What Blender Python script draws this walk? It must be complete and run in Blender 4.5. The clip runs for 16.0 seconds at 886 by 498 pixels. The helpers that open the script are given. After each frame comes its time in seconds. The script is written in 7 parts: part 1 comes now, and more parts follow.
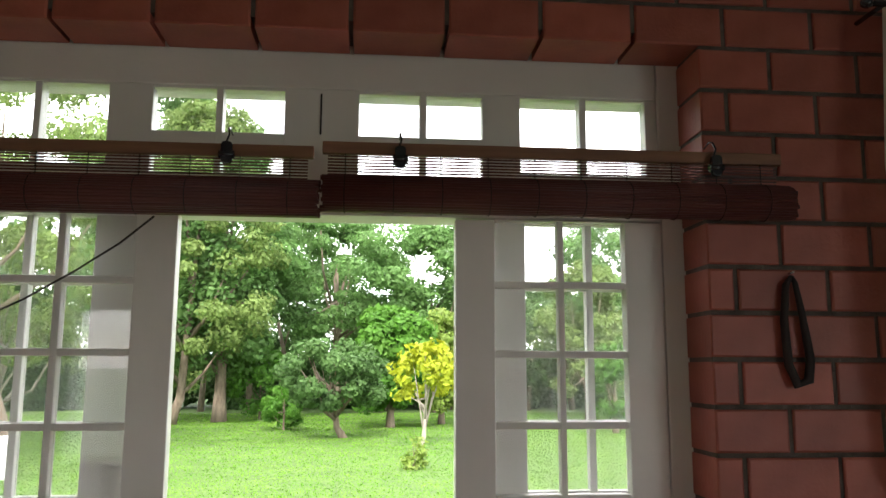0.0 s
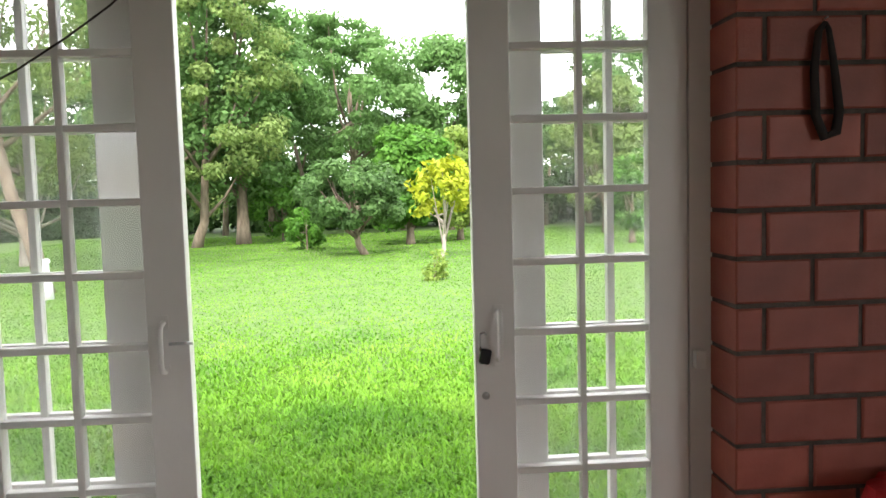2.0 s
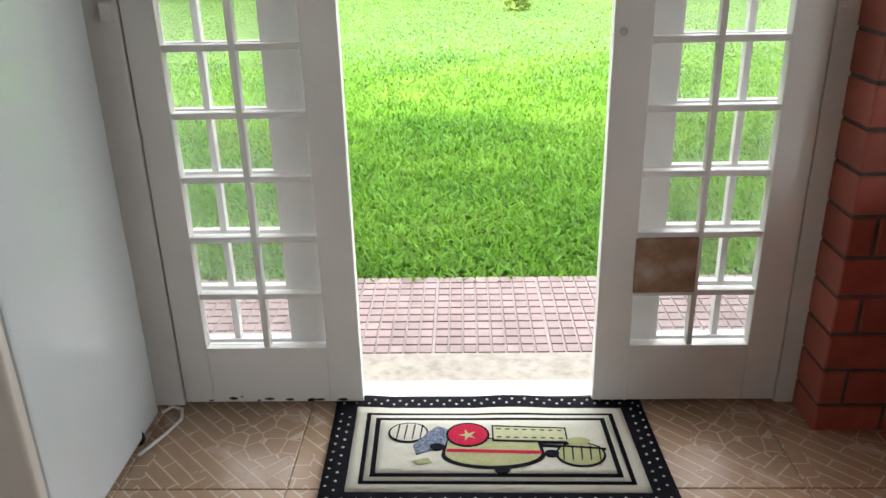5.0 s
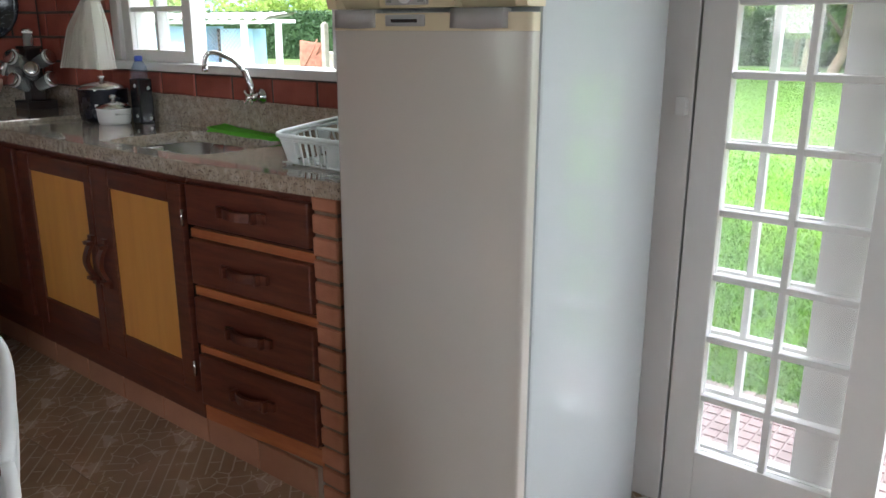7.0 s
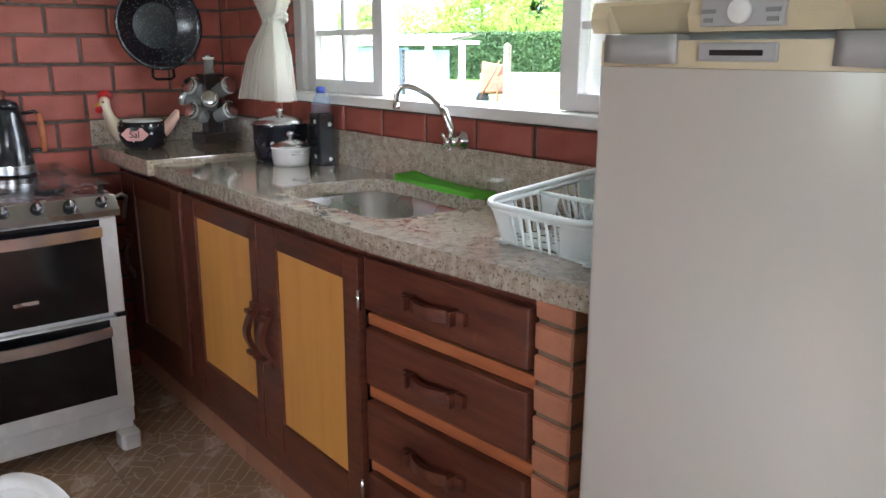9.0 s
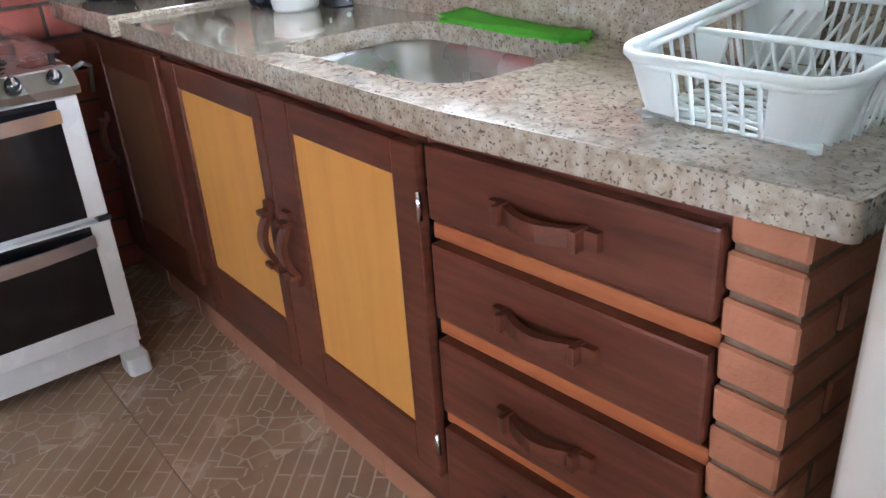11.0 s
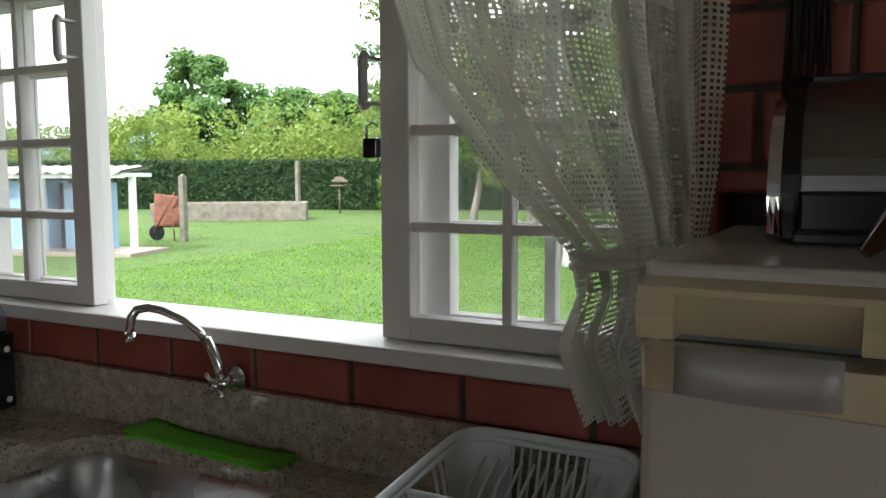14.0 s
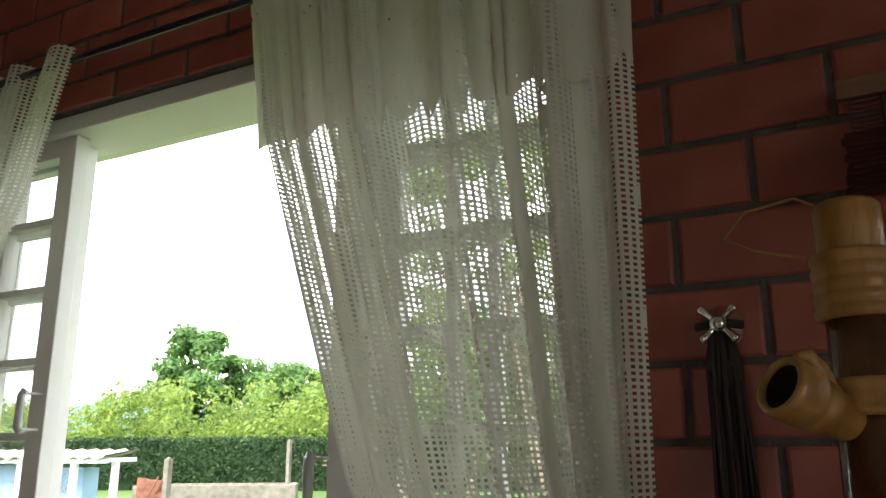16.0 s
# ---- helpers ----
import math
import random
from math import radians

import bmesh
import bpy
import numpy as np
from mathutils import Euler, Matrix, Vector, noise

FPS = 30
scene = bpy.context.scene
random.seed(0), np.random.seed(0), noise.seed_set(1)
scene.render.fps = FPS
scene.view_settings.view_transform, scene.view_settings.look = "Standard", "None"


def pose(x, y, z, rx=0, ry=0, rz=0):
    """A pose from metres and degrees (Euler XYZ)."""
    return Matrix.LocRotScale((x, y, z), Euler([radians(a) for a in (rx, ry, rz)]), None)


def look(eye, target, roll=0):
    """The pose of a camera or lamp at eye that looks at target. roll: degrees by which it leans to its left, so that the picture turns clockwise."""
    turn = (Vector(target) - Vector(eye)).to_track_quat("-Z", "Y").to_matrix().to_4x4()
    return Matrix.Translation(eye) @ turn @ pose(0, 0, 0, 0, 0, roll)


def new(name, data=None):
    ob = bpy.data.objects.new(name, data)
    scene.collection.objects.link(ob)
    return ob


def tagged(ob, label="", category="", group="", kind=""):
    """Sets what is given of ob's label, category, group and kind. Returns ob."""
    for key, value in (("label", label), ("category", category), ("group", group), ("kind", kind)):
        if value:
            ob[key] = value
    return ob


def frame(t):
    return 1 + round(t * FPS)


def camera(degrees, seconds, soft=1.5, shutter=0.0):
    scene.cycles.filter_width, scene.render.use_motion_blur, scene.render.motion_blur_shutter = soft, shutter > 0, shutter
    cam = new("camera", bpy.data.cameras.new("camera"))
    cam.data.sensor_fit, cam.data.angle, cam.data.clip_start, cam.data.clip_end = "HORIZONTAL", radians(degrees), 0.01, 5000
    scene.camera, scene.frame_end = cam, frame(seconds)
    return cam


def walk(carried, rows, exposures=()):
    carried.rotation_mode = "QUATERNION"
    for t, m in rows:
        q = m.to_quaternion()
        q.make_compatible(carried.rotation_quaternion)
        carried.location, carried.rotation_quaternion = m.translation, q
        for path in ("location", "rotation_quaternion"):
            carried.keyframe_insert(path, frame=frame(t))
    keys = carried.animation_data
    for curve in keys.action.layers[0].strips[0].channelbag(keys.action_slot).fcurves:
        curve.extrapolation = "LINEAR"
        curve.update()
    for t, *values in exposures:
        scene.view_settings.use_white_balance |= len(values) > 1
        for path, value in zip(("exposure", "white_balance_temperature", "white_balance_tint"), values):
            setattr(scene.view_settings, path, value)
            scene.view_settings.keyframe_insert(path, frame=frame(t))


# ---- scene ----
cam = camera(58.8, 16.0)
PATH = [
    (0, (0.112, 0.69, 1.64), (0.29, 2.659, 1.939), 0.2),
    (0.5, (0.087, 0.714, 1.614), (0.328, 2.69, 1.801), -0.0),
    (1, (0.108, 0.734, 1.581), (0.333, 2.72, 1.645), -0.5),
    (1.5, (0.118, 0.74, 1.543), (0.302, 2.731, 1.506), -1.2),
    (2, (0.123, 0.741, 1.515), (0.254, 2.731, 1.364), -1.6),
    (2.5, (0.114, 0.732, 1.492), (0.188, 2.712, 1.221), -1.6),
    (3, (0.079, 0.715, 1.467), (0.131, 2.676, 1.079), -1.5),
    (3.2, (0.063, 0.706, 1.464), (0.108, 2.655, 1.016), -1.5),
    (5.3, (-0.053, 0.628, 1.257), (-0.166, 2.458, 0.457), -1.3),
    (5.5, (-0.06, 0.628, 1.267), (-0.275, 2.438, 0.443), -1.5),
    (6, (-0.1, 0.617, 1.275), (-0.678, 2.349, 0.459), -2.0),
    (6.5, (-0.052, 0.584, 1.226), (-1.025, 2.197, 0.554), -0.7),
    (7, (-0.122, 0.653, 1.273), (-1.326, 2.156, 0.738), 0.2),
    (7.5, (-0.231, 0.724, 1.34), (-1.577, 2.127, 0.873), 1.1),
    (8, (-0.333, 0.806, 1.347), (-1.797, 2.091, 0.894), 0.8),
    (8.2, (-0.388, 0.852, 1.33), (-1.9, 2.088, 0.893), 0.8),
    (10.3, (-1.059, 1.165, 1.274), (-2.544, 2.306, 0.573), -3.0),
    (10.5, (-1.09, 1.19, 1.265), (-2.567, 2.314, 0.518), -3.4),
    (11, (-1.174, 1.243, 1.22), (-2.603, 2.34, 0.351), -3.9),
    (11.5, (-1.235, 1.24, 1.208), (-2.568, 2.39, 0.259), -4.4),
    (12, (-1.275, 1.214, 1.238), (-2.455, 2.551, 0.332), -4.5),
    (12.5, (-1.281, 1.226, 1.272), (-2.331, 2.73, 0.473), -3.5),
    (13, (-1.275, 1.251, 1.305), (-2.264, 2.867, 0.663), -2.7),
    (13.5, (-1.274, 1.263, 1.374), (-2.226, 2.974, 0.963), -1.2),
    (14, (-1.269, 1.273, 1.441), (-2.197, 3.034, 1.253), -0.2),
    (14.5, (-1.252, 1.277, 1.508), (-2.158, 3.06, 1.541), -0.3),
    (15, (-1.225, 1.29, 1.558), (-2.11, 3.07, 1.78), -0.4),
    (15.5, (-1.2, 1.318, 1.597), (-2.087, 3.065, 1.998), 0.5),
    (16, (-1.181, 1.295, 1.655), (-2.079, 3.013, 2.146), -0.2),
]

# exposure follows the clip's own automatic exposure
EXPO = [(0.0, 0.83, 6500, 10), (3.0, 0.83, 6400, 10), (5.5, 1.06, 6200, 8), (6.0, 1.04, 6100, 8), (6.5, 1.18, 6000, 8), (7.0, 1.5, 5900, 9), (8.2, 1.97, 5900, 10), (10.5, 2.85, 5400, 10), (11.0, 3.05, 5400, 10), (11.5, 3.43, 5400, 10), (12.0, 3.2, 5400, 10), (12.5, 2.52, 5600, 10), (12.8, 2.25, 5700, 10), (13.2, 1.38, 5800, 10), (14.0, 0.3, 6200, 10), (15.0, 0.35, 6300, 10), (16.0, 0.78, 6400, 10)]
walk(cam, [(t, look(eye, target, roll)) for t, eye, target, roll in PATH], EXPO)

# ---- world, sun and large lights ----
world = bpy.data.worlds.new("sky")
scene.world = world
world.use_nodes = True
wn, wl = world.node_tree.nodes, world.node_tree.links
bg = wn["Background"]
sky = wn.new("ShaderNodeTexSky")
sky.sky_type, sky.sun_disc = "NISHITA", False
sky.sun_elevation, sky.sun_rotation = radians(45), radians(188)
tc = wn.new("ShaderNodeTexCoord")
cl = wn.new("ShaderNodeTexNoise")
cl.inputs["Scale"].default_value, cl.inputs["Detail"].default_value = 2.6, 6
mp = wn.new("ShaderNodeMapping")
mp.inputs["Scale"].default_value = (1, 1, 3.2)
ramp = wn.new("ShaderNodeValToRGB")
ramp.color_ramp.elements[0].position, ramp.color_ramp.elements[1].position = 0.34, 0.5
ramp.color_ramp.elements[0].color = (0.35, 0.35, 0.35, 1)
mx = wn.new("ShaderNodeMixRGB")
mx.inputs[2].default_value = (24, 24.1, 24.1, 1)
wl.new(tc.outputs["Generated"], mp.inputs["Vector"])
wl.new(mp.outputs["Vector"], cl.inputs["Vector"])
wl.new(cl.outputs["Fac"], ramp.inputs["Fac"])
wl.new(ramp.outputs["Color"], mx.inputs["Fac"])
wl.new(sky.outputs["Color"], mx.inputs[1])
wl.new(mx.outputs["Color"], bg.inputs["Color"])
bg.inputs["Strength"].default_value = 0.15

sun_data = bpy.data.lights.new("sun", "SUN")
sun_data.energy, sun_data.angle, sun_data.color = 4.5, radians(5), (1.0, 0.95, 0.86)
sun = new("sun", sun_data)
sun.matrix_world = look((-4, -28, 28.3), (0, 0, 0))


def fill_lamp(name, loc, target, w, h, power, colour=(0.95, 0.98, 1.0)):
    d = bpy.data.lights.new(name, "AREA")
    d.shape, d.size, d.size_y, d.energy, d.color = "RECTANGLE", w, h, power, colour
    ob = new(name, d)
    ob.matrix_world = look(loc, target)
    return ob


# fill lamps added in unseen openings behind the walker, standing in for daylight
fill_lamp("east_fill_lamp", (2.9, -1.0, 1.5), (0, -0.2, 1.4), 1.5, 1.2, 9.5, (0.97, 0.98, 1.0))
fill_lamp("south_fill_lamp", (-1.985, -2.07, 1.5), (-1.9, 0, 1.4), 0.5, 1.1, 1.0, (0.95, 0.98, 1.0))
scene.view_settings.exposure = 0.0


# ---- materials ----
def ramp_mat(name, colours, scale=8.0, rough=0.5, bump=0.1, metal=0.0, detail=6.0, fine=None, random_by="", spread=0.25, stretch=(1, 1, 1), coat=0.0, spec=0.5):
    """Noise between colours, fine relief, and a shade that differs from piece to piece."""
    m = bpy.data.materials.new(name)
    m.use_nodes = True
    n, l = m.node_tree.nodes, m.node_tree.links
    p = n["Principled BSDF"]
    p.inputs["Roughness"].default_value, p.inputs["Metallic"].default_value = rough, metal
    p.inputs["Coat Weight"].default_value = coat
    p.inputs["Specular IOR Level"].default_value = spec
    co = n.new("ShaderNodeTexCoord")
    ma = n.new("ShaderNodeMapping")
    ma.inputs["Scale"].default_value = stretch
    l.new(co.outputs["Object"], ma.inputs["Vector"])
    vec = ma.outputs["Vector"]
    no = n.new("ShaderNodeTexNoise")
    no.inputs["Scale"].default_value, no.inputs["Detail"].default_value = scale, detail
    l.new(vec, no.inputs["Vector"])
    cr = n.new("ShaderNodeValToRGB")
    e = cr.color_ramp.elements
    while len(e) < len(colours):
        e.new(0.5)
    for i, c in enumerate(colours):
        e[i].position = 0.28 + 0.44 * i / max(1, len(colours) - 1)
        e[i].color = (*c, 1)
    l.new(no.outputs["Fac"], cr.inputs["Fac"])
    out = cr.outputs["Color"]
    big = n.new("ShaderNodeTexNoise")
    big.inputs["Scale"].default_value, big.inputs["Detail"].default_value = scale * 0.17, 3
    l.new(vec, big.inputs["Vector"])
    hs = n.new("ShaderNodeHueSaturation")
    l.new(out, hs.inputs["Color"])
    mr = n.new("ShaderNodeMapRange")
    mr.inputs["To Min"].default_value, mr.inputs["To Max"].default_value = 1 - spread, 1 + spread
    if random_by:
        src = n.new("ShaderNodeObjectInfo" if random_by == "object" else "ShaderNodeNewGeometry")
        ad = n.new("ShaderNodeMath")
        ad.operation = "MULTIPLY_ADD"
        l.new(src.outputs["Random" if random_by == "object" else "Random Per Island"], ad.inputs[0])
        ad.inputs[1].default_value = 0.65
        sc = n.new("ShaderNodeMath")
        sc.operation = "MULTIPLY"
        sc.inputs[1].default_value = 0.35
        l.new(big.outputs["Fac"], sc.inputs[0])
        l.new(sc.outputs[0], ad.inputs[2])
        l.new(ad.outputs[0], mr.inputs["Value"])
    else:
        l.new(big.outputs["Fac"], mr.inputs["Value"])
    l.new(mr.outputs["Result"], hs.inputs["Value"])
    l.new(hs.outputs["Color"], p.inputs["Base Color"])
    rr = n.new("ShaderNodeMapRange")
    rr.inputs["To Min"].default_value, rr.inputs["To Max"].default_value = max(0.02, rough - 0.08), min(1, rough + 0.1)
    l.new(no.outputs["Fac"], rr.inputs["Value"])
    l.new(rr.outputs["Result"], p.inputs["Roughness"])
    if bump:
        fn = n.new("ShaderNodeTexNoise")
        fn.inputs["Scale"].default_value, fn.inputs["Detail"].default_value = fine or scale * 6, 5
        l.new(vec, fn.inputs["Vector"])
        bu = n.new("ShaderNodeBump")
        bu.inputs["Strength"].default_value, bu.inputs["Distance"].default_value = bump, 0.01
        l.new(fn.outputs["Fac"], bu.inputs["Height"])
        l.new(bu.outputs["Normal"], p.inputs["Normal"])
    return m


def plain(name, colour, rough=0.4, metal=0.0, coat=0.0, spread=0.06, bump=0.02, scale=12.0):
    c2 = tuple(min(1, v * 1.06) for v in colour)
    return ramp_mat(name, [colour, c2], scale, rough, bump, metal, 3, spread=spread, coat=coat)


def leaf_mat(name, colours, trans=0.35, spread=0.35):
    m = ramp_mat(name, colours, 0.9, 0.55, 0, random_by="island", spread=spread, spec=0.25)
    n, l = m.node_tree.nodes, m.node_tree.links
    p = n["Principled BSDF"]
    tr = n.new("ShaderNodeBsdfTranslucent")
    hs = [x for x in n if x.bl_idname == "ShaderNodeHueSaturation"][0]
    l.new(hs.outputs["Color"], tr.inputs["Color"])
    mix = n.new("ShaderNodeMixShader")
    mix.inputs[0].default_value = trans
    l.new(p.outputs[0], mix.inputs[1])
    l.new(tr.outputs[0], mix.inputs[2])
    l.new(mix.outputs[0], n["Material Output"].inputs["Surface"])
    return m


def glass_mat(name, tint=(1, 1, 1), gloss=0.07, haze=0.05):
    """A thin pane: mostly clear, a faint mirror, and a veil of dust."""
    m = bpy.data.materials.new(name)
    m.use_nodes = True
    n, l = m.node_tree.nodes, m.node_tree.links
    n.remove(n["Principled BSDF"])
    tr, gl, df = n.new("ShaderNodeBsdfTransparent"), n.new("ShaderNodeBsdfGlossy"), n.new("ShaderNodeBsdfDiffuse")
    tr.inputs["Color"].default_value = (*tint, 1)
    gl.inputs["Roughness"].default_value = 0.02
    df.inputs["Color"].default_value = (0.75, 0.78, 0.78, 1)
    lw = n.new("ShaderNodeLayerWeight")
    lw.inputs["Blend"].default_value = 0.5
    pw, fr = n.new("ShaderNodeMath"), n.new("ShaderNodeMapRange")
    pw.operation, pw.inputs[1].default_value = "POWER", 5.0
    l.new(lw.outputs["Facing"], pw.inputs[0])
    l.new(pw.outputs[0], fr.inputs["Value"])
    fr.inputs["To Min"].default_value, fr.inputs["To Max"].default_value = gloss * 0.5, 0.7
    a, b = n.new("ShaderNodeMixShader"), n.new("ShaderNodeMixShader")
    co, no, mr = n.new("ShaderNodeTexCoord"), n.new("ShaderNodeTexNoise"), n.new("ShaderNodeMapRange")
    no.inputs["Scale"].default_value = 5
    l.new(co.outputs["Object"], no.inputs["Vector"])
    mr.inputs["To Min"].default_value, mr.inputs["To Max"].default_value = 0, haze * 2
    l.new(no.outputs["Fac"], mr.inputs["Value"])
    l.new(mr.outputs["Result"], a.inputs[0])
    l.new(tr.outputs[0], a.inputs[1])
    l.new(df.outputs[0], a.inputs[2])
    l.new(fr.outputs[0], b.inputs[0])
    l.new(a.outputs[0], b.inputs[1])
    l.new(gl.outputs[0], b.inputs[2])
    l.new(b.outputs[0], n["Material Output"].inputs["Surface"])
    return m


def lace_mat(name, cell=0.0078, hole=0.46, motif=0.1, colour=(0.8, 0.78, 0.71), opaque=0.0):
    """Filet crochet: a net of square holes with filled motifs, drawn along the cloth's own UV in metres."""
    m = bpy.data.materials.new(name)
    m.use_nodes = True
    n, l = m.node_tree.nodes, m.node_tree.links
    p = n["Principled BSDF"]
    p.inputs["Base Color"].default_value = (*colour, 1)
    p.inputs["Roughness"].default_value = 0.9
    uv = n.new("ShaderNodeUVMap")
    sep = n.new("ShaderNodeSeparateXYZ")
    l.new(uv.outputs["UV"], sep.inputs[0])

    def mth(op, a, b=None):
        k = n.new("ShaderNodeMath")
        k.operation = op
        for i, v in enumerate((a, b)):
            if v is None:
                continue
            if isinstance(v, (int, float)):
                k.inputs[i].default_value = v
            else:
                l.new(v, k.inputs[i])
        return k.outputs[0]
    fx = mth("FRACT", mth("DIVIDE", sep.outputs[0], cell))
    fy = mth("FRACT", mth("DIVIDE", sep.outputs[1], cell))
    h = mth("MULTIPLY", mth("LESS_THAN", fx, hole), mth("LESS_THAN", fy, hole))
    vo = n.new("ShaderNodeTexVoronoi")
    vo.inputs["Scale"].default_value = 1 / motif
    vo.inputs["Randomness"].default_value = 0.35
    l.new(uv.outputs["UV"], vo.inputs["Vector"])
    free = mth("MULTIPLY", mth("GREATER_THAN", vo.outputs["Distance"], 0.15), mth("GREATER_THAN", mth("FRACT", mth("DIVIDE", sep.outputs[0], 0.1615)), 0.11))
    h = mth("MULTIPLY", h, free)
    if opaque:
        vb = n.new("ShaderNodeTexVoronoi")
        vb.inputs["Scale"].default_value = 90
        l.new(uv.outputs["UV"], vb.inputs["Vector"])
        h = mth("MULTIPLY", mth("LESS_THAN", vb.outputs["Distance"], 0.22), mth("LESS_THAN", vo.outputs["Distance"], 0.38))
    tl, tp, m1, m2 = n.new("ShaderNodeBsdfTranslucent"), n.new("ShaderNodeBsdfTransparent"), n.new("ShaderNodeMixShader"), n.new("ShaderNodeMixShader")
    tl.inputs["Color"].default_value = (*colour, 1)
    m1.inputs[0].default_value = 0.42
    l.new(p.outputs[0], m1.inputs[1])
    l.new(tl.outputs[0], m1.inputs[2])
    l.new(h, m2.inputs[0])
    l.new(m1.outputs[0], m2.inputs[1])
    l.new(tp.outputs[0], m2.inputs[2])
    l.new(m2.outputs[0], n["Material Output"].inputs["Surface"])
    return m


def tile_mat():
    """Glazed floor tile printed with slanting strips and crazy paving, lighter in the joints."""
    m = ramp_mat("floor_tile", [(0.3, 0.19, 0.12), (0.4, 0.27, 0.18), (0.47, 0.33, 0.23)], 5, 0.25, 0.0, random_by="object", spread=0.1, spec=0.5)
    n, l = m.node_tree.nodes, m.node_tree.links
    p = n["Principled BSDF"]
    hs = [x for x in n if x.bl_idname == "ShaderNodeHueSaturation"][0]
    co = n.new("ShaderNodeTexCoord")
    ma = n.new("ShaderNodeMapping")
    ma.inputs["Rotation"].default_value = (0, 0, radians(45))
    l.new(co.outputs["Object"], ma.inputs["Vector"])
    br = n.new("ShaderNodeTexBrick")
    br.inputs["Scale"].default_value = 1.0
    br.inputs["Brick Width"].default_value, br.inputs["Row Height"].default_value, br.inputs["Mortar Size"].default_value = 0.17, 0.038, 0.0026
    l.new(ma.outputs["Vector"], br.inputs["Vector"])
    ma2 = n.new("ShaderNodeMapping")
    ma2.inputs["Rotation"].default_value = (0, 0, radians(-45))
    l.new(co.outputs["Object"], ma2.inputs["Vector"])
    br2 = n.new("ShaderNodeTexBrick")
    br2.inputs["Scale"].default_value = 1.0
    br2.inputs["Brick Width"].default_value, br2.inputs["Row Height"].default_value, br2.inputs["Mortar Size"].default_value = 0.15, 0.038, 0.0026
    l.new(ma2.outputs["Vector"], br2.inputs["Vector"])
    vo = n.new("ShaderNodeTexVoronoi")
    vo.feature = "DISTANCE_TO_EDGE"
    vo.inputs["Scale"].default_value = 19
    l.new(co.outputs["Object"], vo.inputs["Vector"])
    le = n.new("ShaderNodeMath")
    le.operation, le.inputs[1].default_value = "LESS_THAN", 0.035
    l.new(vo.outputs["Distance"], le.inputs[0])
    zone = n.new("ShaderNodeTexVoronoi")
    zone.inputs["Scale"].default_value = 5.2
    l.new(co.outputs["Object"], zone.inputs["Vector"])
    sp = n.new("ShaderNodeSeparateColor")
    l.new(zone.outputs["Color"], sp.inputs[0])

    def pick(th, src):
        k = n.new("ShaderNodeMath")
        k.operation, k.inputs[1].default_value = "GREATER_THAN", th
        l.new(src, k.inputs[0])
        return k.outputs[0]
    m1, m2 = n.new("ShaderNodeMixRGB"), n.new("ShaderNodeMixRGB")
    l.new(pick(0.66, sp.outputs[0]), m1.inputs[0])
    l.new(br.outputs["Fac"], m1.inputs[1])
    l.new(le.outputs[0], m1.inputs[2])
    l.new(pick(0.6, sp.outputs[1]), m2.inputs[0])
    l.new(m1.outputs[0], m2.inputs[1])
    l.new(br2.outputs["Fac"], m2.inputs[2])
    mix = n.new("ShaderNodeMixRGB")
    sc = n.new("ShaderNodeMath")
    sc.operation, sc.inputs[1].default_value = "MULTIPLY", 0.6
    l.new(m2.outputs[0], sc.inputs[0])
    l.new(sc.outputs[0], mix.inputs[0])
    l.new(hs.outputs["Color"], mix.inputs[1])
    mix.inputs[2].default_value = (0.66, 0.55, 0.43, 1)
    l.new(mix.outputs[0], p.inputs["Base Color"])
    bu = n.new("ShaderNodeBump")
    bu.inputs["Strength"].default_value, bu.inputs["Distance"].default_value = 0.25, 0.004
    l.new(m2.outputs[0], bu.inputs["Height"])
    l.new(bu.outputs["Normal"], p.inputs["Normal"])
    return m


def granite_mat():
    m = ramp_mat("granite", [(0.26, 0.21, 0.155), (0.38, 0.32, 0.245), (0.48, 0.42, 0.34)], 60, 0.06, 0.0, detail=8, spread=0.15, coat=0.6)
    n, l = m.node_tree.nodes, m.node_tree.links
    p = n["Principled BSDF"]
    hs = [x for x in n if x.bl_idname == "ShaderNodeHueSaturation"][0]
    co = n.new("ShaderNodeTexCoord")
    vo = n.new("ShaderNodeTexNoise")
    vo.inputs["Scale"].default_value, vo.inputs["Detail"].default_value = 190, 3
    l.new(co.outputs["Object"], vo.inputs["Vector"])
    cr = n.new("ShaderNodeValToRGB")
    cr.color_ramp.elements[0].position, cr.color_ramp.elements[1].position = 0.36, 0.42
    l.new(vo.outputs["Fac"], cr.inputs["Fac"])
    mix = n.new("ShaderNodeMixRGB")
    mix.inputs[1].default_value = (0.13, 0.1, 0.078, 1)
    l.new(cr.outputs["Color"], mix.inputs[0])
    l.new(hs.outputs["Color"], mix.inputs[2])
    l.new(mix.outputs[0], p.inputs["Base Color"])
    return m


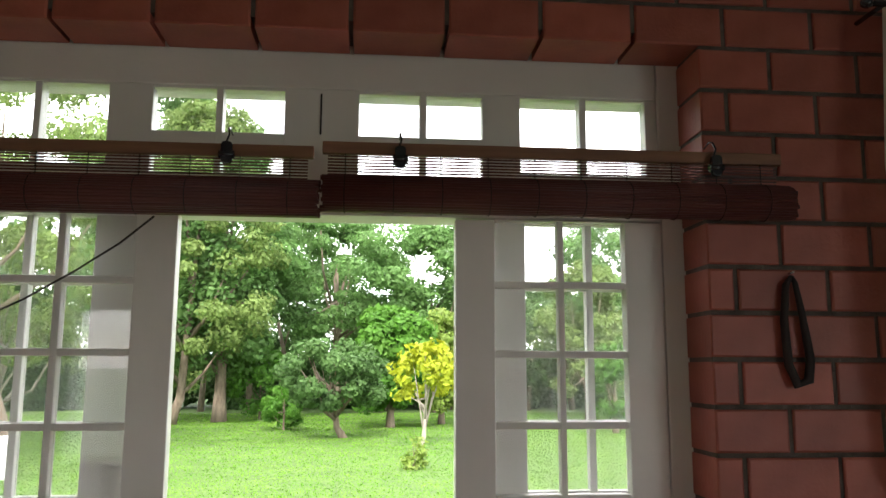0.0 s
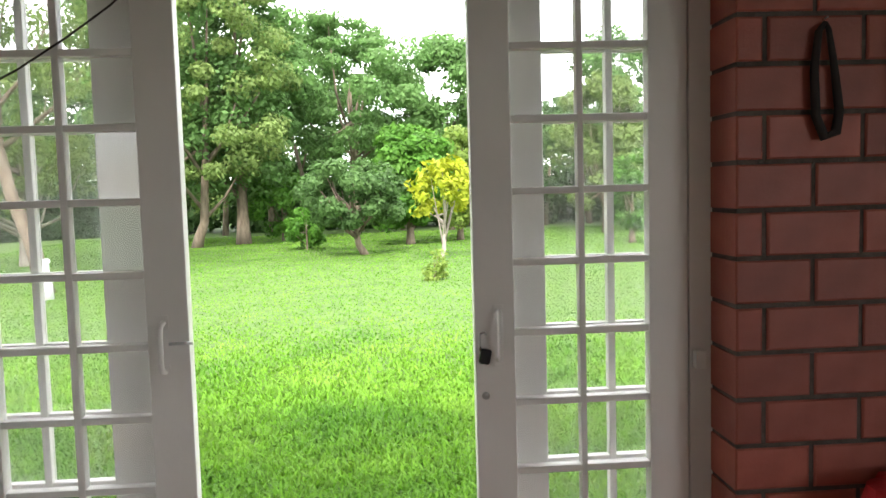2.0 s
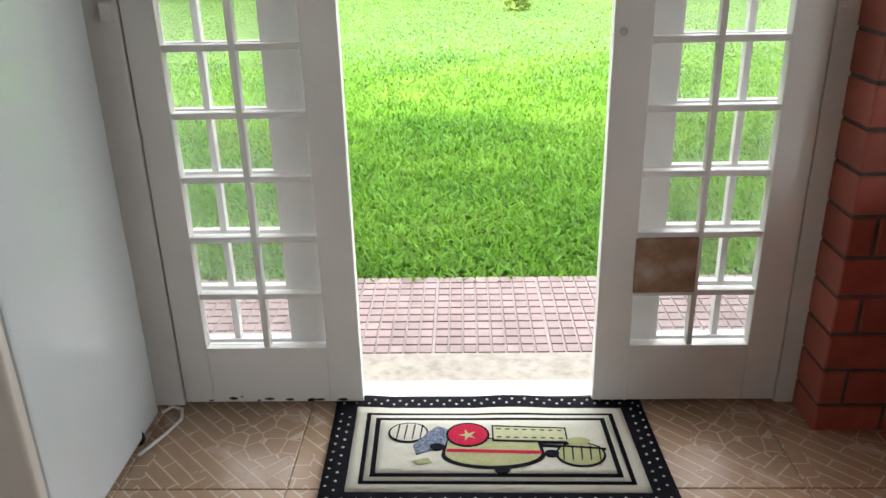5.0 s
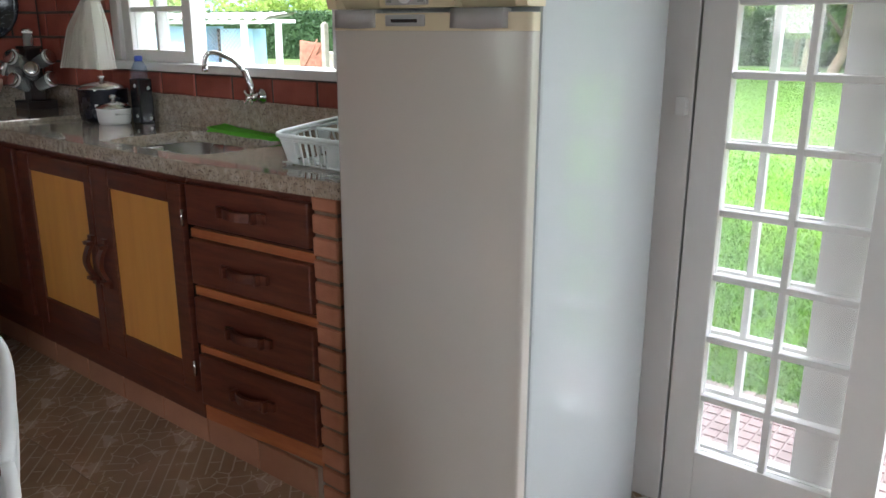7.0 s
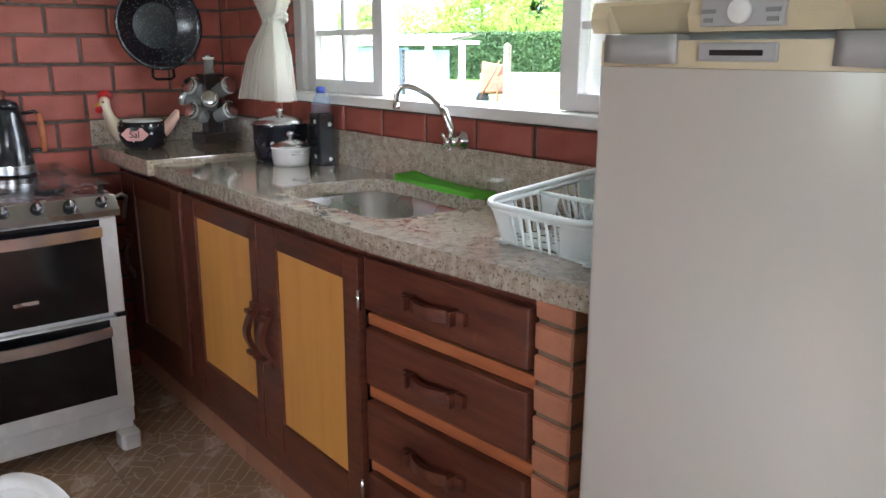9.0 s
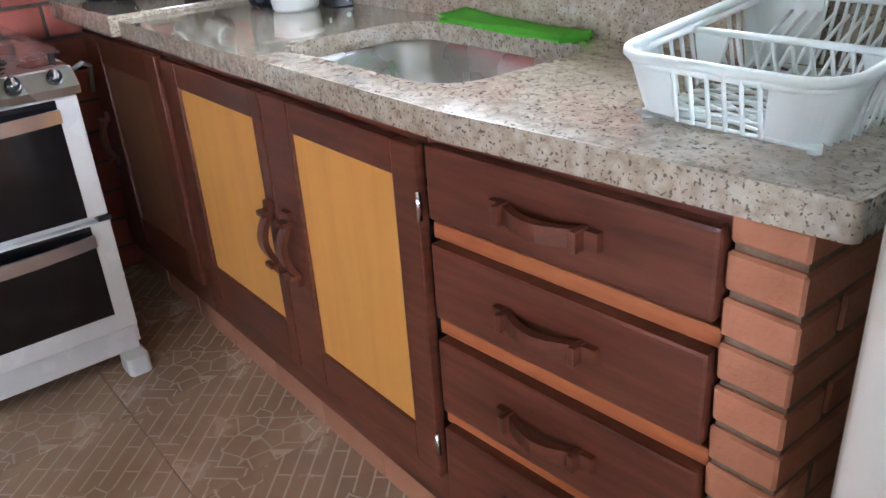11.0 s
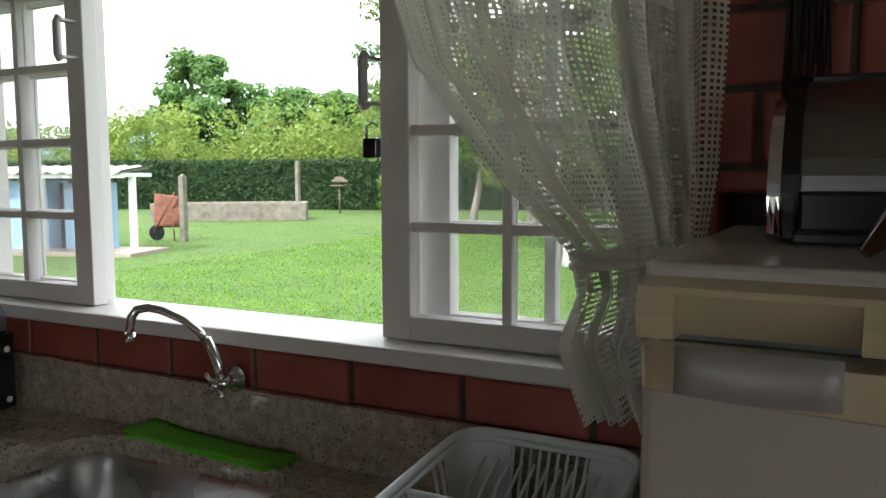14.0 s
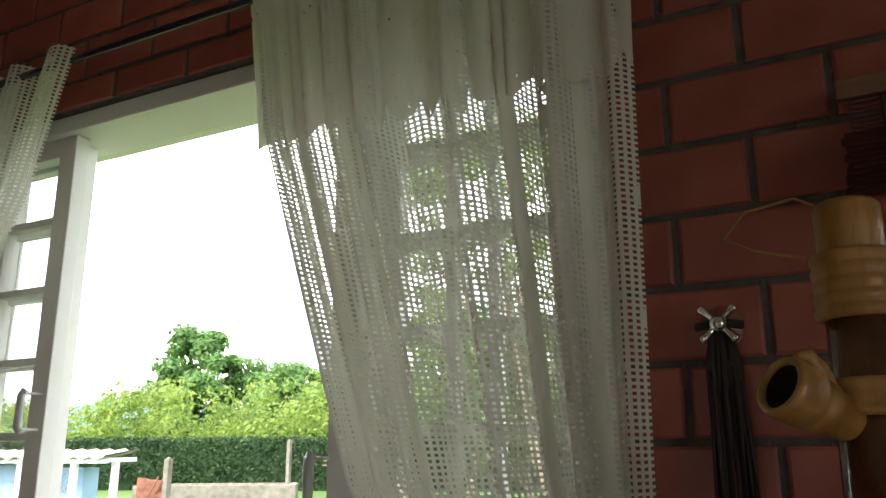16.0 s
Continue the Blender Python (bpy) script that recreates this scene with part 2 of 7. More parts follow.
def dotted_mat(name, base, dot, cell, size, rough=0.35, seed_jitter=0.0):
    """Base colour with round dots of one size."""
    m = plain(name, base, rough)
    n, l = m.node_tree.nodes, m.node_tree.links
    p = n["Principled BSDF"]
    hs = [x for x in n if x.bl_idname == "ShaderNodeHueSaturation"][0]
    co = n.new("ShaderNodeTexCoord")
    vo = n.new("ShaderNodeTexVoronoi")
    vo.inputs["Scale"].default_value, vo.inputs["Randomness"].default_value = 1 / cell, seed_jitter
    l.new(co.outputs["Object"], vo.inputs["Vector"])
    lt = n.new("ShaderNodeMath")
    lt.operation, lt.inputs[1].default_value = "LESS_THAN", size / cell
    l.new(vo.outputs["Distance"], lt.inputs[0])
    mix = n.new("ShaderNodeMixRGB")
    l.new(lt.outputs[0], mix.inputs[0])
    l.new(hs.outputs["Color"], mix.inputs[1])
    mix.inputs[2].default_value = (*dot, 1)
    l.new(mix.outputs[0], p.inputs["Base Color"])
    return m


M_BRICK = ramp_mat("terracotta_brick", [(0.22, 0.045, 0.029), (0.315, 0.077, 0.05), (0.385, 0.108, 0.074)], 7, 0.5, 0.12, random_by="object", spread=0.24, fine=90)
M_BRICK_J = ramp_mat("terracotta_brick_joined", [(0.22, 0.045, 0.029), (0.315, 0.077, 0.05), (0.385, 0.108, 0.074)], 7, 0.5, 0.12, random_by="island", spread=0.24, fine=90)
M_MORTAR = ramp_mat("mortar", [(0.065, 0.054, 0.046), (0.13, 0.108, 0.092)], 30, 0.95, 0.5)
M_PILLAR = ramp_mat("pillar_brick", [(0.33, 0.12, 0.06), (0.42, 0.17, 0.09), (0.47, 0.21, 0.12)], 10, 0.75, 0.2, random_by="object", spread=0.14, fine=120)
M_PMORTAR = ramp_mat("pillar_mortar", [(0.16, 0.1, 0.065), (0.22, 0.15, 0.1)], 40, 0.95, 0.4)
# dim neutral grey keeps down the bounce from the unseen walls
M_PLASTER = ramp_mat("plaster", [(0.26, 0.25, 0.24), (0.33, 0.32, 0.31)], 4, 0.85, 0.15)
M_CEIL = ramp_mat("ceiling_paint", [(0.5, 0.47, 0.43), (0.56, 0.53, 0.48)], 3, 0.8, 0.05)
M_WHITE = ramp_mat("white_paint", [(0.66, 0.64, 0.62), (0.76, 0.74, 0.72)], 3, 0.42, 0.06, spread=0.06, fine=60)
M_TILE = tile_mat()
M_GROUT = ramp_mat("grout", [(0.26, 0.19, 0.14), (0.33, 0.25, 0.19)], 20, 0.9, 0.2)
M_GRANITE = granite_mat()
M_PLINTH = ramp_mat("plinth_tile", [(0.3, 0.13, 0.07), (0.4, 0.19, 0.11)], 6, 0.45, 0.05, random_by="object", spread=0.12)
M_WOOD = ramp_mat("dark_red_wood", [(0.058, 0.014, 0.008), (0.1, 0.026, 0.0135), (0.145, 0.042, 0.02)], 9, 0.36, 0.08, stretch=(1, 1, 7), spread=0.18, coat=0.1)
M_WOODH = ramp_mat("dark_red_wood_across", [(0.058, 0.014, 0.008), (0.1, 0.026, 0.0135), (0.145, 0.042, 0.02)], 9, 0.36, 0.08, stretch=(0.8, 6, 6), spread=0.18, coat=0.1)
M_RAIL = ramp_mat("orange_wood", [(0.33, 0.09, 0.03), (0.45, 0.15, 0.05)], 10, 0.45, 0.1, stretch=(0.8, 6, 6), spread=0.15)
M_PANEL = ramp_mat("yellow_panel", [(0.53, 0.23, 0.045), (0.58, 0.265, 0.055), (0.6, 0.285, 0.065)], 5, 0.4, 0.04, stretch=(6, 6, 0.6), spread=0.1)
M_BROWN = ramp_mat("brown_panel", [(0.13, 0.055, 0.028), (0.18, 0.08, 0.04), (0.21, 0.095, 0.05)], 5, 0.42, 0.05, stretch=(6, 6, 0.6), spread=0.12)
# near-black that puts the shade of insides into the colour
M_INSIDE_SHADE = plain("inside_shade", (0.012, 0.01, 0.009), 0.9)
M_STEEL = ramp_mat("brushed_steel", [(0.52, 0.52, 0.52), (0.58, 0.58, 0.58)], 9, 0.27, 0.0, metal=1.0, detail=2, spread=0.05)
M_CHROME = ramp_mat("chrome", [(0.75, 0.75, 0.76), (0.8, 0.8, 0.8)], 8, 0.07, 0.0, metal=1.0, spread=0.03)
M_ALU = ramp_mat("polished_aluminium", [(0.6, 0.6, 0.6), (0.72, 0.72, 0.72)], 14, 0.22, 0.02, metal=1.0, spread=0.05)
M_FRIDGE = ramp_mat("fridge_enamel", [(0.53, 0.495, 0.445), (0.57, 0.535, 0.485)], 2, 0.22, 0.01, spread=0.03, coat=0.3)
M_FRIDGE_SIDE = ramp_mat("fridge_side_enamel", [(0.5, 0.53, 0.54), (0.55, 0.58, 0.59)], 2, 0.1, 0.004, spread=0.03, coat=0.3, fine=14)
M_CREAM = ramp_mat("yellowed_plastic", [(0.62, 0.52, 0.33), (0.68, 0.58, 0.4)], 6, 0.35, 0.01, spread=0.08)
M_SILVER = plain("silver_plastic", (0.42, 0.41, 0.41), 0.4, 0.2)
M_GASKET = plain("grey_gasket", (0.22, 0.23, 0.22), 0.6)
M_BLACK = plain("black_enamel", (0.012, 0.013, 0.016), 0.18, coat=0.3)
M_BGLASS = plain("black_glass", (0.004, 0.004, 0.005), 0.1, coat=0.0, bump=0)
M_STOVE = plain("white_enamel", (0.66, 0.65, 0.64), 0.25, coat=0.2)
M_PLASTIC = plain("white_plastic", (0.72, 0.72, 0.7), 0.35)
M_RACK = plain("white_rack_plastic", (0.7, 0.74, 0.73), 0.35)
M_GREEN = ramp_mat("green_cloth", [(0.1, 0.4, 0.02), (0.14, 0.5, 0.03)], 160, 0.9, 0.5, spread=0.1)
M_GLASS = glass_mat("window_glass")
M_LID = glass_mat("clear_glass", (0.93, 0.95, 0.95), haze=0.02)
M_LACE = lace_mat("filet_lace", 0.0083, 0.52, 0.15)
M_LACE2 = lace_mat("valance_lace", opaque=1.0, motif=0.075)
M_BAMBOO_BLIND = ramp_mat("stained_bamboo_slat", [(0.06, 0.014, 0.012), (0.12, 0.03, 0.024)], 5, 0.5, 0.1, random_by="island", spread=0.3, stretch=(1, 9, 9))
M_LATH = ramp_mat("pale_wood_lath", [(0.16, 0.07, 0.04), (0.24, 0.115, 0.065)], 9, 0.6, 0.1, stretch=(0.6, 6, 6))
M_CORD = plain("dark_cord", (0.02, 0.013, 0.012), 0.8)
M_BAMBOO = ramp_mat("pale_bamboo", [(0.27, 0.125, 0.028), (0.37, 0.19, 0.048), (0.44, 0.25, 0.08)], 12, 0.4, 0.08, stretch=(5, 5, 0.8), spread=0.15)
M_BURNT = ramp_mat("burnt_bamboo", [(0.02, 0.008, 0.004), (0.085, 0.03, 0.011), (0.2, 0.085, 0.03)], 22, 0.16, 0.03, spread=0.2, coat=0.5, stretch=(1, 1, 0.5))
M_RED = ramp_mat("red_cloth", [(0.4, 0.008, 0.012), (0.5, 0.015, 0.02)], 20, 0.85, 0.3)
M_RAFFIA = plain("dark_raffia", (0.022, 0.012, 0.01), 0.7)
M_STONE = ramp_mat("threshold_stone", [(0.19, 0.155, 0.12), (0.27, 0.23, 0.185), (0.32, 0.28, 0.235)], 30, 0.6, 0.1, detail=8)
M_PAVER = ramp_mat("red_paver", [(0.18, 0.118, 0.115), (0.23, 0.155, 0.15), (0.27, 0.19, 0.182)], 9, 0.6, 0.15, random_by="island", spread=0.12)
M_PAVERJ = ramp_mat("paver_joint", [(0.27, 0.215, 0.21), (0.34, 0.28, 0.27)], 25, 0.9, 0.2)
M_CARD = ramp_mat("stained_card", [(0.16, 0.085, 0.045), (0.3, 0.18, 0.11), (0.5, 0.42, 0.36)], 11, 0.8, 0.1, spread=0.2)
M_SOIL = ramp_mat("lawn_ground", [(0.035, 0.075, 0.01), (0.055, 0.108, 0.013), (0.085, 0.145, 0.02)], 8.0, 0.95, 0.6, spread=0.25, fine=60)
M_GRASS = leaf_mat("grass_blade", [(0.068, 0.185, 0.011), (0.125, 0.27, 0.019), (0.19, 0.345, 0.038)], 0.4, 0.55)
M_BARK = ramp_mat("bark", [(0.09, 0.065, 0.045), (0.2, 0.16, 0.12)], 10, 0.95, 0.6, stretch=(1, 1, 0.3))
M_BARK2 = ramp_mat("pale_bark", [(0.19, 0.16, 0.135), (0.36, 0.32, 0.28)], 8, 0.9, 0.4, stretch=(1, 1, 0.4))
L_DARK = leaf_mat("leaf_dark", [(0.05, 0.105, 0.03), (0.08, 0.155, 0.045), (0.11, 0.2, 0.06)], 0.45)
L_MID = leaf_mat("leaf_mid", [(0.085, 0.172, 0.05), (0.13, 0.245, 0.072), (0.17, 0.295, 0.1)], 0.45)
L_BRIGHT = leaf_mat("leaf_bright", [(0.05, 0.145, 0.016), (0.08, 0.2, 0.023), (0.115, 0.24, 0.04)], 0.45)
L_OLIVE = leaf_mat("leaf_olive", [(0.12, 0.185, 0.05), (0.17, 0.245, 0.07), (0.22, 0.29, 0.095)], 0.45)
L_YELLOW = leaf_mat("leaf_yellow", [(0.2, 0.27, 0.015), (0.3, 0.34, 0.02), (0.36, 0.38, 0.03)])
L_LIME = leaf_mat("leaf_lime", [(0.14, 0.22, 0.04), (0.195, 0.275, 0.055), (0.24, 0.315, 0.08)], 0.45)
L_HEDGE = leaf_mat("leaf_hedge", [(0.02, 0.046, 0.018), (0.034, 0.068, 0.025), (0.05, 0.095, 0.032)], 0.25)


# ---- geometry helpers ----
def box(bm, x0, x1, y0, y1, z0, z1, bevel=0.0):
    vs = [bm.verts.new((x, y, z)) for x in (x0, x1) for y in (y0, y1) for z in (z0, z1)]
    fs = [bm.faces.new([vs[i] for i in q]) for q in ((0, 1, 3, 2), (4, 6, 7, 5), (0, 4, 5, 1), (2, 3, 7, 6), (0, 2, 6, 4), (1, 5, 7, 3))]
    if bevel:
        es = list({e for f in fs for e in f.edges})
        bmesh.ops.bevel(bm, geom=es, offset=bevel, segments=2, profile=0.6, affect="EDGES")
    return bm


def lathe(bm, prof, seg=28, centre=(0, 0, 0), m=None, cap=True):
    """Turn a profile of (radius, height) about z; m places it."""
    m = m or Matrix.Translation(centre)
    rings = []
    for r, z in prof:
        rings.append([bm.verts.new(m @ Vector((r * math.cos(2 * math.pi * i / seg), r * math.sin(2 * math.pi * i / seg), z))) for i in range(seg)])
    for a, b in zip(rings, rings[1:]):
        for i in range(seg):
            f = bm.faces.new((a[i], a[(i + 1) % seg], b[(i + 1) % seg], b[i]))
            f.smooth = True
    if cap:
        for ring, rev in ((rings[0], True), (rings[-1], False)):
            if prof[0 if rev else -1][0] > 1e-4:
                bm.faces.new(ring[::-1] if rev else ring)
    return bm


def tube(bm, pts, r, seg=10, cap=True):
    """A round bar along points; r is one radius or one per point."""
    pts = [Vector(p) for p in pts]
    rs = r if isinstance(r, (list, tuple)) else [r] * len(pts)
    rings, up = [], None
    for i, p in enumerate(pts):
        d = (pts[min(i + 1, len(pts) - 1)] - pts[max(i - 1, 0)]).normalized()
        if up is None:
            up = d.orthogonal().normalized()
        up = (up - d * up.dot(d)).normalized()
        side = d.cross(up)
        rings.append([bm.verts.new(p + rs[i] * (math.cos(a) * up + math.sin(a) * side)) for a in (2 * math.pi * k / seg for k in range(seg))])
    for a, b in zip(rings, rings[1:]):
        for i in range(seg):
            f = bm.faces.new((a[i], a[(i + 1) % seg], b[(i + 1) % seg], b[i]))
            f.smooth = True
    if cap:
        bm.faces.new(rings[0][::-1])
        bm.faces.new(rings[-1])
    return bm


def outline(bm, pts, z0, z1, m=None, bevel=0.0):
    """A flat outline of (x, y) pulled up from z0 to z1."""
    m = m or Matrix.Identity(4)
    lo = [bm.verts.new(m @ Vector((x, y, z0))) for x, y in pts]
    hi = [bm.verts.new(m @ Vector((x, y, z1))) for x, y in pts]
    f0, f1 = bm.faces.new(lo[::-1]), bm.faces.new(hi)
    for i in range(len(pts)):
        j = (i + 1) % len(pts)
        bm.faces.new((lo[i], lo[j], hi[j], hi[i]))
    if bevel:
        bmesh.ops.bevel(bm, geom=list(f0.edges) + list(f1.edges), offset=bevel, segments=2, profile=0.6, affect="EDGES")
    return bm


def round_rect(x0, x1, y0, y1, r, n=6):
    out = []
    for cx, cy, a in ((x1 - r, y0 + r, -90), (x1 - r, y1 - r, 0), (x0 + r, y1 - r, 90), (x0 + r, y0 + r, 180)):
        out += [(cx + r * math.cos(radians(a + 90 * i / n)), cy + r * math.sin(radians(a + 90 * i / n))) for i in range(n + 1)]
    return out


def to_mesh(name, bm, material):
    bmesh.ops.recalc_face_normals(bm, faces=bm.faces)
    me = bpy.data.meshes.new(name)
    bm.to_mesh(me)
    bm.free()
    me.materials.append(material)
    return me


def B():
    return bmesh.new()


def part(name, bm, material, parent, label="", at=None):
    ob = new(name, to_mesh(name, bm, material))
    ob.parent = parent
    if at is not None:
        ob.matrix_basis = at
    return tagged(ob, label)


def thing(name, loc, label, category, group="", rz=0.0, kind=""):
    ob = new(name)
    ob.empty_display_size = 0.1
    ob.matrix_basis = pose(*loc, 0, 0, rz)
    return tagged(ob, label, category, group, kind)


def solid(name, bm, material, label, category, kind="", loc=(0, 0, 0)):
    ob = new(name, to_mesh(name, bm, material))
    ob.location = loc
    return tagged(ob, label, category, "", kind)


def raw_mesh(name, verts, faces, material):
    me = bpy.data.meshes.new(name)
    me.vertices.add(len(verts))
    me.vertices.foreach_set("co", np.asarray(verts, np.float32).ravel())
    k = faces.shape[1]
    me.loops.add(faces.size)
    me.loops.foreach_set("vertex_index", faces.astype(np.int32).ravel())
    me.polygons.add(len(faces))
    me.polygons.foreach_set("loop_start", np.arange(0, faces.size, k, dtype=np.int32))
    me.update()
    me.validate()
    me.materials.append(material)
    return me


def pane(bm, x0, x1, z0, z1, y):
    return box(bm, x0, x1, y - 0.002, y + 0.002, z0, z1)


# ---- large structure ----
YW, YO = 2.41, 2.575          # inner and outer face of the north wall
XW, XE, YS, ZC = -3.90, 2.85, -2.05, 2.95
DOOR = (-0.925, 0.876, 0.0, 2.400)
WIN = (-3.305, -1.475, 1.115, 2.430)
WIN2 = (1.36, 2.55, 1.115, 2.430)
NICHE = (-1.44, -0.93, 0.0, 1.41)   # shallow recess that takes the back of the refrigerator
COURSE, BRICK, Z0, X0, JOINT = 0.1055, 0.222, 0.0785, 1.052, 0.011


def wall_core(name, x0, x1, z0, z1, y0, y1, holes, material, label):
    """A wall along x, cut by holes into upright strips."""
    bm = B()
    xs = sorted({x0, x1, *(v for h in holes for v in h[:2])})
    for a, b in zip(xs, xs[1:]):
        cut = sorted([(h[2], h[3]) for h in holes if h[0] <= a and h[1] >= b])
        z = z0
        for lo, hi in cut:
            if lo > z:
                box(bm, a, b, y0, y1, z, lo)
            z = hi
        if z < z1:
            box(bm, a, b, y0, y1, z, z1)
    return solid(name, bm, material, label, "wall", "structure")


wall_north = wall_core("wall_north", XW - 0.2, XE + 0.2, -0.12, 3.0, YW + 0.006, YO,
                       [(d[0] - 0.004, d[1] + 0.004, d[2] - 0.12 if d in (DOOR, NICHE) else d[2], d[3] + (0.03 if d is DOOR else 0.004)) for d in (NICHE, DOOR, WIN, WIN2)], M_MORTAR,
                       "dark red brick kitchen wall with recessed grey joints")
wall_recess = solid("wall_recess", box(B(), -1.444, -0.962, 2.512, 2.575, -0.12, 1.414), M_MORTAR, "plain back of the shallow recess behind the refrigerator", "wall", "structure")
wall_west = solid("wall_west", box(B(), XW - 0.2, XW - 0.006, YS - 0.2, YW + 0.006, -0.12, 3.0), M_MORTAR, "red brick wall behind the stove with recessed grey joints", "wall", "structure")
# unseen south and east walls; their openings are made up for the fill lamps
wall_south = wall_core("wall_south", XW - 0.2, XE + 0.2, -0.12, 3.0, YS - 0.2, YS, [(-2.25, -1.72, 0.9, 2.1)], M_PLASTER, "plain unseen plastered wall with an opening added for a fill lamp")
bm = B()
for y0, y1, z0, z1 in ((YS, -1.8, -0.12, 3.0), (-0.2, YW + 0.006, -0.12, 3.0), (-1.8, -0.2, -0.12, 0.88), (-1.8, -0.2, 2.12, 3.0)):
    box(bm, XE, XE + 0.2, y0, y1, z0, z1)
wall_east = solid("wall_east", bm, M_PLASTER, "plain unseen plastered wall with an opening added for a fill lamp", "wall", "structure")
ceiling = solid("ceiling", box(B(), XW - 0.2, XE + 0.2, YS - 0.2, YO, 3.0, 3.1), M_CEIL, "plain painted ceiling over the kitchen", "ceiling", "structure")
roof = solid("roof", outline(B(), [(3.4, -0.235), (3.4, -0.155), (0.3, 1.05), (YS - 0.8, -0.15), (YS - 0.8, -0.23), (YS - 0.25, 0.005), (2.6, 0.005)], XW - 0.8, XE + 0.8,
                             Matrix(((0, 0, 1, 0), (1, 0, 0, 0), (0, 1, 0, 3.11), (0, 0, 0, 1)))), M_PLINTH, "low tiled roof with a deep eave over the lawn", "roof", "structure")
soffit = solid("eave_soffit", outline(B(), [(3.415, -0.27), (3.415, -0.245), (2.6, -0.012), (2.6, -0.037)], XW - 0.8, XE + 0.8,
                               Matrix(((0, 0, 1, 0), (1, 0, 0, 0), (0, 1, 0, 3.11), (0, 0, 0, 1)))), M_WHITE, "white painted boards under the eave", "trim", "structure")
floor = solid("floor", box(B(), XW - 0.2, XE + 0.2, YS - 0.2, 2.60, -0.12, -0.004), M_GROUT, "beige patterned ceramic tile floor with thin joints", "floor", "structure")
threshold = solid("threshold", outline(B(), round_rect(-0.93, 0.86, 2.59, 2.86, 0.006, 2), -0.12, -0.012, bevel=0.004), M_STONE, "pale speckled stone threshold of the door", "threshold", "structure")
box_bm = box(B(), -0.90, 0.84, 2.575, 2.66, -0.011, 0.008, 0.003)
sill_rail = solid("door_track", box_bm, M_WHITE, "white painted bottom track of the sliding door", "trim", "structure")

# lawn: one gently uneven sheet to the horizon
verts, faces = [], []
GX = [-900, -300, -120, -60, -40] + [-30 + i for i in range(0, 61)] + [40, 60, 120, 300, 900]
GY = [2.58, 3.0, 3.3, 3.56] + [4 + i for i in range(0, 42)] + [50, 60, 80, 120, 200, 400, 900]


def ground_z(x, y):
    return -0.10 + 0.05 * noise.noise((x * 0.15, y * 0.15, 0.3)) * min(1, max(0, (y - 4) / 5))


for y in GY:
    for x in GX:
        verts.append((x, y, ground_z(x, y)))
nx = len(GX)
faces = [(j * nx + i, j * nx + i + 1, (j + 1) * nx + i + 1, (j + 1) * nx + i) for j in range(len(GY) - 1) for i in range(nx - 1)]
gv = np.array(verts)
ground = tagged(new("ground", raw_mesh("ground", gv, np.array(faces), M_SOIL)), "broad mown green lawn round the house", "lawn", "", "structure")
yard = solid("ground_south", box(B(), -900, 900, -900, 2.575, -0.4, -0.125), M_SOIL, "green ground round the back of the house", "lawn", "structure")


# ---- door ----
def sash(name, label, cols, rows, x0, x1, z0, z1, y0, y1, parent, skip=(), pane_label=""):
    """A glazed leaf: stiles, rails and glazing bars, and every pane by itself. cols and rows are the panes' spans."""
    leaf = new(name)
    leaf.parent = parent
    tagged(leaf, label)
    xs = [x0] + [v for c in cols for v in c] + [x1]
    zs = [z0] + [v for r in rows for v in r] + [z1]
    for i, (a, b) in enumerate(((xs[0], xs[1]), (xs[-2], xs[-1]))):
        part("stile", box(B(), a, b, y0, y1, z0, z1, 0.003), M_WHITE, leaf)
    for a, b in ((zs[0], zs[1]), (zs[-2], zs[-1])):
        part("rail", box(B(), xs[1], xs[-2], y0 + 0.001, y1 - 0.001, a, b, 0.002), M_WHITE, leaf)
    for i in range(1, len(cols)):
        part("glazing_bar", box(B(), cols[i - 1][1], cols[i][0], y0 + 0.004, y1 - 0.004, zs[1], zs[-2], 0.003), M_WHITE, leaf)
    for i in range(1, len(rows)):
        part("glazing_bar", box(B(), xs[1], xs[-2], y0 + 0.005, y1 - 0.005, rows[i - 1][1], rows[i][0], 0.003), M_WHITE, leaf)
    for ci, (a, b) in enumerate(cols):
        for ri, (lo, hi) in enumerate(rows):
            if (ci, ri) in skip:
                continue
            g = part("pane", pane(B(), a, b, lo, hi, (y0 + y1) / 2 + 0.004), M_GLASS, leaf)
            g.visible_shadow = False
    return leaf


P = 0.166
ROWS11 = [(0.187 + P * i, 0.187 + P * i + 0.149) for i in range(11)]
door_1 = tagged(new("door_1"), "white painted sliding glazed double door standing half open", "door", "", "structure")
# outer frame: posts, head and the middle rail under the transom
for a, b in ((-0.96, -0.862), (0.824, 0.92)):
    part("door_post", box(B(), a, b, 2.549, 2.66, -0.01, 2.43, 0.004), M_WHITE, door_1)
part("door_head", box(B(), -0.862, 0.824, 2.556, 2.66, 2.315, 2.43, 0.004), M_WHITE, door_1)
part("transom_rail", box(B(), -0.862, 0.824, 2.552, 2.66, 2.0, 2.075, 0.004), M_WHITE, door_1)
TCOL = [(-0.835, -0.692), (-0.676, -0.522), (-0.419, -0.27), (-0.254, -0.107), (0.073, 0.222), (0.239, 0.378), (0.473, 0.624), (0.641, 0.793)]
edges = [-0.862] + [v for c in TCOL for v in c] + [0.824]
for i in range(0, len(edges), 2):
    part("transom_stile", box(B(), edges[i], edges[i + 1], 2.558, 2.60, 2.075, 2.315, 0.002), M_WHITE, door_1)
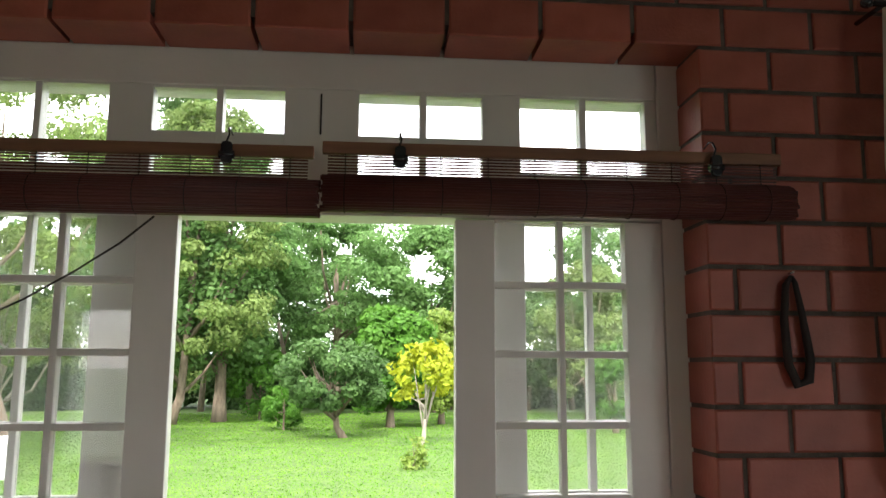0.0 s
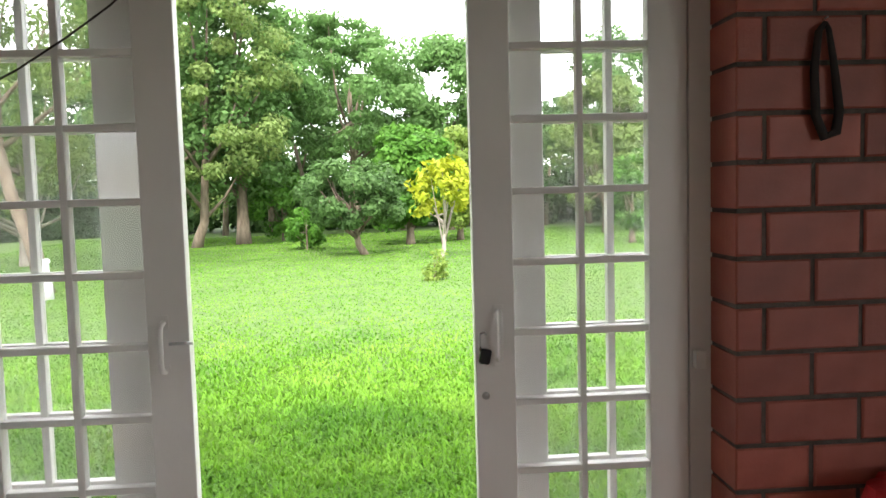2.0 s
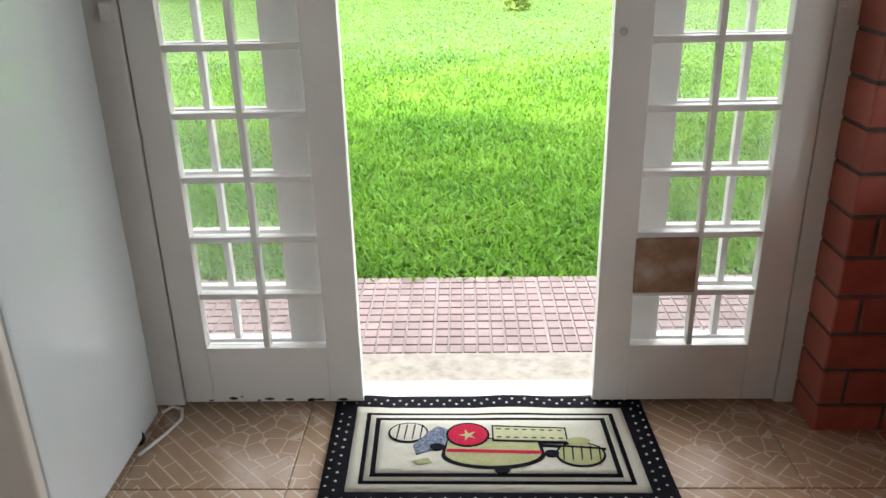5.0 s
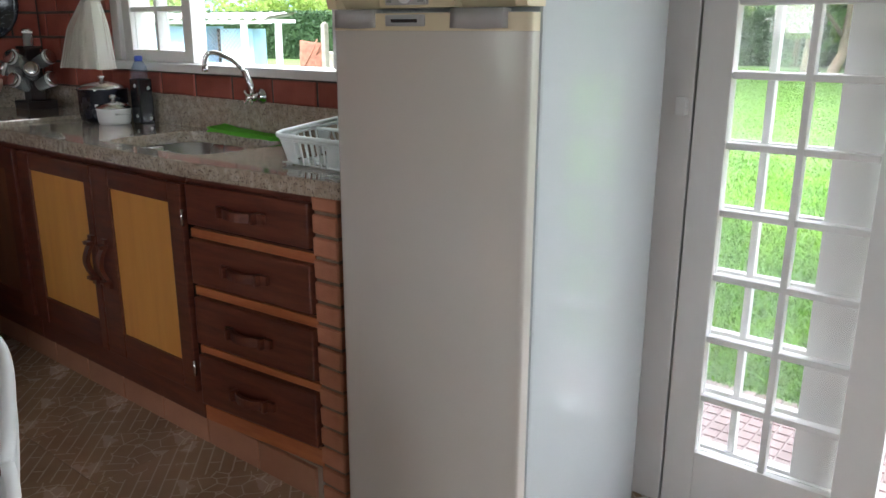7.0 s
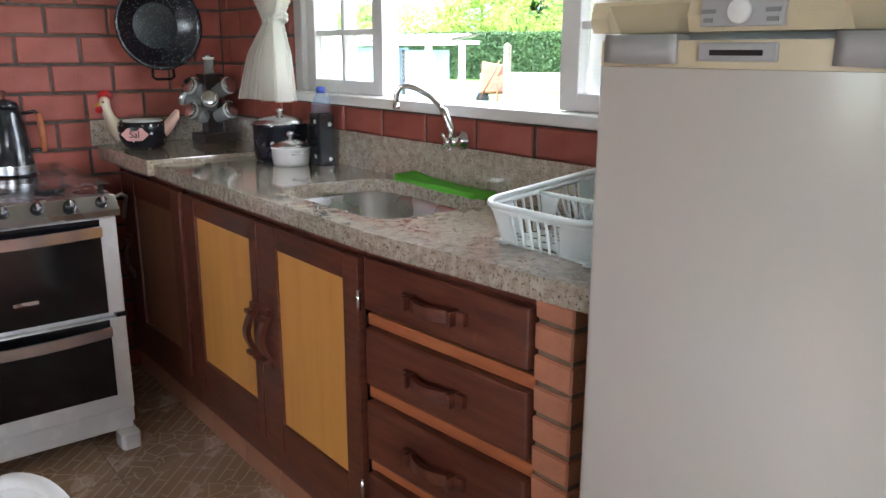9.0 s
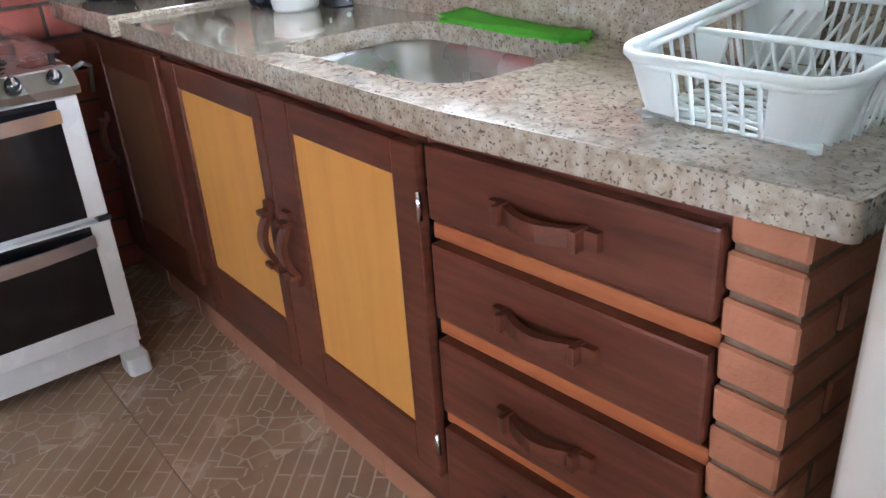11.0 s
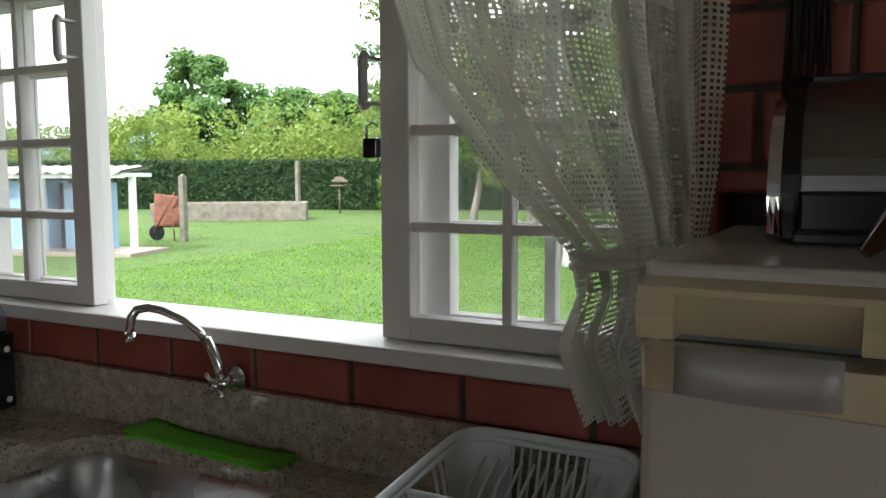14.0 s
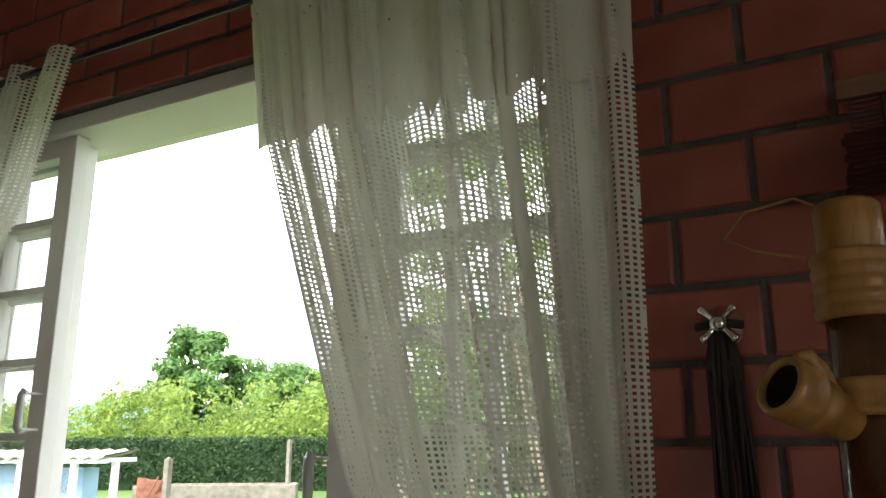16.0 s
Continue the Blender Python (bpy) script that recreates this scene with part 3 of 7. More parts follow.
for i, (a, b) in enumerate(TCOL):
    lows = [(2.075, 2.115), (2.31, 2.315)] if i in (0, 1, 6, 7) else [(2.075, 2.10), (2.165, 2.20), (2.307, 2.315)]
    for lo, hi in lows:
        part("transom_bar", box(B(), a, b, 2.560, 2.598, lo, hi, 0.001), M_WHITE, door_1)
    g = part("pane", pane(B(), a, b, lows[0][1], lows[-1][0], 2.58), M_GLASS, door_1)
    g.visible_shadow = False
part("seam", box(B(), -0.021, -0.017, 2.5545, 2.558, 2.20, 2.302), M_CORD, door_1)
sash("fixed_leaf", "", [(-0.80, -0.708), (-0.69, -0.545)], ROWS11, -0.862, -0.438, 0.008, 2.0, 2.60, 2.635, door_1)
sash("fixed_leaf", "", [(0.49, 0.643), (0.661, 0.765)], ROWS11, 0.405, 0.824, 0.008, 2.0, 2.60, 2.635, door_1)
leaf_l = sash("sliding_leaf", "white glazed leaf slid open", [(-0.773, -0.611), (-0.594, -0.436)], ROWS11, -0.855, -0.342, 0.012, 1.995, 2.545, 2.585, door_1)
leaf_r = sash("sliding_leaf", "white glazed leaf with one pane patched with stained card", [(0.405, 0.560), (0.575, 0.727)], ROWS11, 0.310, 0.820, 0.012, 1.995, 2.545, 2.585, door_1, skip=((0, 1),))
part("patched_pane", box(B(), 0.401, 0.563, 2.5405, 2.562, 0.350, 0.505, 0.002), M_CARD, leaf_r, "stained brown card in place of a pane")


def pull(x, z0, z1, y, parent, material):
    bm = B()
    pts = [(x, y, z1), (x, y - 0.026, z1 - 0.006), (x, y - 0.034, z1 - 0.026), (x, y - 0.034, z0 + 0.026), (x, y - 0.026, z0 + 0.006), (x, y, z0)]
    tube(bm, pts, 0.0065, 10)
    box(bm, x - 0.012, x + 0.012, y - 0.003, y, z1 - 0.016, z1 + 0.016, 0.001)
    box(bm, x - 0.012, x + 0.012, y - 0.003, y, z0 - 0.016, z0 + 0.016, 0.001)
    return part("door_handle", bm, material, parent, "white painted pull handle")


pull(0.366, 1.115, 1.228, 2.545, leaf_r, M_WHITE)
pull(-0.398, 1.118, 1.232, 2.545, leaf_l, M_WHITE)
part("latch", tube(B(), [(-0.385, 2.535, 1.184), (-0.332, 2.535, 1.184)], 0.004, 8), M_STEEL, leaf_l, "small steel bolt")
part("keyhole", lathe(B(), [(0.009, 0), (0.009, 0.004), (0.0, 0.0045)], 16, m=pose(0.333, 2.545, 1.03, 90)), M_STEEL, leaf_r)
for x in (0.846, -0.882):
    part("catch", box(B(), x - 0.015, x + 0.011, 2.525, 2.548, 1.075, 1.118, 0.003), M_PLASTIC, door_1, "white plastic door catch")
rng = random.Random(9)
for i in range(9):
    x, z, w = -0.78 + 0.047 * i + rng.uniform(-0.02, 0.02), 0.018 + rng.uniform(0, 0.012) * (i % 3), rng.uniform(0.006, 0.02)
    pts = [(x + w * math.cos(radians(a)) * rng.uniform(0.6, 1.1), z + 0.3 * w * math.sin(radians(a)) * rng.uniform(0.6, 1.1)) for a in range(0, 360, 45)]
    part("paint_chip", outline(B(), pts, -0.0005, 0.0012, Matrix(((1, 0, 0, 0), (0, 0, -1, 2.545), (0, 1, 0, 0), (0, 0, 0, 1)))), M_CORD, leaf_l, "bare dark spot where the paint has flaked")
padlock = thing("padlock", (0.329, 2.535, 1.107), "small dark padlock hanging open from the door's hasp", "padlock")
part("body", outline(B(), round_rect(-0.013, 0.013, 0.0, 0.036, 0.006, 3), -0.011, 0.004, pose(0, 0, 0, 90, 12, 0), 0.002), M_BLACK, padlock)
part("shackle", tube(B(), [(-0.008, 0, 0.03), (-0.009, 0, 0.06), (-0.006, 0, 0.072), (0.002, 0, 0.075), (0.008, 0, 0.068)], 0.0028, 8), M_STEEL, padlock)

# ---- windows ----
WROWS = [(1.194 + P * i, 1.194 + P * i + 0.148) for i in range(7)]


def sliding_window(name, x0, x1, z0, z1, gap):
    w = tagged(new(name), "white painted sliding window with glazing bars, pushed open" if gap else "white painted window with glazing bars, shut", "window", "", "structure")
    part("window_sill", box(B(), x0 - 0.04, x1 + 0.04, 2.383, 2.56, z0 + 0.004, z0 + 0.035, 0.005), M_WHITE, w)
    part("sill_outside", box(B(), x0, x1, 2.56, 2.64, z0 - 0.02, z0 + 0.018, 0.005), M_WHITE, w)
    for a, b in ((x0, x0 + 0.055), (x1 - 0.055, x1)):
        part("window_post", box(B(), a, b, 2.43, 2.58, z0 + 0.035, z1, 0.004), M_WHITE, w)
    part("window_head", box(B(), x0 + 0.055, x1 - 0.055, 2.43, 2.58, z1 - 0.042, z1, 0.004), M_WHITE, w)
    a, b = x0 + 0.058, x1 - 0.058
    lo, hi = z0 + 0.037, z1 - 0.044
    sw = 0.478

    def cols(s):
        return [(s + 0.058, s + 0.058 + 0.172), (s + 0.058 + 0.19, s + sw - 0.056)]
    slide = (a, b - sw) if gap else ((a + b) / 2 - sw, (a + b) / 2)
    for s in slide:
        sash("sliding_sash", "", cols(s), WROWS, s, s + sw, lo, hi, 2.447, 2.485, w)
    fx = b - sw + 0.041
    sash("fixed_sash", "", [(fx + 0.066, fx + 0.241), (fx + 0.261, b - 0.014)], WROWS, fx, b, lo, hi, 2.505, 2.54, w)
    fx = a + sw - 0.041
    sash("fixed_sash", "", [(a + 0.014, fx - 0.261), (fx - 0.241, fx - 0.066)], WROWS, a, fx, lo, hi, 2.505, 2.54, w)
    return w


window_1 = sliding_window("window_1", *WIN, True)
window_2 = sliding_window("window_2", *WIN2, False)
for x, z in ((-2.795, 1.69), (-2.018, 1.555)):
    bm = B()
    for dz in (0.004, 0.081):
        box(bm, x - 0.012, x + 0.012, 2.405, 2.447, z + dz, z + dz + 0.006, 0.002)
    tube(bm, [(x, 2.412, z), (x, 2.405, z + 0.01), (x, 2.405, z + 0.08), (x, 2.412, z + 0.09)], 0.009, 10)
    part("window_pull", bm, M_SILVER, window_1, "metal window pull")
lock2 = thing("padlock", (-2.02, 2.43, 1.47), "small dark padlock on the window sash", "padlock")
part("body", outline(B(), round_rect(-0.014, 0.014, 0.0, 0.035, 0.005, 3), -0.012, 0.004, pose(0, 0, 0, 90), 0.002), M_BLACK, lock2)
part("shackle", tube(B(), [(-0.008, 0, 0.03), (-0.008, 0, 0.055), (0, 0.008, 0.062), (0.008, 0.01, 0.055)], 0.0026, 8), M_STEEL, lock2)

# ---- counter and cabinets ----
counter = thing("countertop", (-1.466, 1.90, 0.88), "speckled beige granite worktop with a sunken steel sink", "countertop")
OX, OY, OZ = -1.466, 1.90, 0.88


def local(bm, off):
    bmesh.ops.translate(bm, verts=bm.verts, vec=(-off[0], -off[1], -off[2]))
    return bm


def slab_with_hole(x0, x1, y0, y1, z0, z1, hole):
    """A slab with a rounded cut-out: the rim's points joined to the slab's edge."""
    bm = B()
    n = len(hole)
    cx, cy = sum(p[0] for p in hole) / n, sum(p[1] for p in hole) / n

    def edge_point(p):
        dx, dy = p[0] - cx, p[1] - cy
        t = min([(b - c) / d for b, c, d in ((x1, cx, dx), (x0, cx, dx), (y1, cy, dy), (y0, cy, dy)) if abs(d) > 1e-6 and (b - c) / d > 0])
        return (cx + t * dx, cy + t * dy)
    ring, corners = [], [(x1, y0), (x1, y1), (x0, y1), (x0, y0)]
    pts = [(math.atan2(p[1] - cy, p[0] - cx), p, edge_point(p)) for p in hole]
    for z, up in ((z1, True), (z0, False)):
        inner = [bm.verts.new((*p, z)) for _, p, _ in pts]
        outer = [bm.verts.new((*q, z)) for _, _, q in pts]
        cv = {c: bm.verts.new((*c, z)) for c in corners}
        rim = []
        for i in range(n):
            j = (i + 1) % n
            quad = [inner[i], outer[i]]
            a, b = pts[i][2], pts[j][2]
            rim.append(outer[i])
            for c in corners:
                if abs(a[0] - b[0]) > 1e-6 and abs(a[1] - b[1]) > 1e-6 and ((abs(c[0] - a[0]) < 1e-6 and abs(c[1] - b[1]) < 1e-6) or (abs(c[1] - a[1]) < 1e-6 and abs(c[0] - b[0]) < 1e-6)):
                    quad.append(cv[c])
                    rim.append(cv[c])
            quad += [outer[j], inner[j]]
            bm.faces.new(quad if up else quad[::-1])
        ring.append((inner, rim))
    for k in (0, 1):
        top, bot = ring[0][k], ring[1][k]
        for i in range(len(top)):
            j = (i + 1) % len(top)
            bm.faces.new((top[i], top[j], bot[j], bot[i]))
    return bm


SINK = round_rect(-2.64, -2.095, 1.975, 2.335, 0.09, 8)
part("slab", local(slab_with_hole(-2.72, -2.02, 1.90, 2.39, 0.88, 0.92, SINK), (OX, OY, OZ)), M_GRANITE, counter)
part("slab", local(box(B(), -3.33, -2.72, 1.90, 2.39, 0.88, 0.92), (OX, OY, OZ)), M_GRANITE, counter)
part("slab", local(outline(B(), [(-2.02, 1.90), (-1.466, 1.958), (-1.466, 2.39), (-2.02, 2.39)], 0.88, 0.92), (OX, OY, OZ)), M_GRANITE, counter)
lip = [(-3.33, 1.893), (-2.02, 1.893)] + [(-1.473 + 0.014 * math.sin(radians(a)), 1.9635 - 0.014 * math.cos(radians(a))) for a in range(0, 91, 15)] + [(-1.459, 2.40), (-1.466, 2.40), (-1.466, 1.958), (-2.02, 1.90), (-3.33, 1.90)]
part("rounded_lip", local(outline(B(), lip, 0.876, 0.9195), (OX, OY, OZ)), M_GRANITE, counter)
part("raised_slab", local(box(B(), -3.895, -3.33, 1.87, 2.405, 0.88, 0.934, 0.004), (OX, OY, OZ)), M_GRANITE, counter)
part("backsplash", local(box(B(), -3.33, -1.459, 2.39, 2.408, 0.88, 1.035, 0.002), (OX, OY, OZ)), M_GRANITE, counter)
part("backsplash", local(box(B(), -3.88, -3.332, 2.39, 2.408, 0.934, 1.03, 0.002), (OX, OY, OZ)), M_GRANITE, counter)
part("backsplash", local(box(B(), -3.899, -3.88, 1.85, 2.408, 0.934, 1.03, 0.003), (OX, OY, OZ)), M_GRANITE, counter)
bm = B()
depth = [(-0.006, 0.879), (0.002, 0.862), (0.016, 0.745), (0.026, 0.722), (0.045, 0.712), (0.12, 0.708)]
rings = []
for inset, z in depth:
    rr = round_rect(-2.64 + inset, -2.095 - inset, 1.975 + inset, 2.335 - inset, max(0.03, 0.09 - inset * 0.4), 8)
    rings.append([bm.verts.new((x, y, z)) for x, y in rr])
for a, b in zip(rings, rings[1:]):
    for i in range(len(a)):
        f = bm.faces.new((a[i], a[(i + 1) % len(a)], b[(i + 1) % len(a)], b[i]))
        f.smooth = True
bm.faces.new(rings[-1])
part("sink_bowl", local(bm, (OX, OY, OZ)), M_STEEL, counter, "brushed stainless steel bowl")
part("drain", local(lathe(B(), [(0.04, 0.708), (0.04, 0.712), (0.025, 0.7125), (0.02, 0.71)], 24, (-2.36, 2.14, 0)), (OX, OY, OZ)), M_CHROME, counter, "chrome drain")



def carved_pull(length):
    """A carved wooden bow handle, lying along x and bowed towards -y."""
    bm = B()
    n = 14
    prof = []
    for i in range(n + 1):
        u = i / n
        x = (u - 0.5) * length
        if u < 0.12 or u > 0.88:
            y = -0.012
        else:
            y = -0.012 - 0.026 * math.sin(math.pi * (u - 0.12) / 0.76)
        prof.append((x, y))
    inner = [(x, min(y + 0.014, 0.0) if 0.12 < (i / n) < 0.88 else 0.0) for i, (x, y) in enumerate(prof)]
    for half in (0.013,):
        lo = [[bm.verts.new((x, y, s)) for x, y in line] for line in (prof, inner) for s in (-half, half)]
        a, b, c, d = lo
        for i in range(n):
            bm.faces.new((a[i], a[i + 1], b[i + 1], b[i]))
            bm.faces.new((c[i], d[i], d[i + 1], c[i + 1]))
            bm.faces.new((b[i], b[i + 1], d[i + 1], d[i]))
            bm.faces.new((a[i + 1], a[i], c[i], c[i + 1]))
        for i in (0, n):
            bm.faces.new((a[i], b[i], d[i], c[i]))
    for x in (-length * 0.36, length * 0.36):
        box(bm, x - 0.006, x + 0.006, -0.030, -0.001, -0.0155, 0.0155, 0.003)
    return bm


drawer_unit = thing("drawer_cabinet", (-2.085, 1.94, 0.0), "dark red wooden cabinet with four drawers and carved pulls", "cabinet", rz=4.3)
D0 = (-2.085, 1.94, 0.0)
# dark box gives the gaps between drawers their shade
part("body", local(box(B(), -2.086, -1.604, 1.9455, 2.33, 0.10, 0.868), D0), M_INSIDE_SHADE, drawer_unit)
for z0, z1 in ((0.845, 0.878), (0.69, 0.718), (0.512, 0.54), (0.324, 0.35), (0.10, 0.15)):
    part("rail", local(box(B(), -2.09, -1.594, 1.93, 1.953, z0, z1, 0.003), D0), M_WOODH if z0 > 0.8 else M_RAIL, drawer_unit)
for z0, z1 in ((0.732, 0.853), (0.554, 0.69), (0.365, 0.512), (0.165, 0.328)):
    d = part("drawer", local(box(B(), -2.078, -1.597, 1.91, 1.9445, z0, z1, 0.006), D0), M_WOODH, drawer_unit)
    part("handle", carved_pull(0.185), M_WOODH, d, "carved wooden bow handle", pose(-1.843 - D0[0], 1.91 - D0[1], (z0 + z1) / 2 - D0[2]))


def cabinet_door(unit, off, x0, x1, z0, z1, px, pz, handle_x, hinge_x=None, panel=M_PANEL, panel_label="yellow varnished wood panel"):
    door = new("door")
    door.parent = unit
    tagged(door, "dark red wood frame round a " + panel_label)
    for a, b in ((x0, px[0]), (px[1], x1)):
        part("stile", local(box(B(), a, b, 1.908, 1.93, z0, z1, 0.004), off), M_WOOD, door)
    for a, b in ((z0, pz[0]), (pz[1], z1)):
        part("rail", local(box(B(), px[0], px[1], 1.909, 1.93, a, b, 0.003), off), M_WOODH, door)
    part("panel", local(box(B(), px[0], px[1], 1.916, 1.926, pz[0], pz[1], 0.001), off), panel, door, panel_label)
    part("handle", carved_pull(0.17), M_WOOD, door, "carved wooden bow handle", pose(handle_x - off[0], 1.908 - off[1], 0.525 - off[2], 0, 90, 0))
    if hinge_x:
        for z in (0.75, 0.28):
            part("hinge", local(tube(B(), [(hinge_x, 1.907, z - 0.025), (hinge_x, 1.907, z + 0.025)], 0.005, 8), off), M_CHROME, door, "chrome hinge")
    return door


sink_unit = thing("sink_cabinet", (-3.14, 1.94, 0.0), "dark red wooden sink cabinet with two yellow panelled doors", "cabinet")
C0 = (-3.14, 1.94, 0.0)
# shade behind the sink doors is painted as a dark box
part("body", local(box(B(), -3.15, -2.095, 1.945, 2.385, 0.10, 0.70), C0), M_INSIDE_SHADE, sink_unit)
part("rail", local(box(B(), -3.16, -2.092, 1.93, 1.95, 0.845, 0.878, 0.003), C0), M_WOODH, sink_unit)
part("rail", local(box(B(), -3.16, -2.092, 1.93, 1.95, 0.10, 0.21, 0.003), C0), M_WOODH, sink_unit)
cabinet_door(sink_unit, C0, -3.135, -2.612, 0.195, 0.846, (-3.045, -2.655), (0.30, 0.785), -2.632)
cabinet_door(sink_unit, C0, -2.606, -2.098, 0.195, 0.846, (-2.497, -2.163), (0.285, 0.785), -2.548, -2.094)
corner_unit = thing("corner_cabinet", (-3.70, 1.94, 0.0), "dark wooden corner cabinet in the shade beside the stove", "cabinet")
K0 = (-3.70, 1.94, 0.0)
# dark box stands for the shaded inside of the corner unit
part("body", local(box(B(), -3.88, -3.165, 1.945, 2.385, 0.10, 0.868), K0), M_INSIDE_SHADE, corner_unit)
part("rail", local(box(B(), -3.88, -3.162, 1.93, 1.95, 0.845, 0.878, 0.003), K0), M_WOODH, corner_unit)
part("rail", local(box(B(), -3.88, -3.162, 1.93, 1.95, 0.10, 0.21, 0.003), K0), M_WOODH, corner_unit)
# this door's panel is a darker brown than those under the sink
cabinet_door(corner_unit, K0, -3.76, -3.17, 0.195, 0.846, (-3.62, -3.25), (0.275, 0.765), -3.70, None, M_BROWN, "brown wood panel")
plinth = thing("plinth", (-2.7, 1.97, 0.0), "low reddish tiled kerb under the kitchen cabinets", "plinth", kind="structure")
part("core", local(box(B(), -3.88, -1.60, 1.962, 2.38, 0.0, 0.099), (-2.7, 1.97, 0)), M_GROUT, plinth)

# brick end wall of the counter
pillar = thing("brick_pillar", (-1.545, 2.16, 0.0), "exposed brick end wall carrying the granite worktop", "pillar")
PO = (-1.545, 2.16, 0.0)
part("core", local(box(B(), -1.588, -1.504, 1.963, 2.385, 0.0, 0.872), PO), M_PMORTAR, pillar)


# ---- fridge and what stands on it ----
fridge = thing("refrigerator", (-1.155, 2.13, 0.0), "white single-door refrigerator with yellowed plastic top trim", "refrigerator")
F0 = (-1.155, 2.13, 0.0)
part("cabinet", local(box(B(), -1.414, -0.914, 1.932, 2.49, 0.014, 1.362, 0.008), F0), M_FRIDGE_SIDE, fridge)
part("top", local(box(B(), -1.418, -0.91, 1.90, 2.402, 1.355, 1.372, 0.005), F0), M_FRIDGE, fridge)
part("gasket", local(box(B(), -1.409, -0.92, 1.915, 1.9325, 0.1, 1.305), F0), M_GASKET, fridge)
# door with softly rounded front edges
prof = [(-1.416, 1.916), (-1.416, 1.894), (-1.413, 1.888), (-1.407, 1.8845)]
prof += [(-1.4 + 0.478 * i / 14, 1.884 - 0.023 * (1 - (i / 7 - 1) ** 2)) for i in range(15)]
prof += [(-0.917, 1.8855), (-0.9115, 1.889), (-0.91, 1.895), (-0.91, 1.916)]


def soft_sides(bm):
    """Smooth upright faces that meet the flat ends in a sharp edge."""
    bm.normal_update()
    for f in bm.faces:
        f.smooth = abs(f.normal.z) < 0.5
    for e in bm.edges:
        e.smooth = all(f.smooth for f in e.link_faces) and e.calc_face_angle(0) < radians(50)
    return bm


part("door", local(soft_sides(outline(B(), prof[::-1], 0.072, 1.272)), F0), M_FRIDGE, fridge, "off-white enamelled door")
part("door_cap", local(soft_sides(outline(B(), prof[::-1], 1.2725, 1.306)), F0), M_CREAM, fridge, "yellowed plastic strip along the door's top")
strip = [(1.932, 1.316), (1.932, 1.356), (1.905, 1.362), (1.872, 1.356), (1.866, 1.335), (1.872, 1.316)]
scoop = [(1.932, 1.316), (1.932, 1.356), (1.905, 1.362), (1.872, 1.356), (1.87, 1.351), (1.898, 1.316)]
for a, b, section in ((-1.416, -1.388, strip), (-1.388, -1.262, scoop), (-1.262, -1.072, strip), (-1.072, -0.935, scoop), (-0.935, -0.91, strip)):
    bm = outline(B(), section, a, b, Matrix(((0, 0, 1, 0), (1, 0, 0, 0), (0, 1, 0, 0), (0, 0, 0, 1))))
    part("control_panel" if section is strip else "grip_recess", local(bm, F0), M_CREAM, fridge, "yellowed plastic control strip" if section is strip else "scooped yellowed plastic grip")
for a, b in ((-1.385, -1.272), (-1.075, -0.955)):
    bm = B()
    n = 8
    lo = [bm.verts.new((a + (b - a) * i / n, 1.86 - 0.002 * math.sin(math.pi * i / n), 1.276 + 0.004 * abs(i - n / 2) / n)) for i in range(n + 1)]
    hi = [bm.verts.new((v.co.x, v.co.y + 0.002, 1.314)) for v in lo]
    bl = [bm.verts.new((v.co.x, 1.888, v.co.z)) for v in lo]
    bh = [bm.verts.new((v.co.x, 1.888, 1.312)) for v in lo]
    for i in range(n):
        bm.faces.new((lo[i], lo[i + 1], hi[i + 1], hi[i])).smooth = True
        bm.faces.new((hi[i], hi[i + 1], bh[i + 1], bh[i]))
        bm.faces.new((bl[i + 1], bl[i], bh[i], bh[i + 1]))
        bm.faces.new((lo[i + 1], lo[i], bl[i], bl[i + 1]))
    for i in (0, n):
        bm.faces.new((lo[i], hi[i], bh[i], bl[i]))
    part("handle", local(bm, F0), M_SILVER, fridge, "silver plastic grip")
part("badge", local(box(B(), -1.238, -1.136, 1.857, 1.868, 1.281, 1.303, 0.003), F0), M_SILVER, fridge, "silver badge with dark lettering strip")
part("badge_mark", local(box(B(), -1.221, -1.153, 1.8555, 1.858, 1.288, 1.2945, 0.001), F0), M_CORD, fridge)
part("dial_plate", local(box(B(), -1.240, -1.134, 1.861, 1.87, 1.321, 1.353, 0.002), F0), M_SILVER, fridge, "silver plate with small markings")
for dx, w in ((-0.042, 0.018), (0.04, 0.018), (-0.042, 0.012), (0.04, 0.014)):
    z = 1.338 if w > 0.015 else 1.328
    part("marking", local(box(B(), -1.187 + dx - w / 2, -1.187 + dx + w / 2, 1.8595, 1.862, z - 0.002, z + 0.003), F0), M_GASKET, fridge)
part("dial", local(lathe(B(), [(0.0145, 0), (0.0145, 0.006), (0.012, 0.009), (0, 0.0095)], 24, m=pose(-1.187, 1.862, 1.338, 90)), F0), M_PLASTIC, fridge, "round white thermostat knob")
for x in (-1.38, -0.93):
    for y in (1.96, 2.37):
        part("foot", local(lathe(B(), [(0.018, 0.0), (0.02, 0.01), (0.014, 0.05)], 12, (x, y, 0)), F0), M_BLACK, fridge)

bread_box = thing("bread_box", (-1.115, 2.235, 1.372), "polished steel roll-top bread box with black trim", "bread box")
bm = B()
prof = [(-0.125, 0.0), (-0.125, 0.03)]
body_prof = [(0.12, 0.012), (0.12, 0.165)] + [(0.02 - 0.13 * math.sin(radians(a)), 0.045 + 0.125 * math.cos(radians(a))) for a in range(0, 100, 8)] + [(-0.115, 0.012)]
XZ = Matrix(((0, 0, 1, 0), (1, 0, 0, 0), (0, 1, 0, 0), (0, 0, 0, 1)))
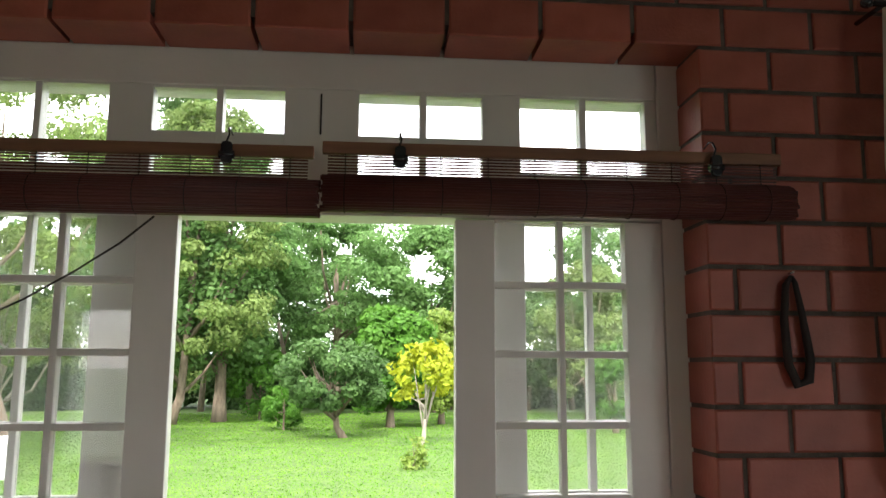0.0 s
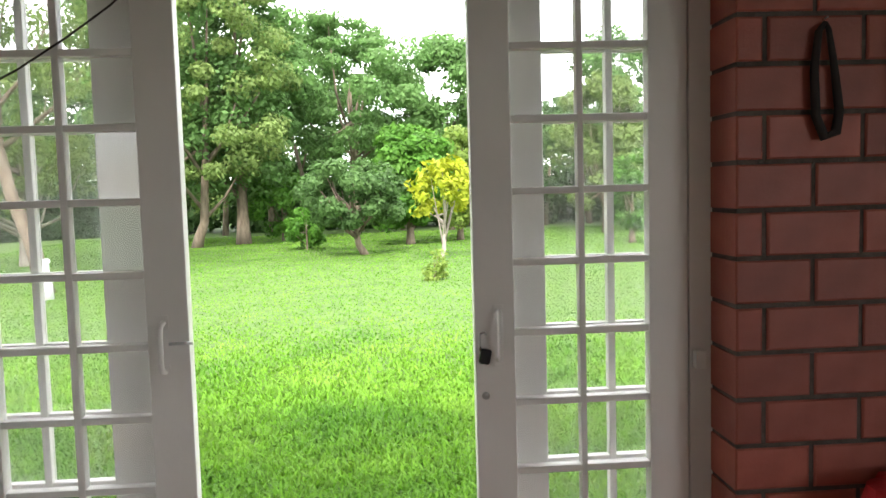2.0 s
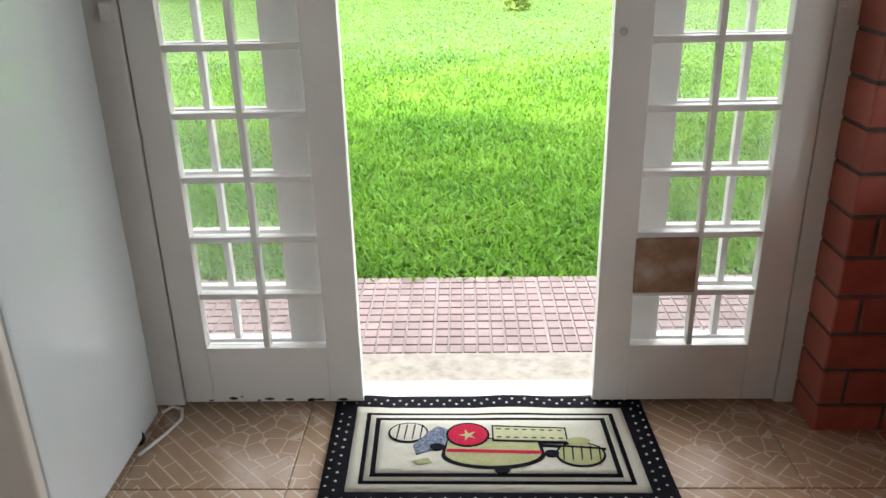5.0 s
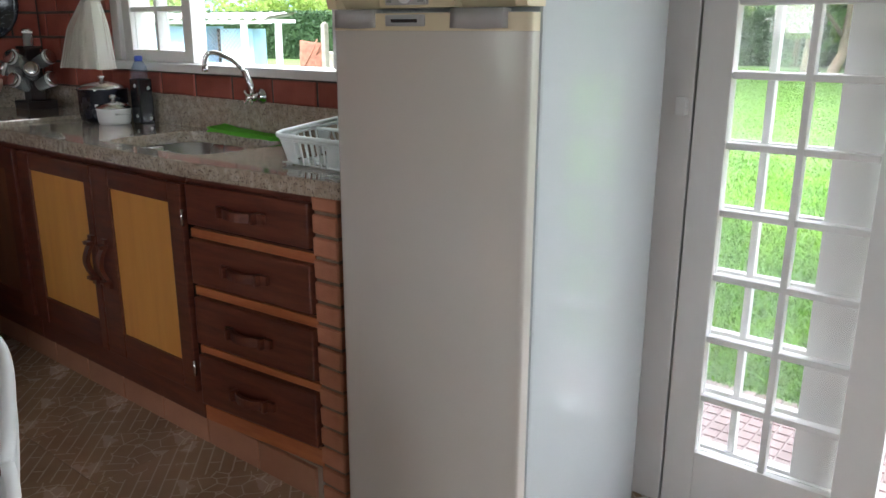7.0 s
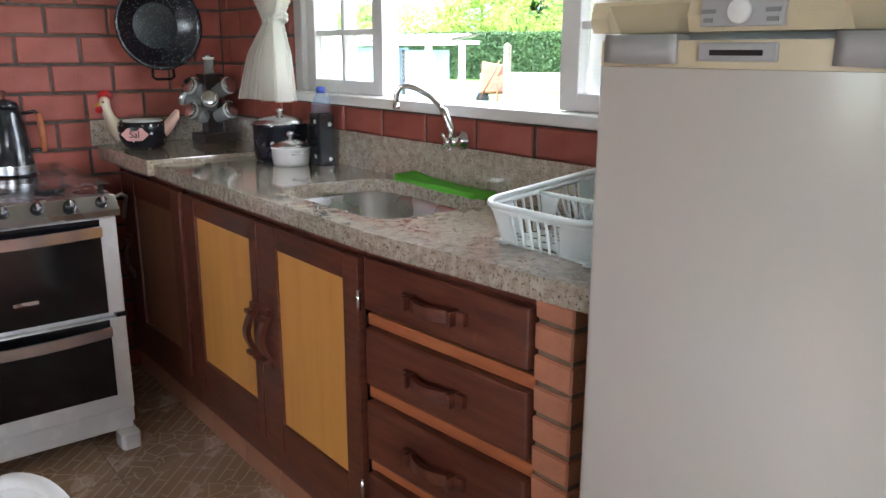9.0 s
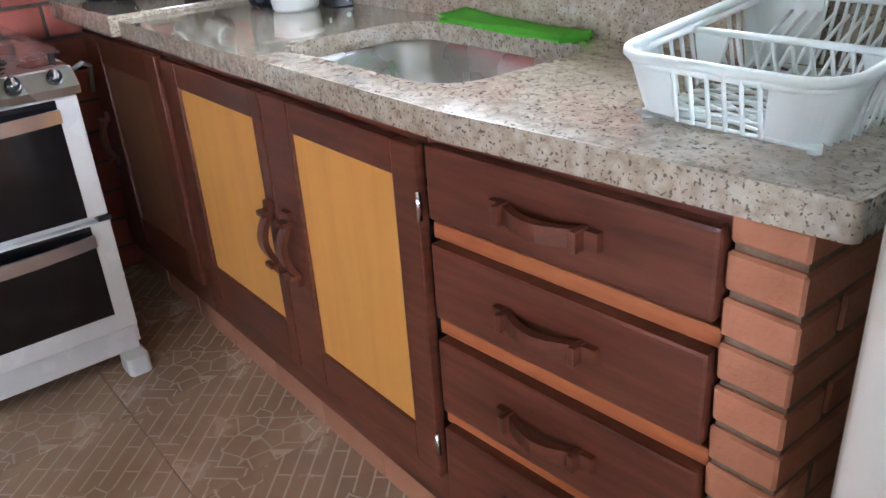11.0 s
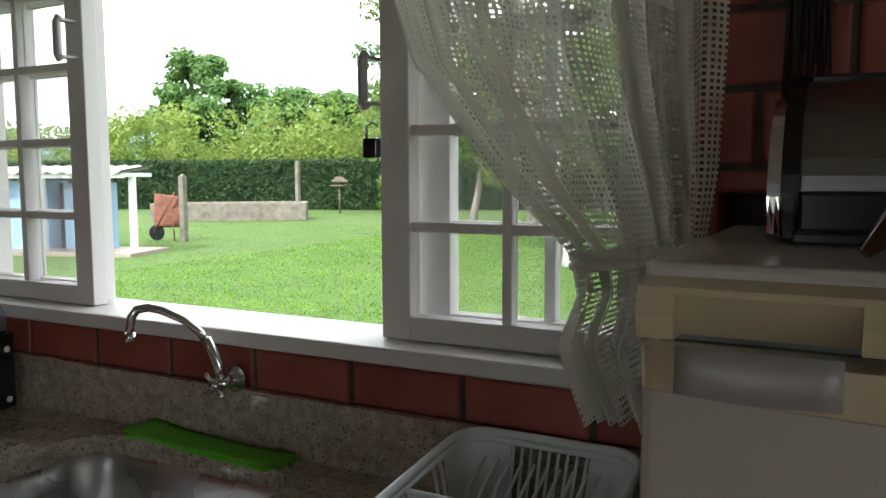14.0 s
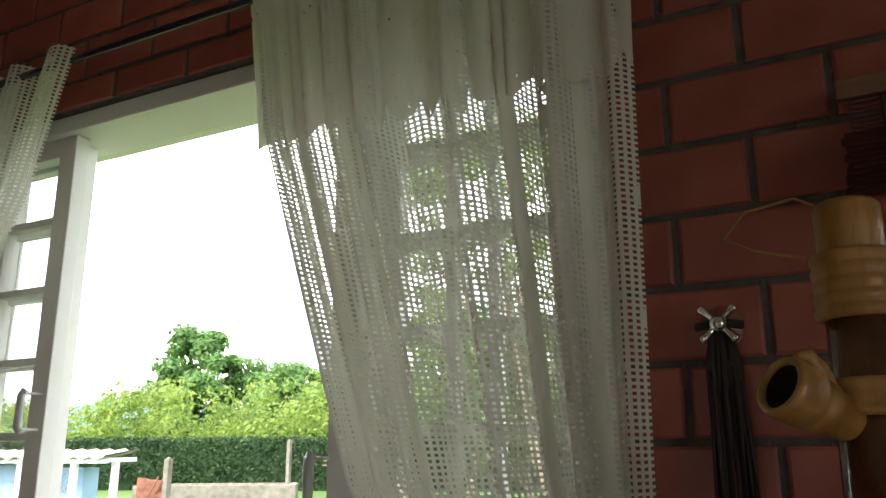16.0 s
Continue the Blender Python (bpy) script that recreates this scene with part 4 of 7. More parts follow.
part("steel_front", outline(B(), body_prof, -0.205, 0.195, XZ), ramp_mat("brushed_box_steel", [(0.26, 0.25, 0.24), (0.34, 0.33, 0.32)], 30, 0.36, 0.0, metal=1.0, stretch=(1, 10, 10), spread=0.06), bread_box)
for a, b in ((-0.222, -0.205), (0.195, 0.212)):
    cp = [(0.126, 0.006), (0.126, 0.172)] + [(0.02 - 0.139 * math.sin(radians(t)), 0.045 + 0.133 * math.cos(radians(t))) for t in range(0, 100, 8)] + [(-0.122, 0.006)]
    part("end_rim", outline(B(), cp, a, b, XZ, 0.004), M_BLACK, bread_box)
    c2 = [(y * 0.86, 0.02 + (z - 0.02) * 0.86) for y, z in cp]
    part("end_cap", outline(B(), c2, a - 0.014 if a < 0 else b, a if a < 0 else b + 0.014, XZ, 0.006), M_CHROME, bread_box)
part("base", box(B(), -0.21, 0.2, -0.125, 0.122, 0.0, 0.012, 0.003), M_BLACK, bread_box)
part("trim", box(B(), -0.205, 0.195, 0.0, 0.122, 0.165, 0.176, 0.003), M_BLACK, bread_box)
part("trim", box(B(), -0.205, 0.195, -0.1295, -0.108, 0.012, 0.052, 0.004), M_BLACK, bread_box)

bamboo = thing("bamboo_ornament", (-1.174, 2.03, 1.372), "carved bamboo stand with cups, burnt dark bands and slanting legs", "ornament")


def stalk(bm, a, b, r0, r1, lip=0.004):
    a, b = Vector(a), Vector(b)
    pts = [a.lerp(b, t) for t in (0, 0.04, 0.08, 0.5, 0.92, 0.96, 1.0)]
    rs = [r0 + lip, r0 + lip, r0, (r0 + r1) / 2, r1, r1 + lip, r1 + lip]
    return tube(bm, pts, rs, 18)


for i, ang in enumerate((215, 285, 340, 90)):
    d = Vector((math.cos(radians(ang)), math.sin(radians(ang)), 0))
    top = d * 0.022 + Vector((0, 0, 0.085))
    foot = d * 0.108 + Vector((0, 0, 0.006))
    leg = part("leg", tube(B(), [top, top.lerp(foot, 0.5), foot], [0.021, 0.018, 0.005], 14), M_BURNT, bamboo, "bamboo leg with a burnt tip")
    part("wrap", tube(B(), [top, top.lerp(foot, 0.42)], [0.0235, 0.0215], 14), M_BAMBOO, leg, "pale bark wrap")
part("stem", tube(B(), [(0, 0, 0.07), (0, 0, 0.2), (0.002, 0, 0.442)], [0.031, 0.03, 0.028], 20), M_BURNT, bamboo, "dark lacquered bamboo stem with burnt figure")


def bark_band(z0, z1, r, turns):
    """A strip of pale bark wound several times round the stem."""
    prof = [(r - 0.005, z0)]
    for k in range(turns):
        a, b = z0 + (z1 - z0) * k / turns, z0 + (z1 - z0) * (k + 1) / turns
        prof += [(r - 0.0016, a + 0.0006), (r, a + 0.3 * (b - a)), (r, a + 0.7 * (b - a)), (r - 0.0016, b - 0.0006)]
    return lathe(B(), prof + [(r - 0.005, z1)], 24)


for z0, z1, r, turns in ((0.385, 0.442, 0.034, 5), (0.307, 0.337, 0.036, 3), (0.134, 0.16, 0.036, 3), (0.062, 0.08, 0.037, 2)):
    part("band", bark_band(z0, z1, r, turns), M_BAMBOO, bamboo, "pale wound bark band")
word = bpy.data.curves.new("stem_word", "FONT")
word.body, word.size, word.extrude, word.align_x = "Natal", 0.019, 0.0004, "CENTER"
word.materials.append(M_CORD)
sw = new("word", word)
sw.parent = bamboo
sw.matrix_basis = pose(0, 0, 0, 0, 0, -12) @ pose(0, -0.0325, 0.1, 90)
part("pale_face", lathe(B(), [(0.0305, 0.08), (0.0318, 0.082), (0.0318, 0.131), (0.0305, 0.133)], 24, cap=False), M_BAMBOO, bamboo, "pale scraped ring with handwriting")
part("cap", lathe(B(), [(0.026, 0.44), (0.027, 0.445), (0.0262, 0.458), (0.027, 0.462), (0.0265, 0.482), (0.022, 0.487), (0.018, 0.487)], 20), M_BAMBOO, bamboo)
part("loop", tube(B(), [(-0.02, 0, 0.485), (-0.04, 0, 0.497), (-0.08, -0.01, 0.487), (-0.1, -0.01, 0.465), (-0.075, -0.01, 0.45), (-0.035, -0.01, 0.44)], 0.0012, 6), M_BAMBOO, bamboo, "loose fibre strand")
for z, ang in ((0.332, 226), (0.218, 236), (0.105, 230), (0.3, 340), (0.2, 320), (0.25, 80)):
    d = Vector((math.cos(radians(ang)), math.sin(radians(ang)), 0))
    a = d * 0.024 + Vector((0, 0, z - 0.03))
    b = d * 0.09 + Vector((0, 0, z - 0.002))
    axis = (b - a).normalized()
    m = Matrix.Translation(a) @ axis.to_track_quat("Z", "Y").to_matrix().to_4x4()
    ln = (b - a).length
    cup = part("cup", lathe(B(), [(0.016, 0), (0.018, 0.004), (0.0185, ln * 0.36), (0.0215, ln * 0.38), (0.022, ln * 0.5), (0.0205, ln * 0.53), (0.0205, ln * 0.6), (0.0245, ln * 0.63), (0.0255, ln * 0.7), (0.0255, ln * 0.94), (0.024, ln), (0.0195, ln), (0.019, ln - 0.003), (0.019, ln * 0.3), (0.0, ln * 0.28)], 24, m=m), M_BAMBOO, bamboo, "hollow bamboo cup with a turned collar")
    # near-black lining paints the shade inside the cup
    part("hollow", lathe(B(), [(0.0186, ln - 0.004), (0.0184, ln * 0.35), (0.0, ln * 0.34)], 24, m=m, cap=False), M_INSIDE_SHADE, cup)
    q = a.lerp(b, 0.35) + Vector((0, 0, 0.03))
    part("curl", tube(B(), [a.lerp(b, 0.3) + Vector((0, 0, 0.018)), q + d * 0.002, q + d * 0.012 + Vector((0, 0, 0.012)), q + d * 0.024 + Vector((0, 0, 0.01))], [0.009, 0.008, 0.006, 0.003], 10), M_BAMBOO, cup)

# ---- blinds over the door ----


def rolled_blind(x0, x1, label):
    b = thing("bamboo_blind", (x0, 2.37, 2.12), label, "blind", "blinds over the door")
    O = (x0, 2.37, 2.12)
    part("lath", local(box(B(), x0, x1, 2.352, 2.37, 2.098, 2.125, 0.003), O), M_LATH, b, "pale wooden top lath")
    rng = random.Random(int(x0 * 100) + 7)
    bm = B()
    z = 2.095
    while z > 2.035:
        box(bm, x0 + 0.012, x1 - 0.012, 2.358, 2.3605, z - 0.0036, z)
        z -= 0.0068
    part("slats", local(bm, O), M_BAMBOO_BLIND, b, "dark red stained bamboo slats")
    for i in range(34):
        bm = B()
        a = 2 * math.pi * i / 34
        r = 0.036 + rng.uniform(-0.0015, 0.0015)
        dx = rng.uniform(-0.006, 0.006)
        tube(bm, [(x0 + 0.004 + dx, 2.352 + r * math.cos(a), 2.008 + r * math.sin(a)), (x1 + 0.012 + dx, 2.352 + r * math.cos(a), 2.008 + r * math.sin(a) + rng.uniform(-0.001, 0.001))], 0.0046, 6)
        part("roll_slat", local(bm, O), M_BAMBOO_BLIND, b)
    bm = B()
    lathe(bm, [(0.033, 0), (0.033, x1 - x0 - 0.01)], 20, m=Matrix.Translation((x0 + 0.01, 2.352, 2.008)) @ pose(0, 0, 0, 0, 90, 0))
    part("roll", local(bm, O), M_BAMBOO_BLIND, b, "tightly rolled dark red bamboo slats")
    n = max(3, int((x1 - x0) / 0.11))
    for i in range(n + 1):
        x = x0 + 0.05 + (x1 - x0 - 0.1) * i / n
        bm = B()
        tube(bm, [(x, 2.3555, 2.098), (x, 2.3555, 2.04)] + [(x, 2.352 + 0.0415 * math.cos(radians(t)), 2.008 + 0.0415 * math.sin(radians(t))) for t in range(90, 460, 30)], 0.0012, 5)
        part("stitch", local(bm, O), M_CORD, b)
    return b


blind_r = rolled_blind(0.0, 1.035, "dark red bamboo blind rolled up over the door's transom")
blind_l = rolled_blind(-1.165, -0.018, "dark red bamboo blind rolled up, hanging slightly lower")
blind_l.location.z -= 0.012
for x in (-0.199, 0.168, 0.874, -0.98):
    h = thing("blind_pulley", (x, 2.36, 2.10), "black metal hook with a small pulley holding the blind", "hook", "blind hooks")
    part("hook", tube(B(), [(0, 0.038, 0.045), (0, 0.01, 0.052), (0, -0.008, 0.046), (0.003, -0.016, 0.03), (-0.003, -0.018, 0.012)], 0.0022, 8), M_BLACK, h)
    part("block", outline(B(), round_rect(-0.012, 0.012, -0.03, 0.018, 0.008, 4), -0.006, 0.006, pose(0, -0.022, -0.005, 90), 0.002), M_BLACK, h)
    part("wheel", tube(B(), [(-0.016, -0.022, -0.015), (0.016, -0.022, -0.015)], 0.009, 14), M_BLACK, h)
part("pull_cord", local(tube(B(), [(-0.342, 2.345, 1.962), (-0.41, 2.352, 1.905), (-0.5, 2.36, 1.846), (-0.6, 2.37, 1.788), (-0.72, 2.38, 1.73), (-0.86, 2.395, 1.682), (-0.935, 2.40, 1.67)], 0.0022, 6), (-1.165, 2.37, 2.12)), M_CORD, blind_l, "thin black pull cord tied aside")
strap = thing("leather_strap", (1.067, 2.40, 1.85), "dark brown looped leather strap hanging from a nail", "strap")
pts = [(0.0, 0, 0.0), (-0.016, -0.004, -0.02), (-0.026, -0.005, -0.10), (-0.022, -0.006, -0.20), (-0.004, -0.008, -0.245), (0.022, -0.008, -0.235), (0.030, -0.006, -0.19), (0.018, -0.005, -0.09), (0.006, -0.004, -0.015), (0, 0, 0)]
part("loop", tube(B(), pts, [0.005, 0.008, 0.009, 0.01, 0.011, 0.011, 0.01, 0.008, 0.006, 0.005], 10), M_CORD, strap)
part("nail", tube(B(), [(0, 0.02, 0.006), (0, -0.012, 0.009)], 0.002, 6), M_STEEL, strap)

# ---- curtains ----


def curtain(bm, rows, folds, y, amp, width, u_off=0.0, uv_w=1.0, nx=150, phase=0.0, scallop=0.0):
    """Gathered cloth: rows of (z, x left, x right, depth of fold); the folds run down with the edges."""
    uvl = bm.loops.layers.uv.new("UVMap")
    grid, uvs = [], []
    zs = [r[0] for r in rows]
    nz = 90
    for j in range(nz + 1):
        z = zs[0] + (zs[-1] - zs[0]) * j / nz
        k = 0
        while k < len(rows) - 2 and z < rows[k + 1][0]:
            k += 1
        t = (z - rows[k][0]) / (rows[k + 1][0] - rows[k][0])
        xl, xr, dp = [rows[k][i] + (rows[k + 1][i] - rows[k][i]) * t for i in (1, 2, 3)]
        line, pts = [], []
        for i in range(nx + 1):
            u = i / nx
            # pleats lie closer together towards the free edge
            p = 2 * math.pi * folds * (u ** 0.8 + 0.012 * math.sin(14.5 * u + z * 1.2)) + phase
            s0 = math.sin(p)
            f = math.copysign(abs(s0) ** 0.7, s0) * (0.75 + 0.25 * math.sin(9.0 * u + 1)) + 0.45 * math.sin(0.43 * p + 2.0) + 0.12 * math.sin(1.7 * p + 1)
            lap = 0.55 * min(1.0, dp) * (xr - xl) / (2 * math.pi * folds) * math.sin(p + 1.3) * (0.65 + 0.35 * math.sin(5 * u))
            edge = scallop * abs(math.sin(math.pi * folds * 1.3 * u)) * (j / nz) ** 6
            pts.append(Vector((xl + (xr - xl) * u + lap * min(1.0, 8 * u, 8 * (1 - u)), y + amp * dp * f, z - edge)))
        run = [0.0]
        for a, b in zip(pts, pts[1:]):
            run.append(run[-1] + math.hypot(b.x - a.x, b.y - a.y))
        line = [bm.verts.new(q) for q in pts]
        luv = [(u_off + uv_w * r / run[-1], z) for r in run]
        grid.append(line)
        uvs.append(luv)
    for j in range(nz):
        for i in range(nx):
            f = bm.faces.new((grid[j][i], grid[j][i + 1], grid[j + 1][i + 1], grid[j + 1][i]))
            f.smooth = True
            for lp, (a, b) in zip(f.loops, ((j, i), (j, i + 1), (j + 1, i + 1), (j + 1, i))):
                lp[uvl].uv = uvs[a][b]
    return bm


def tied_curtain(name, label, rows, folds, valance, tie, tail_phase=0.0, side=1):
    c = thing(name, (rows[0][1], 2.32, rows[-1][0]), label, "curtain", "kitchen curtains")
    O = (rows[0][1], 2.32, rows[-1][0])
    part("cloth", local(curtain(B(), rows, folds, 2.305, 0.042, 1.0, uv_w=0.9, phase=tail_phase), O), M_LACE, c, "cream filet lace")
    if valance:
        part("valance", local(curtain(B(), valance, folds + 2, 2.292, 0.012, 1.0, 0.3, 1.3, scallop=0.035), O), M_LACE2, c, "cream scalloped lace valance")
    x, z, w = tie
    bm = B()
    for k in range(2):
        tube(bm, [(x + w * math.cos(radians(a)), 2.315 + 0.03 * math.sin(radians(a)), z + k * 0.012 + 0.010 * math.cos(radians(a))) for a in range(0, 361, 24)], 0.008, 8)
    tube(bm, [(x + side * w, 2.32, z + 0.012), (x + side * (w + 0.05), 2.36, z + 0.022), (x + side * (w + 0.075), 2.405, z + 0.03)], 0.006, 8)
    part("tieback", local(bm, O), M_LACE2, c, "cream lace tieback")
    return c


tied_curtain("curtain", "cream crocheted lace curtain with a valance, tied back beside the window",
             [(2.50, -2.10, -1.405, 0.9), (2.18, -2.05, -1.408, 1.0), (1.93, -1.966, -1.412, 1.0), (1.60, -1.85, -1.418, 1.0), (1.44, -1.72, -1.425, 0.9), (1.335, -1.612, -1.44, 0.55), (1.28, -1.60, -1.45, 0.6), (1.21, -1.625, -1.47, 0.8), (1.11, -1.58, -1.44, 1.0)],
             9, [(2.52, -2.12, -1.395, 0.9), (2.35, -2.10, -1.398, 1.0), (2.19, -2.075, -1.404, 1.0)], (-1.525, 1.325, 0.088))
tied_curtain("curtain", "cream crocheted lace curtain tied back in the kitchen corner",
             [(2.50, -3.46, -2.60, 0.9), (2.2, -3.45, -2.69, 1.0), (2.0, -3.43, -2.79, 1.0), (1.75, -3.40, -2.90, 1.0), (1.58, -3.37, -2.99, 1.0), (1.43, -3.27, -3.15, 0.6), (1.385, -3.245, -3.18, 0.5), (1.28, -3.35, -3.14, 0.8), (1.12, -3.43, -3.115, 1.0)],
             8, None, (-3.212, 1.39, 0.042), 1.0, -1)
tied_curtain("curtain", "cream crocheted lace curtain hanging beyond the door",
             [(2.50, 1.30, 2.0, 0.9), (2.1, 1.27, 1.9, 1.0), (1.75, 1.285, 1.75, 1.0), (1.42, 1.30, 1.5, 0.6), (1.335, 1.33, 1.46, 0.5), (1.18, 1.32, 1.5, 0.8), (1.06, 1.30, 1.52, 0.9)],
             9, None, (1.395, 1.335, 0.07), 2.0)
for x0, x1 in ((-3.52, -1.36), (1.25, 2.7)):
    rod = thing("curtain_rod", (x0, 2.30, 2.475), "dark painted round curtain rod on wall brackets", "curtain rod")
    part("rod", tube(B(), [(0, 0, 0), (x1 - x0, 0, 0)], 0.008, 12), M_BLACK, rod)
    for x in (0.03, x1 - x0 - 0.03):
        part("bracket", tube(B(), [(x, 0, 0), (x, 0.06, 0), (x, 0.109, 0.0)], 0.006, 8), M_BLACK, rod)
        part("finial", lathe(B(), [(0.0, -0.02), (0.012, -0.012), (0.014, 0), (0.008, 0.012)], 12, m=pose(-0.012 if x < 0.1 else x1 - x0 + 0.012, 0, 0, 0, 90, 0)), M_BLACK, rod)

# ---- tap, and the valve on the wall ----


def cross_handle(parent, m, r=0.03):
    bm = B()
    lathe(bm, [(0.011, 0), (0.012, 0.006), (0.010, 0.014), (0.004, 0.017), (0, 0.0172)], 18, m=m)
    for a in (45, 135, 225, 315):
        c, s = math.cos(radians(a)), math.sin(radians(a))
        p = [m @ Vector((c * t, s * t, 0.008)) for t in (0.006, r * 0.6, r * 0.82, r, r * 1.12)]
        tube(bm, p, [0.0045, 0.0038, 0.005, 0.0065, 0.003], 10)
    return part("cross_handle", bm, M_CHROME, parent, "chrome cross handle")


tap = thing("kitchen_tap", (-2.305, 2.39, 1.055), "chrome wall tap with a long swivel spout over the sink", "tap")
part("flange", lathe(B(), [(0.026, 0), (0.026, 0.004), (0.014, 0.012), (0.012, 0.03)], 20, m=pose(0, 0.0, 0, 90)), M_CHROME, tap)
part("valve_body", tube(B(), [(0, 0.0, 0), (0, -0.05, 0)], [0.013, 0.014], 16), M_CHROME, tap)
cross_handle(tap, pose(0, -0.05, 0, 90), 0.026)
part("riser", tube(B(), [(0, -0.035, 0.0), (-0.008, -0.037, 0.035), (-0.02, -0.042, 0.065), (-0.03, -0.046, 0.082)], [0.011, 0.011, 0.01, 0.011], 14), M_CHROME, tap)
spts = [(-0.03, -0.046, 0.08), (-0.036, -0.052, 0.095), (-0.06, -0.068, 0.12), (-0.092, -0.09, 0.139), (-0.112, -0.104, 0.145), (-0.128, -0.116, 0.141), (-0.136, -0.122, 0.127), (-0.138, -0.124, 0.108), (-0.138, -0.124, 0.094)]
part("spout", tube(B(), spts, 0.0082, 16), M_CHROME, tap)
part("nozzle", tube(B(), [(-0.138, -0.124, 0.098), (-0.138, -0.124, 0.082)], [0.0095, 0.0095], 16), M_CHROME, tap)
valve = thing("wall_valve", (-1.336, 2.41, 1.812), "chrome stop valve with a cross handle on the brick wall", "valve")
part("rosette", lathe(B(), [(0.03, 0), (0.029, 0.005), (0.015, 0.012), (0.012, 0.03)], 24, m=pose(0, 0, 0, 90)), M_CHROME, valve)
cross_handle(valve, pose(0, -0.032, 0, 90), 0.029)
raffia = thing("raffia_bundle", (-1.336, 2.39, 1.81), "dark bundle of dried fibres hung from the wall valve", "fibre bundle")
rng = random.Random(5)
for i in range(34):
    x = rng.uniform(-0.02, 0.022)
    w = rng.uniform(-0.01, 0.01)
    L = rng.uniform(0.18, 0.3)
    part("fibre", tube(B(), [(x * 0.5, -0.012 + rng.uniform(-0.006, 0.006), -0.002), (x, -0.012, -0.05), (x + w * 0.5, -0.01 + rng.uniform(-0.01, 0.01), -L * 0.6), (x + w, -0.006, -L)], [0.003, 0.0034, 0.003, 0.0015], 5), M_RAFFIA, raffia)
part("knot", tube(B(), [(-0.03, -0.01, 0.0), (0, -0.018, 0.004), (0.03, -0.01, 0.0)], 0.006, 8), M_RAFFIA, raffia)

# ---- things on the counter ----
rack = thing("dish_rack", (-1.668, 2.2, 0.92), "white plastic dish drainer with slotted sides and a plate rest", "dish rack")
RW, RD = 0.146, 0.182


def rh(y):
    """The rim rises towards the back."""
    return 0.082 + 0.034 * (y + RD) / (2 * RD)


def rack_ring(inset, z, n=6):
    return [(x, y, rh(y) + z) for x, y in round_rect(-RW + inset, RW - inset, -RD + inset, RD - inset, 0.05 - inset * 0.3, n)]


bm = B()
top = rack_ring(0.0, 0)
tube(bm, top + top[:2], 0.0065, 10, cap=False)
tube(bm, rack_ring(0.005, -0.01) + rack_ring(0.005, -0.01)[:2], 0.005, 8, cap=False)
part("rim", bm, M_RACK, rack, "rounded rim")
for sx in (-1, 1):
    for sy in (-1, 1):
        bm = B()
        seg = []
        for t in range(0, 11):
            a = 90 * t / 10
            cx, cy, r = RW - 0.05, RD - 0.05, 0.05
            seg.append((cx + r * math.sin(radians(a)), cy + r * math.cos(radians(a))))
        seg = [(cx - 0.028, RD)] + seg + [(RW, cy - 0.03)]
        layers = []
        for th in (0.0, 0.005):
            top_l = [bm.verts.new((sx * (x - th * 0.7), sy * (y - th * 0.7), rh(sy * y))) for x, y in seg]
            low_l = [bm.verts.new((sx * (x - th * 0.7) * 0.86, sy * (y - th * 0.7) * 0.91, 0.012)) for x, y in seg]
            layers.append((top_l, low_l))
        (t0, l0), (t1, l1) = layers
        for k in range(len(seg) - 1):
            for q in ((t0[k], t0[k + 1], l0[k + 1], l0[k]), (t1[k + 1], t1[k], l1[k], l1[k + 1]), (t0[k], t1[k], t1[k + 1], t0[k + 1]), (l0[k + 1], l1[k + 1], l1[k], l0[k])):
                bm.faces.new(q)
        for k in (0, len(seg) - 1):
            bm.faces.new((t0[k], l0[k], l1[k], t1[k]))
        part("corner_panel", bm, M_RACK, rack)


def rib(p, q, r=0.0028):
    return part("rib", tube(B(), [p, Vector(p).lerp(Vector(q), 0.85), q], r, 6), M_RACK, rack)


for i in range(6):
    x = -0.055 + 0.11 * i / 5
    rib((x, -RD, rh(-RD)), (x, -RD * 0.91, 0.008))
for i in range(9):
    x = -0.06 + 0.12 * i / 8
    rib((x, RD, rh(RD)), (x * 0.9, RD * 0.8, 0.02))
for i in range(11):
    y = -0.11 + 0.22 * i / 10
    for s in (-1, 1):
        if -0.005 < y < 0.045:
            continue
        rib((s * RW, y, rh(y)), (s * RW * 0.86, y, 0.008))
bm = B()
for i in range(9):
    y = -0.16 + 0.32 * i / 8
    rib((-0.12, y, 0.008), (0.12, y, 0.008))
for i in range(11):
    a = -0.165 + 0.33 * i / 10
    for s in (-1, 1):
        y0, y1 = a - 0.07 * s, a + 0.07 * s
        rib((-0.12, max(-0.165, min(0.165, y0)), 0.0085), (0.12, max(-0.165, min(0.165, y1)), 0.0085), 0.0026)
for x, y in ((-0.11, -0.15), (0.11, -0.15), (-0.11, 0.15), (0.11, 0.15)):
    part("foot", tube(B(), [(x, y, 0), (x, y, 0.01)], 0.008, 8), M_RACK, rack)
part("divider", tube(B(), [(-RW, -0.02, 0.085), (RW, -0.02, 0.085)], 0.0048, 8), M_RACK, rack, "partition bar")
for i in range(9):
    x = -0.1 + 0.2 * i / 8
    part("rib", tube(B(), [(x, -0.02, 0.085), (x, -0.006, 0.05), (x, 0.02, 0.012)], 0.0028, 6), M_RACK, rack)
for s in (-1, 1):
    part("gusset", outline(B(), [(s * 0.138, 0.085), (s * 0.085, 0.085), (s * 0.10, 0.03), (s * 0.125, 0.012)], -0.0025, 0.0025, pose(0, -0.017, 0, 90)), M_RACK, rack)
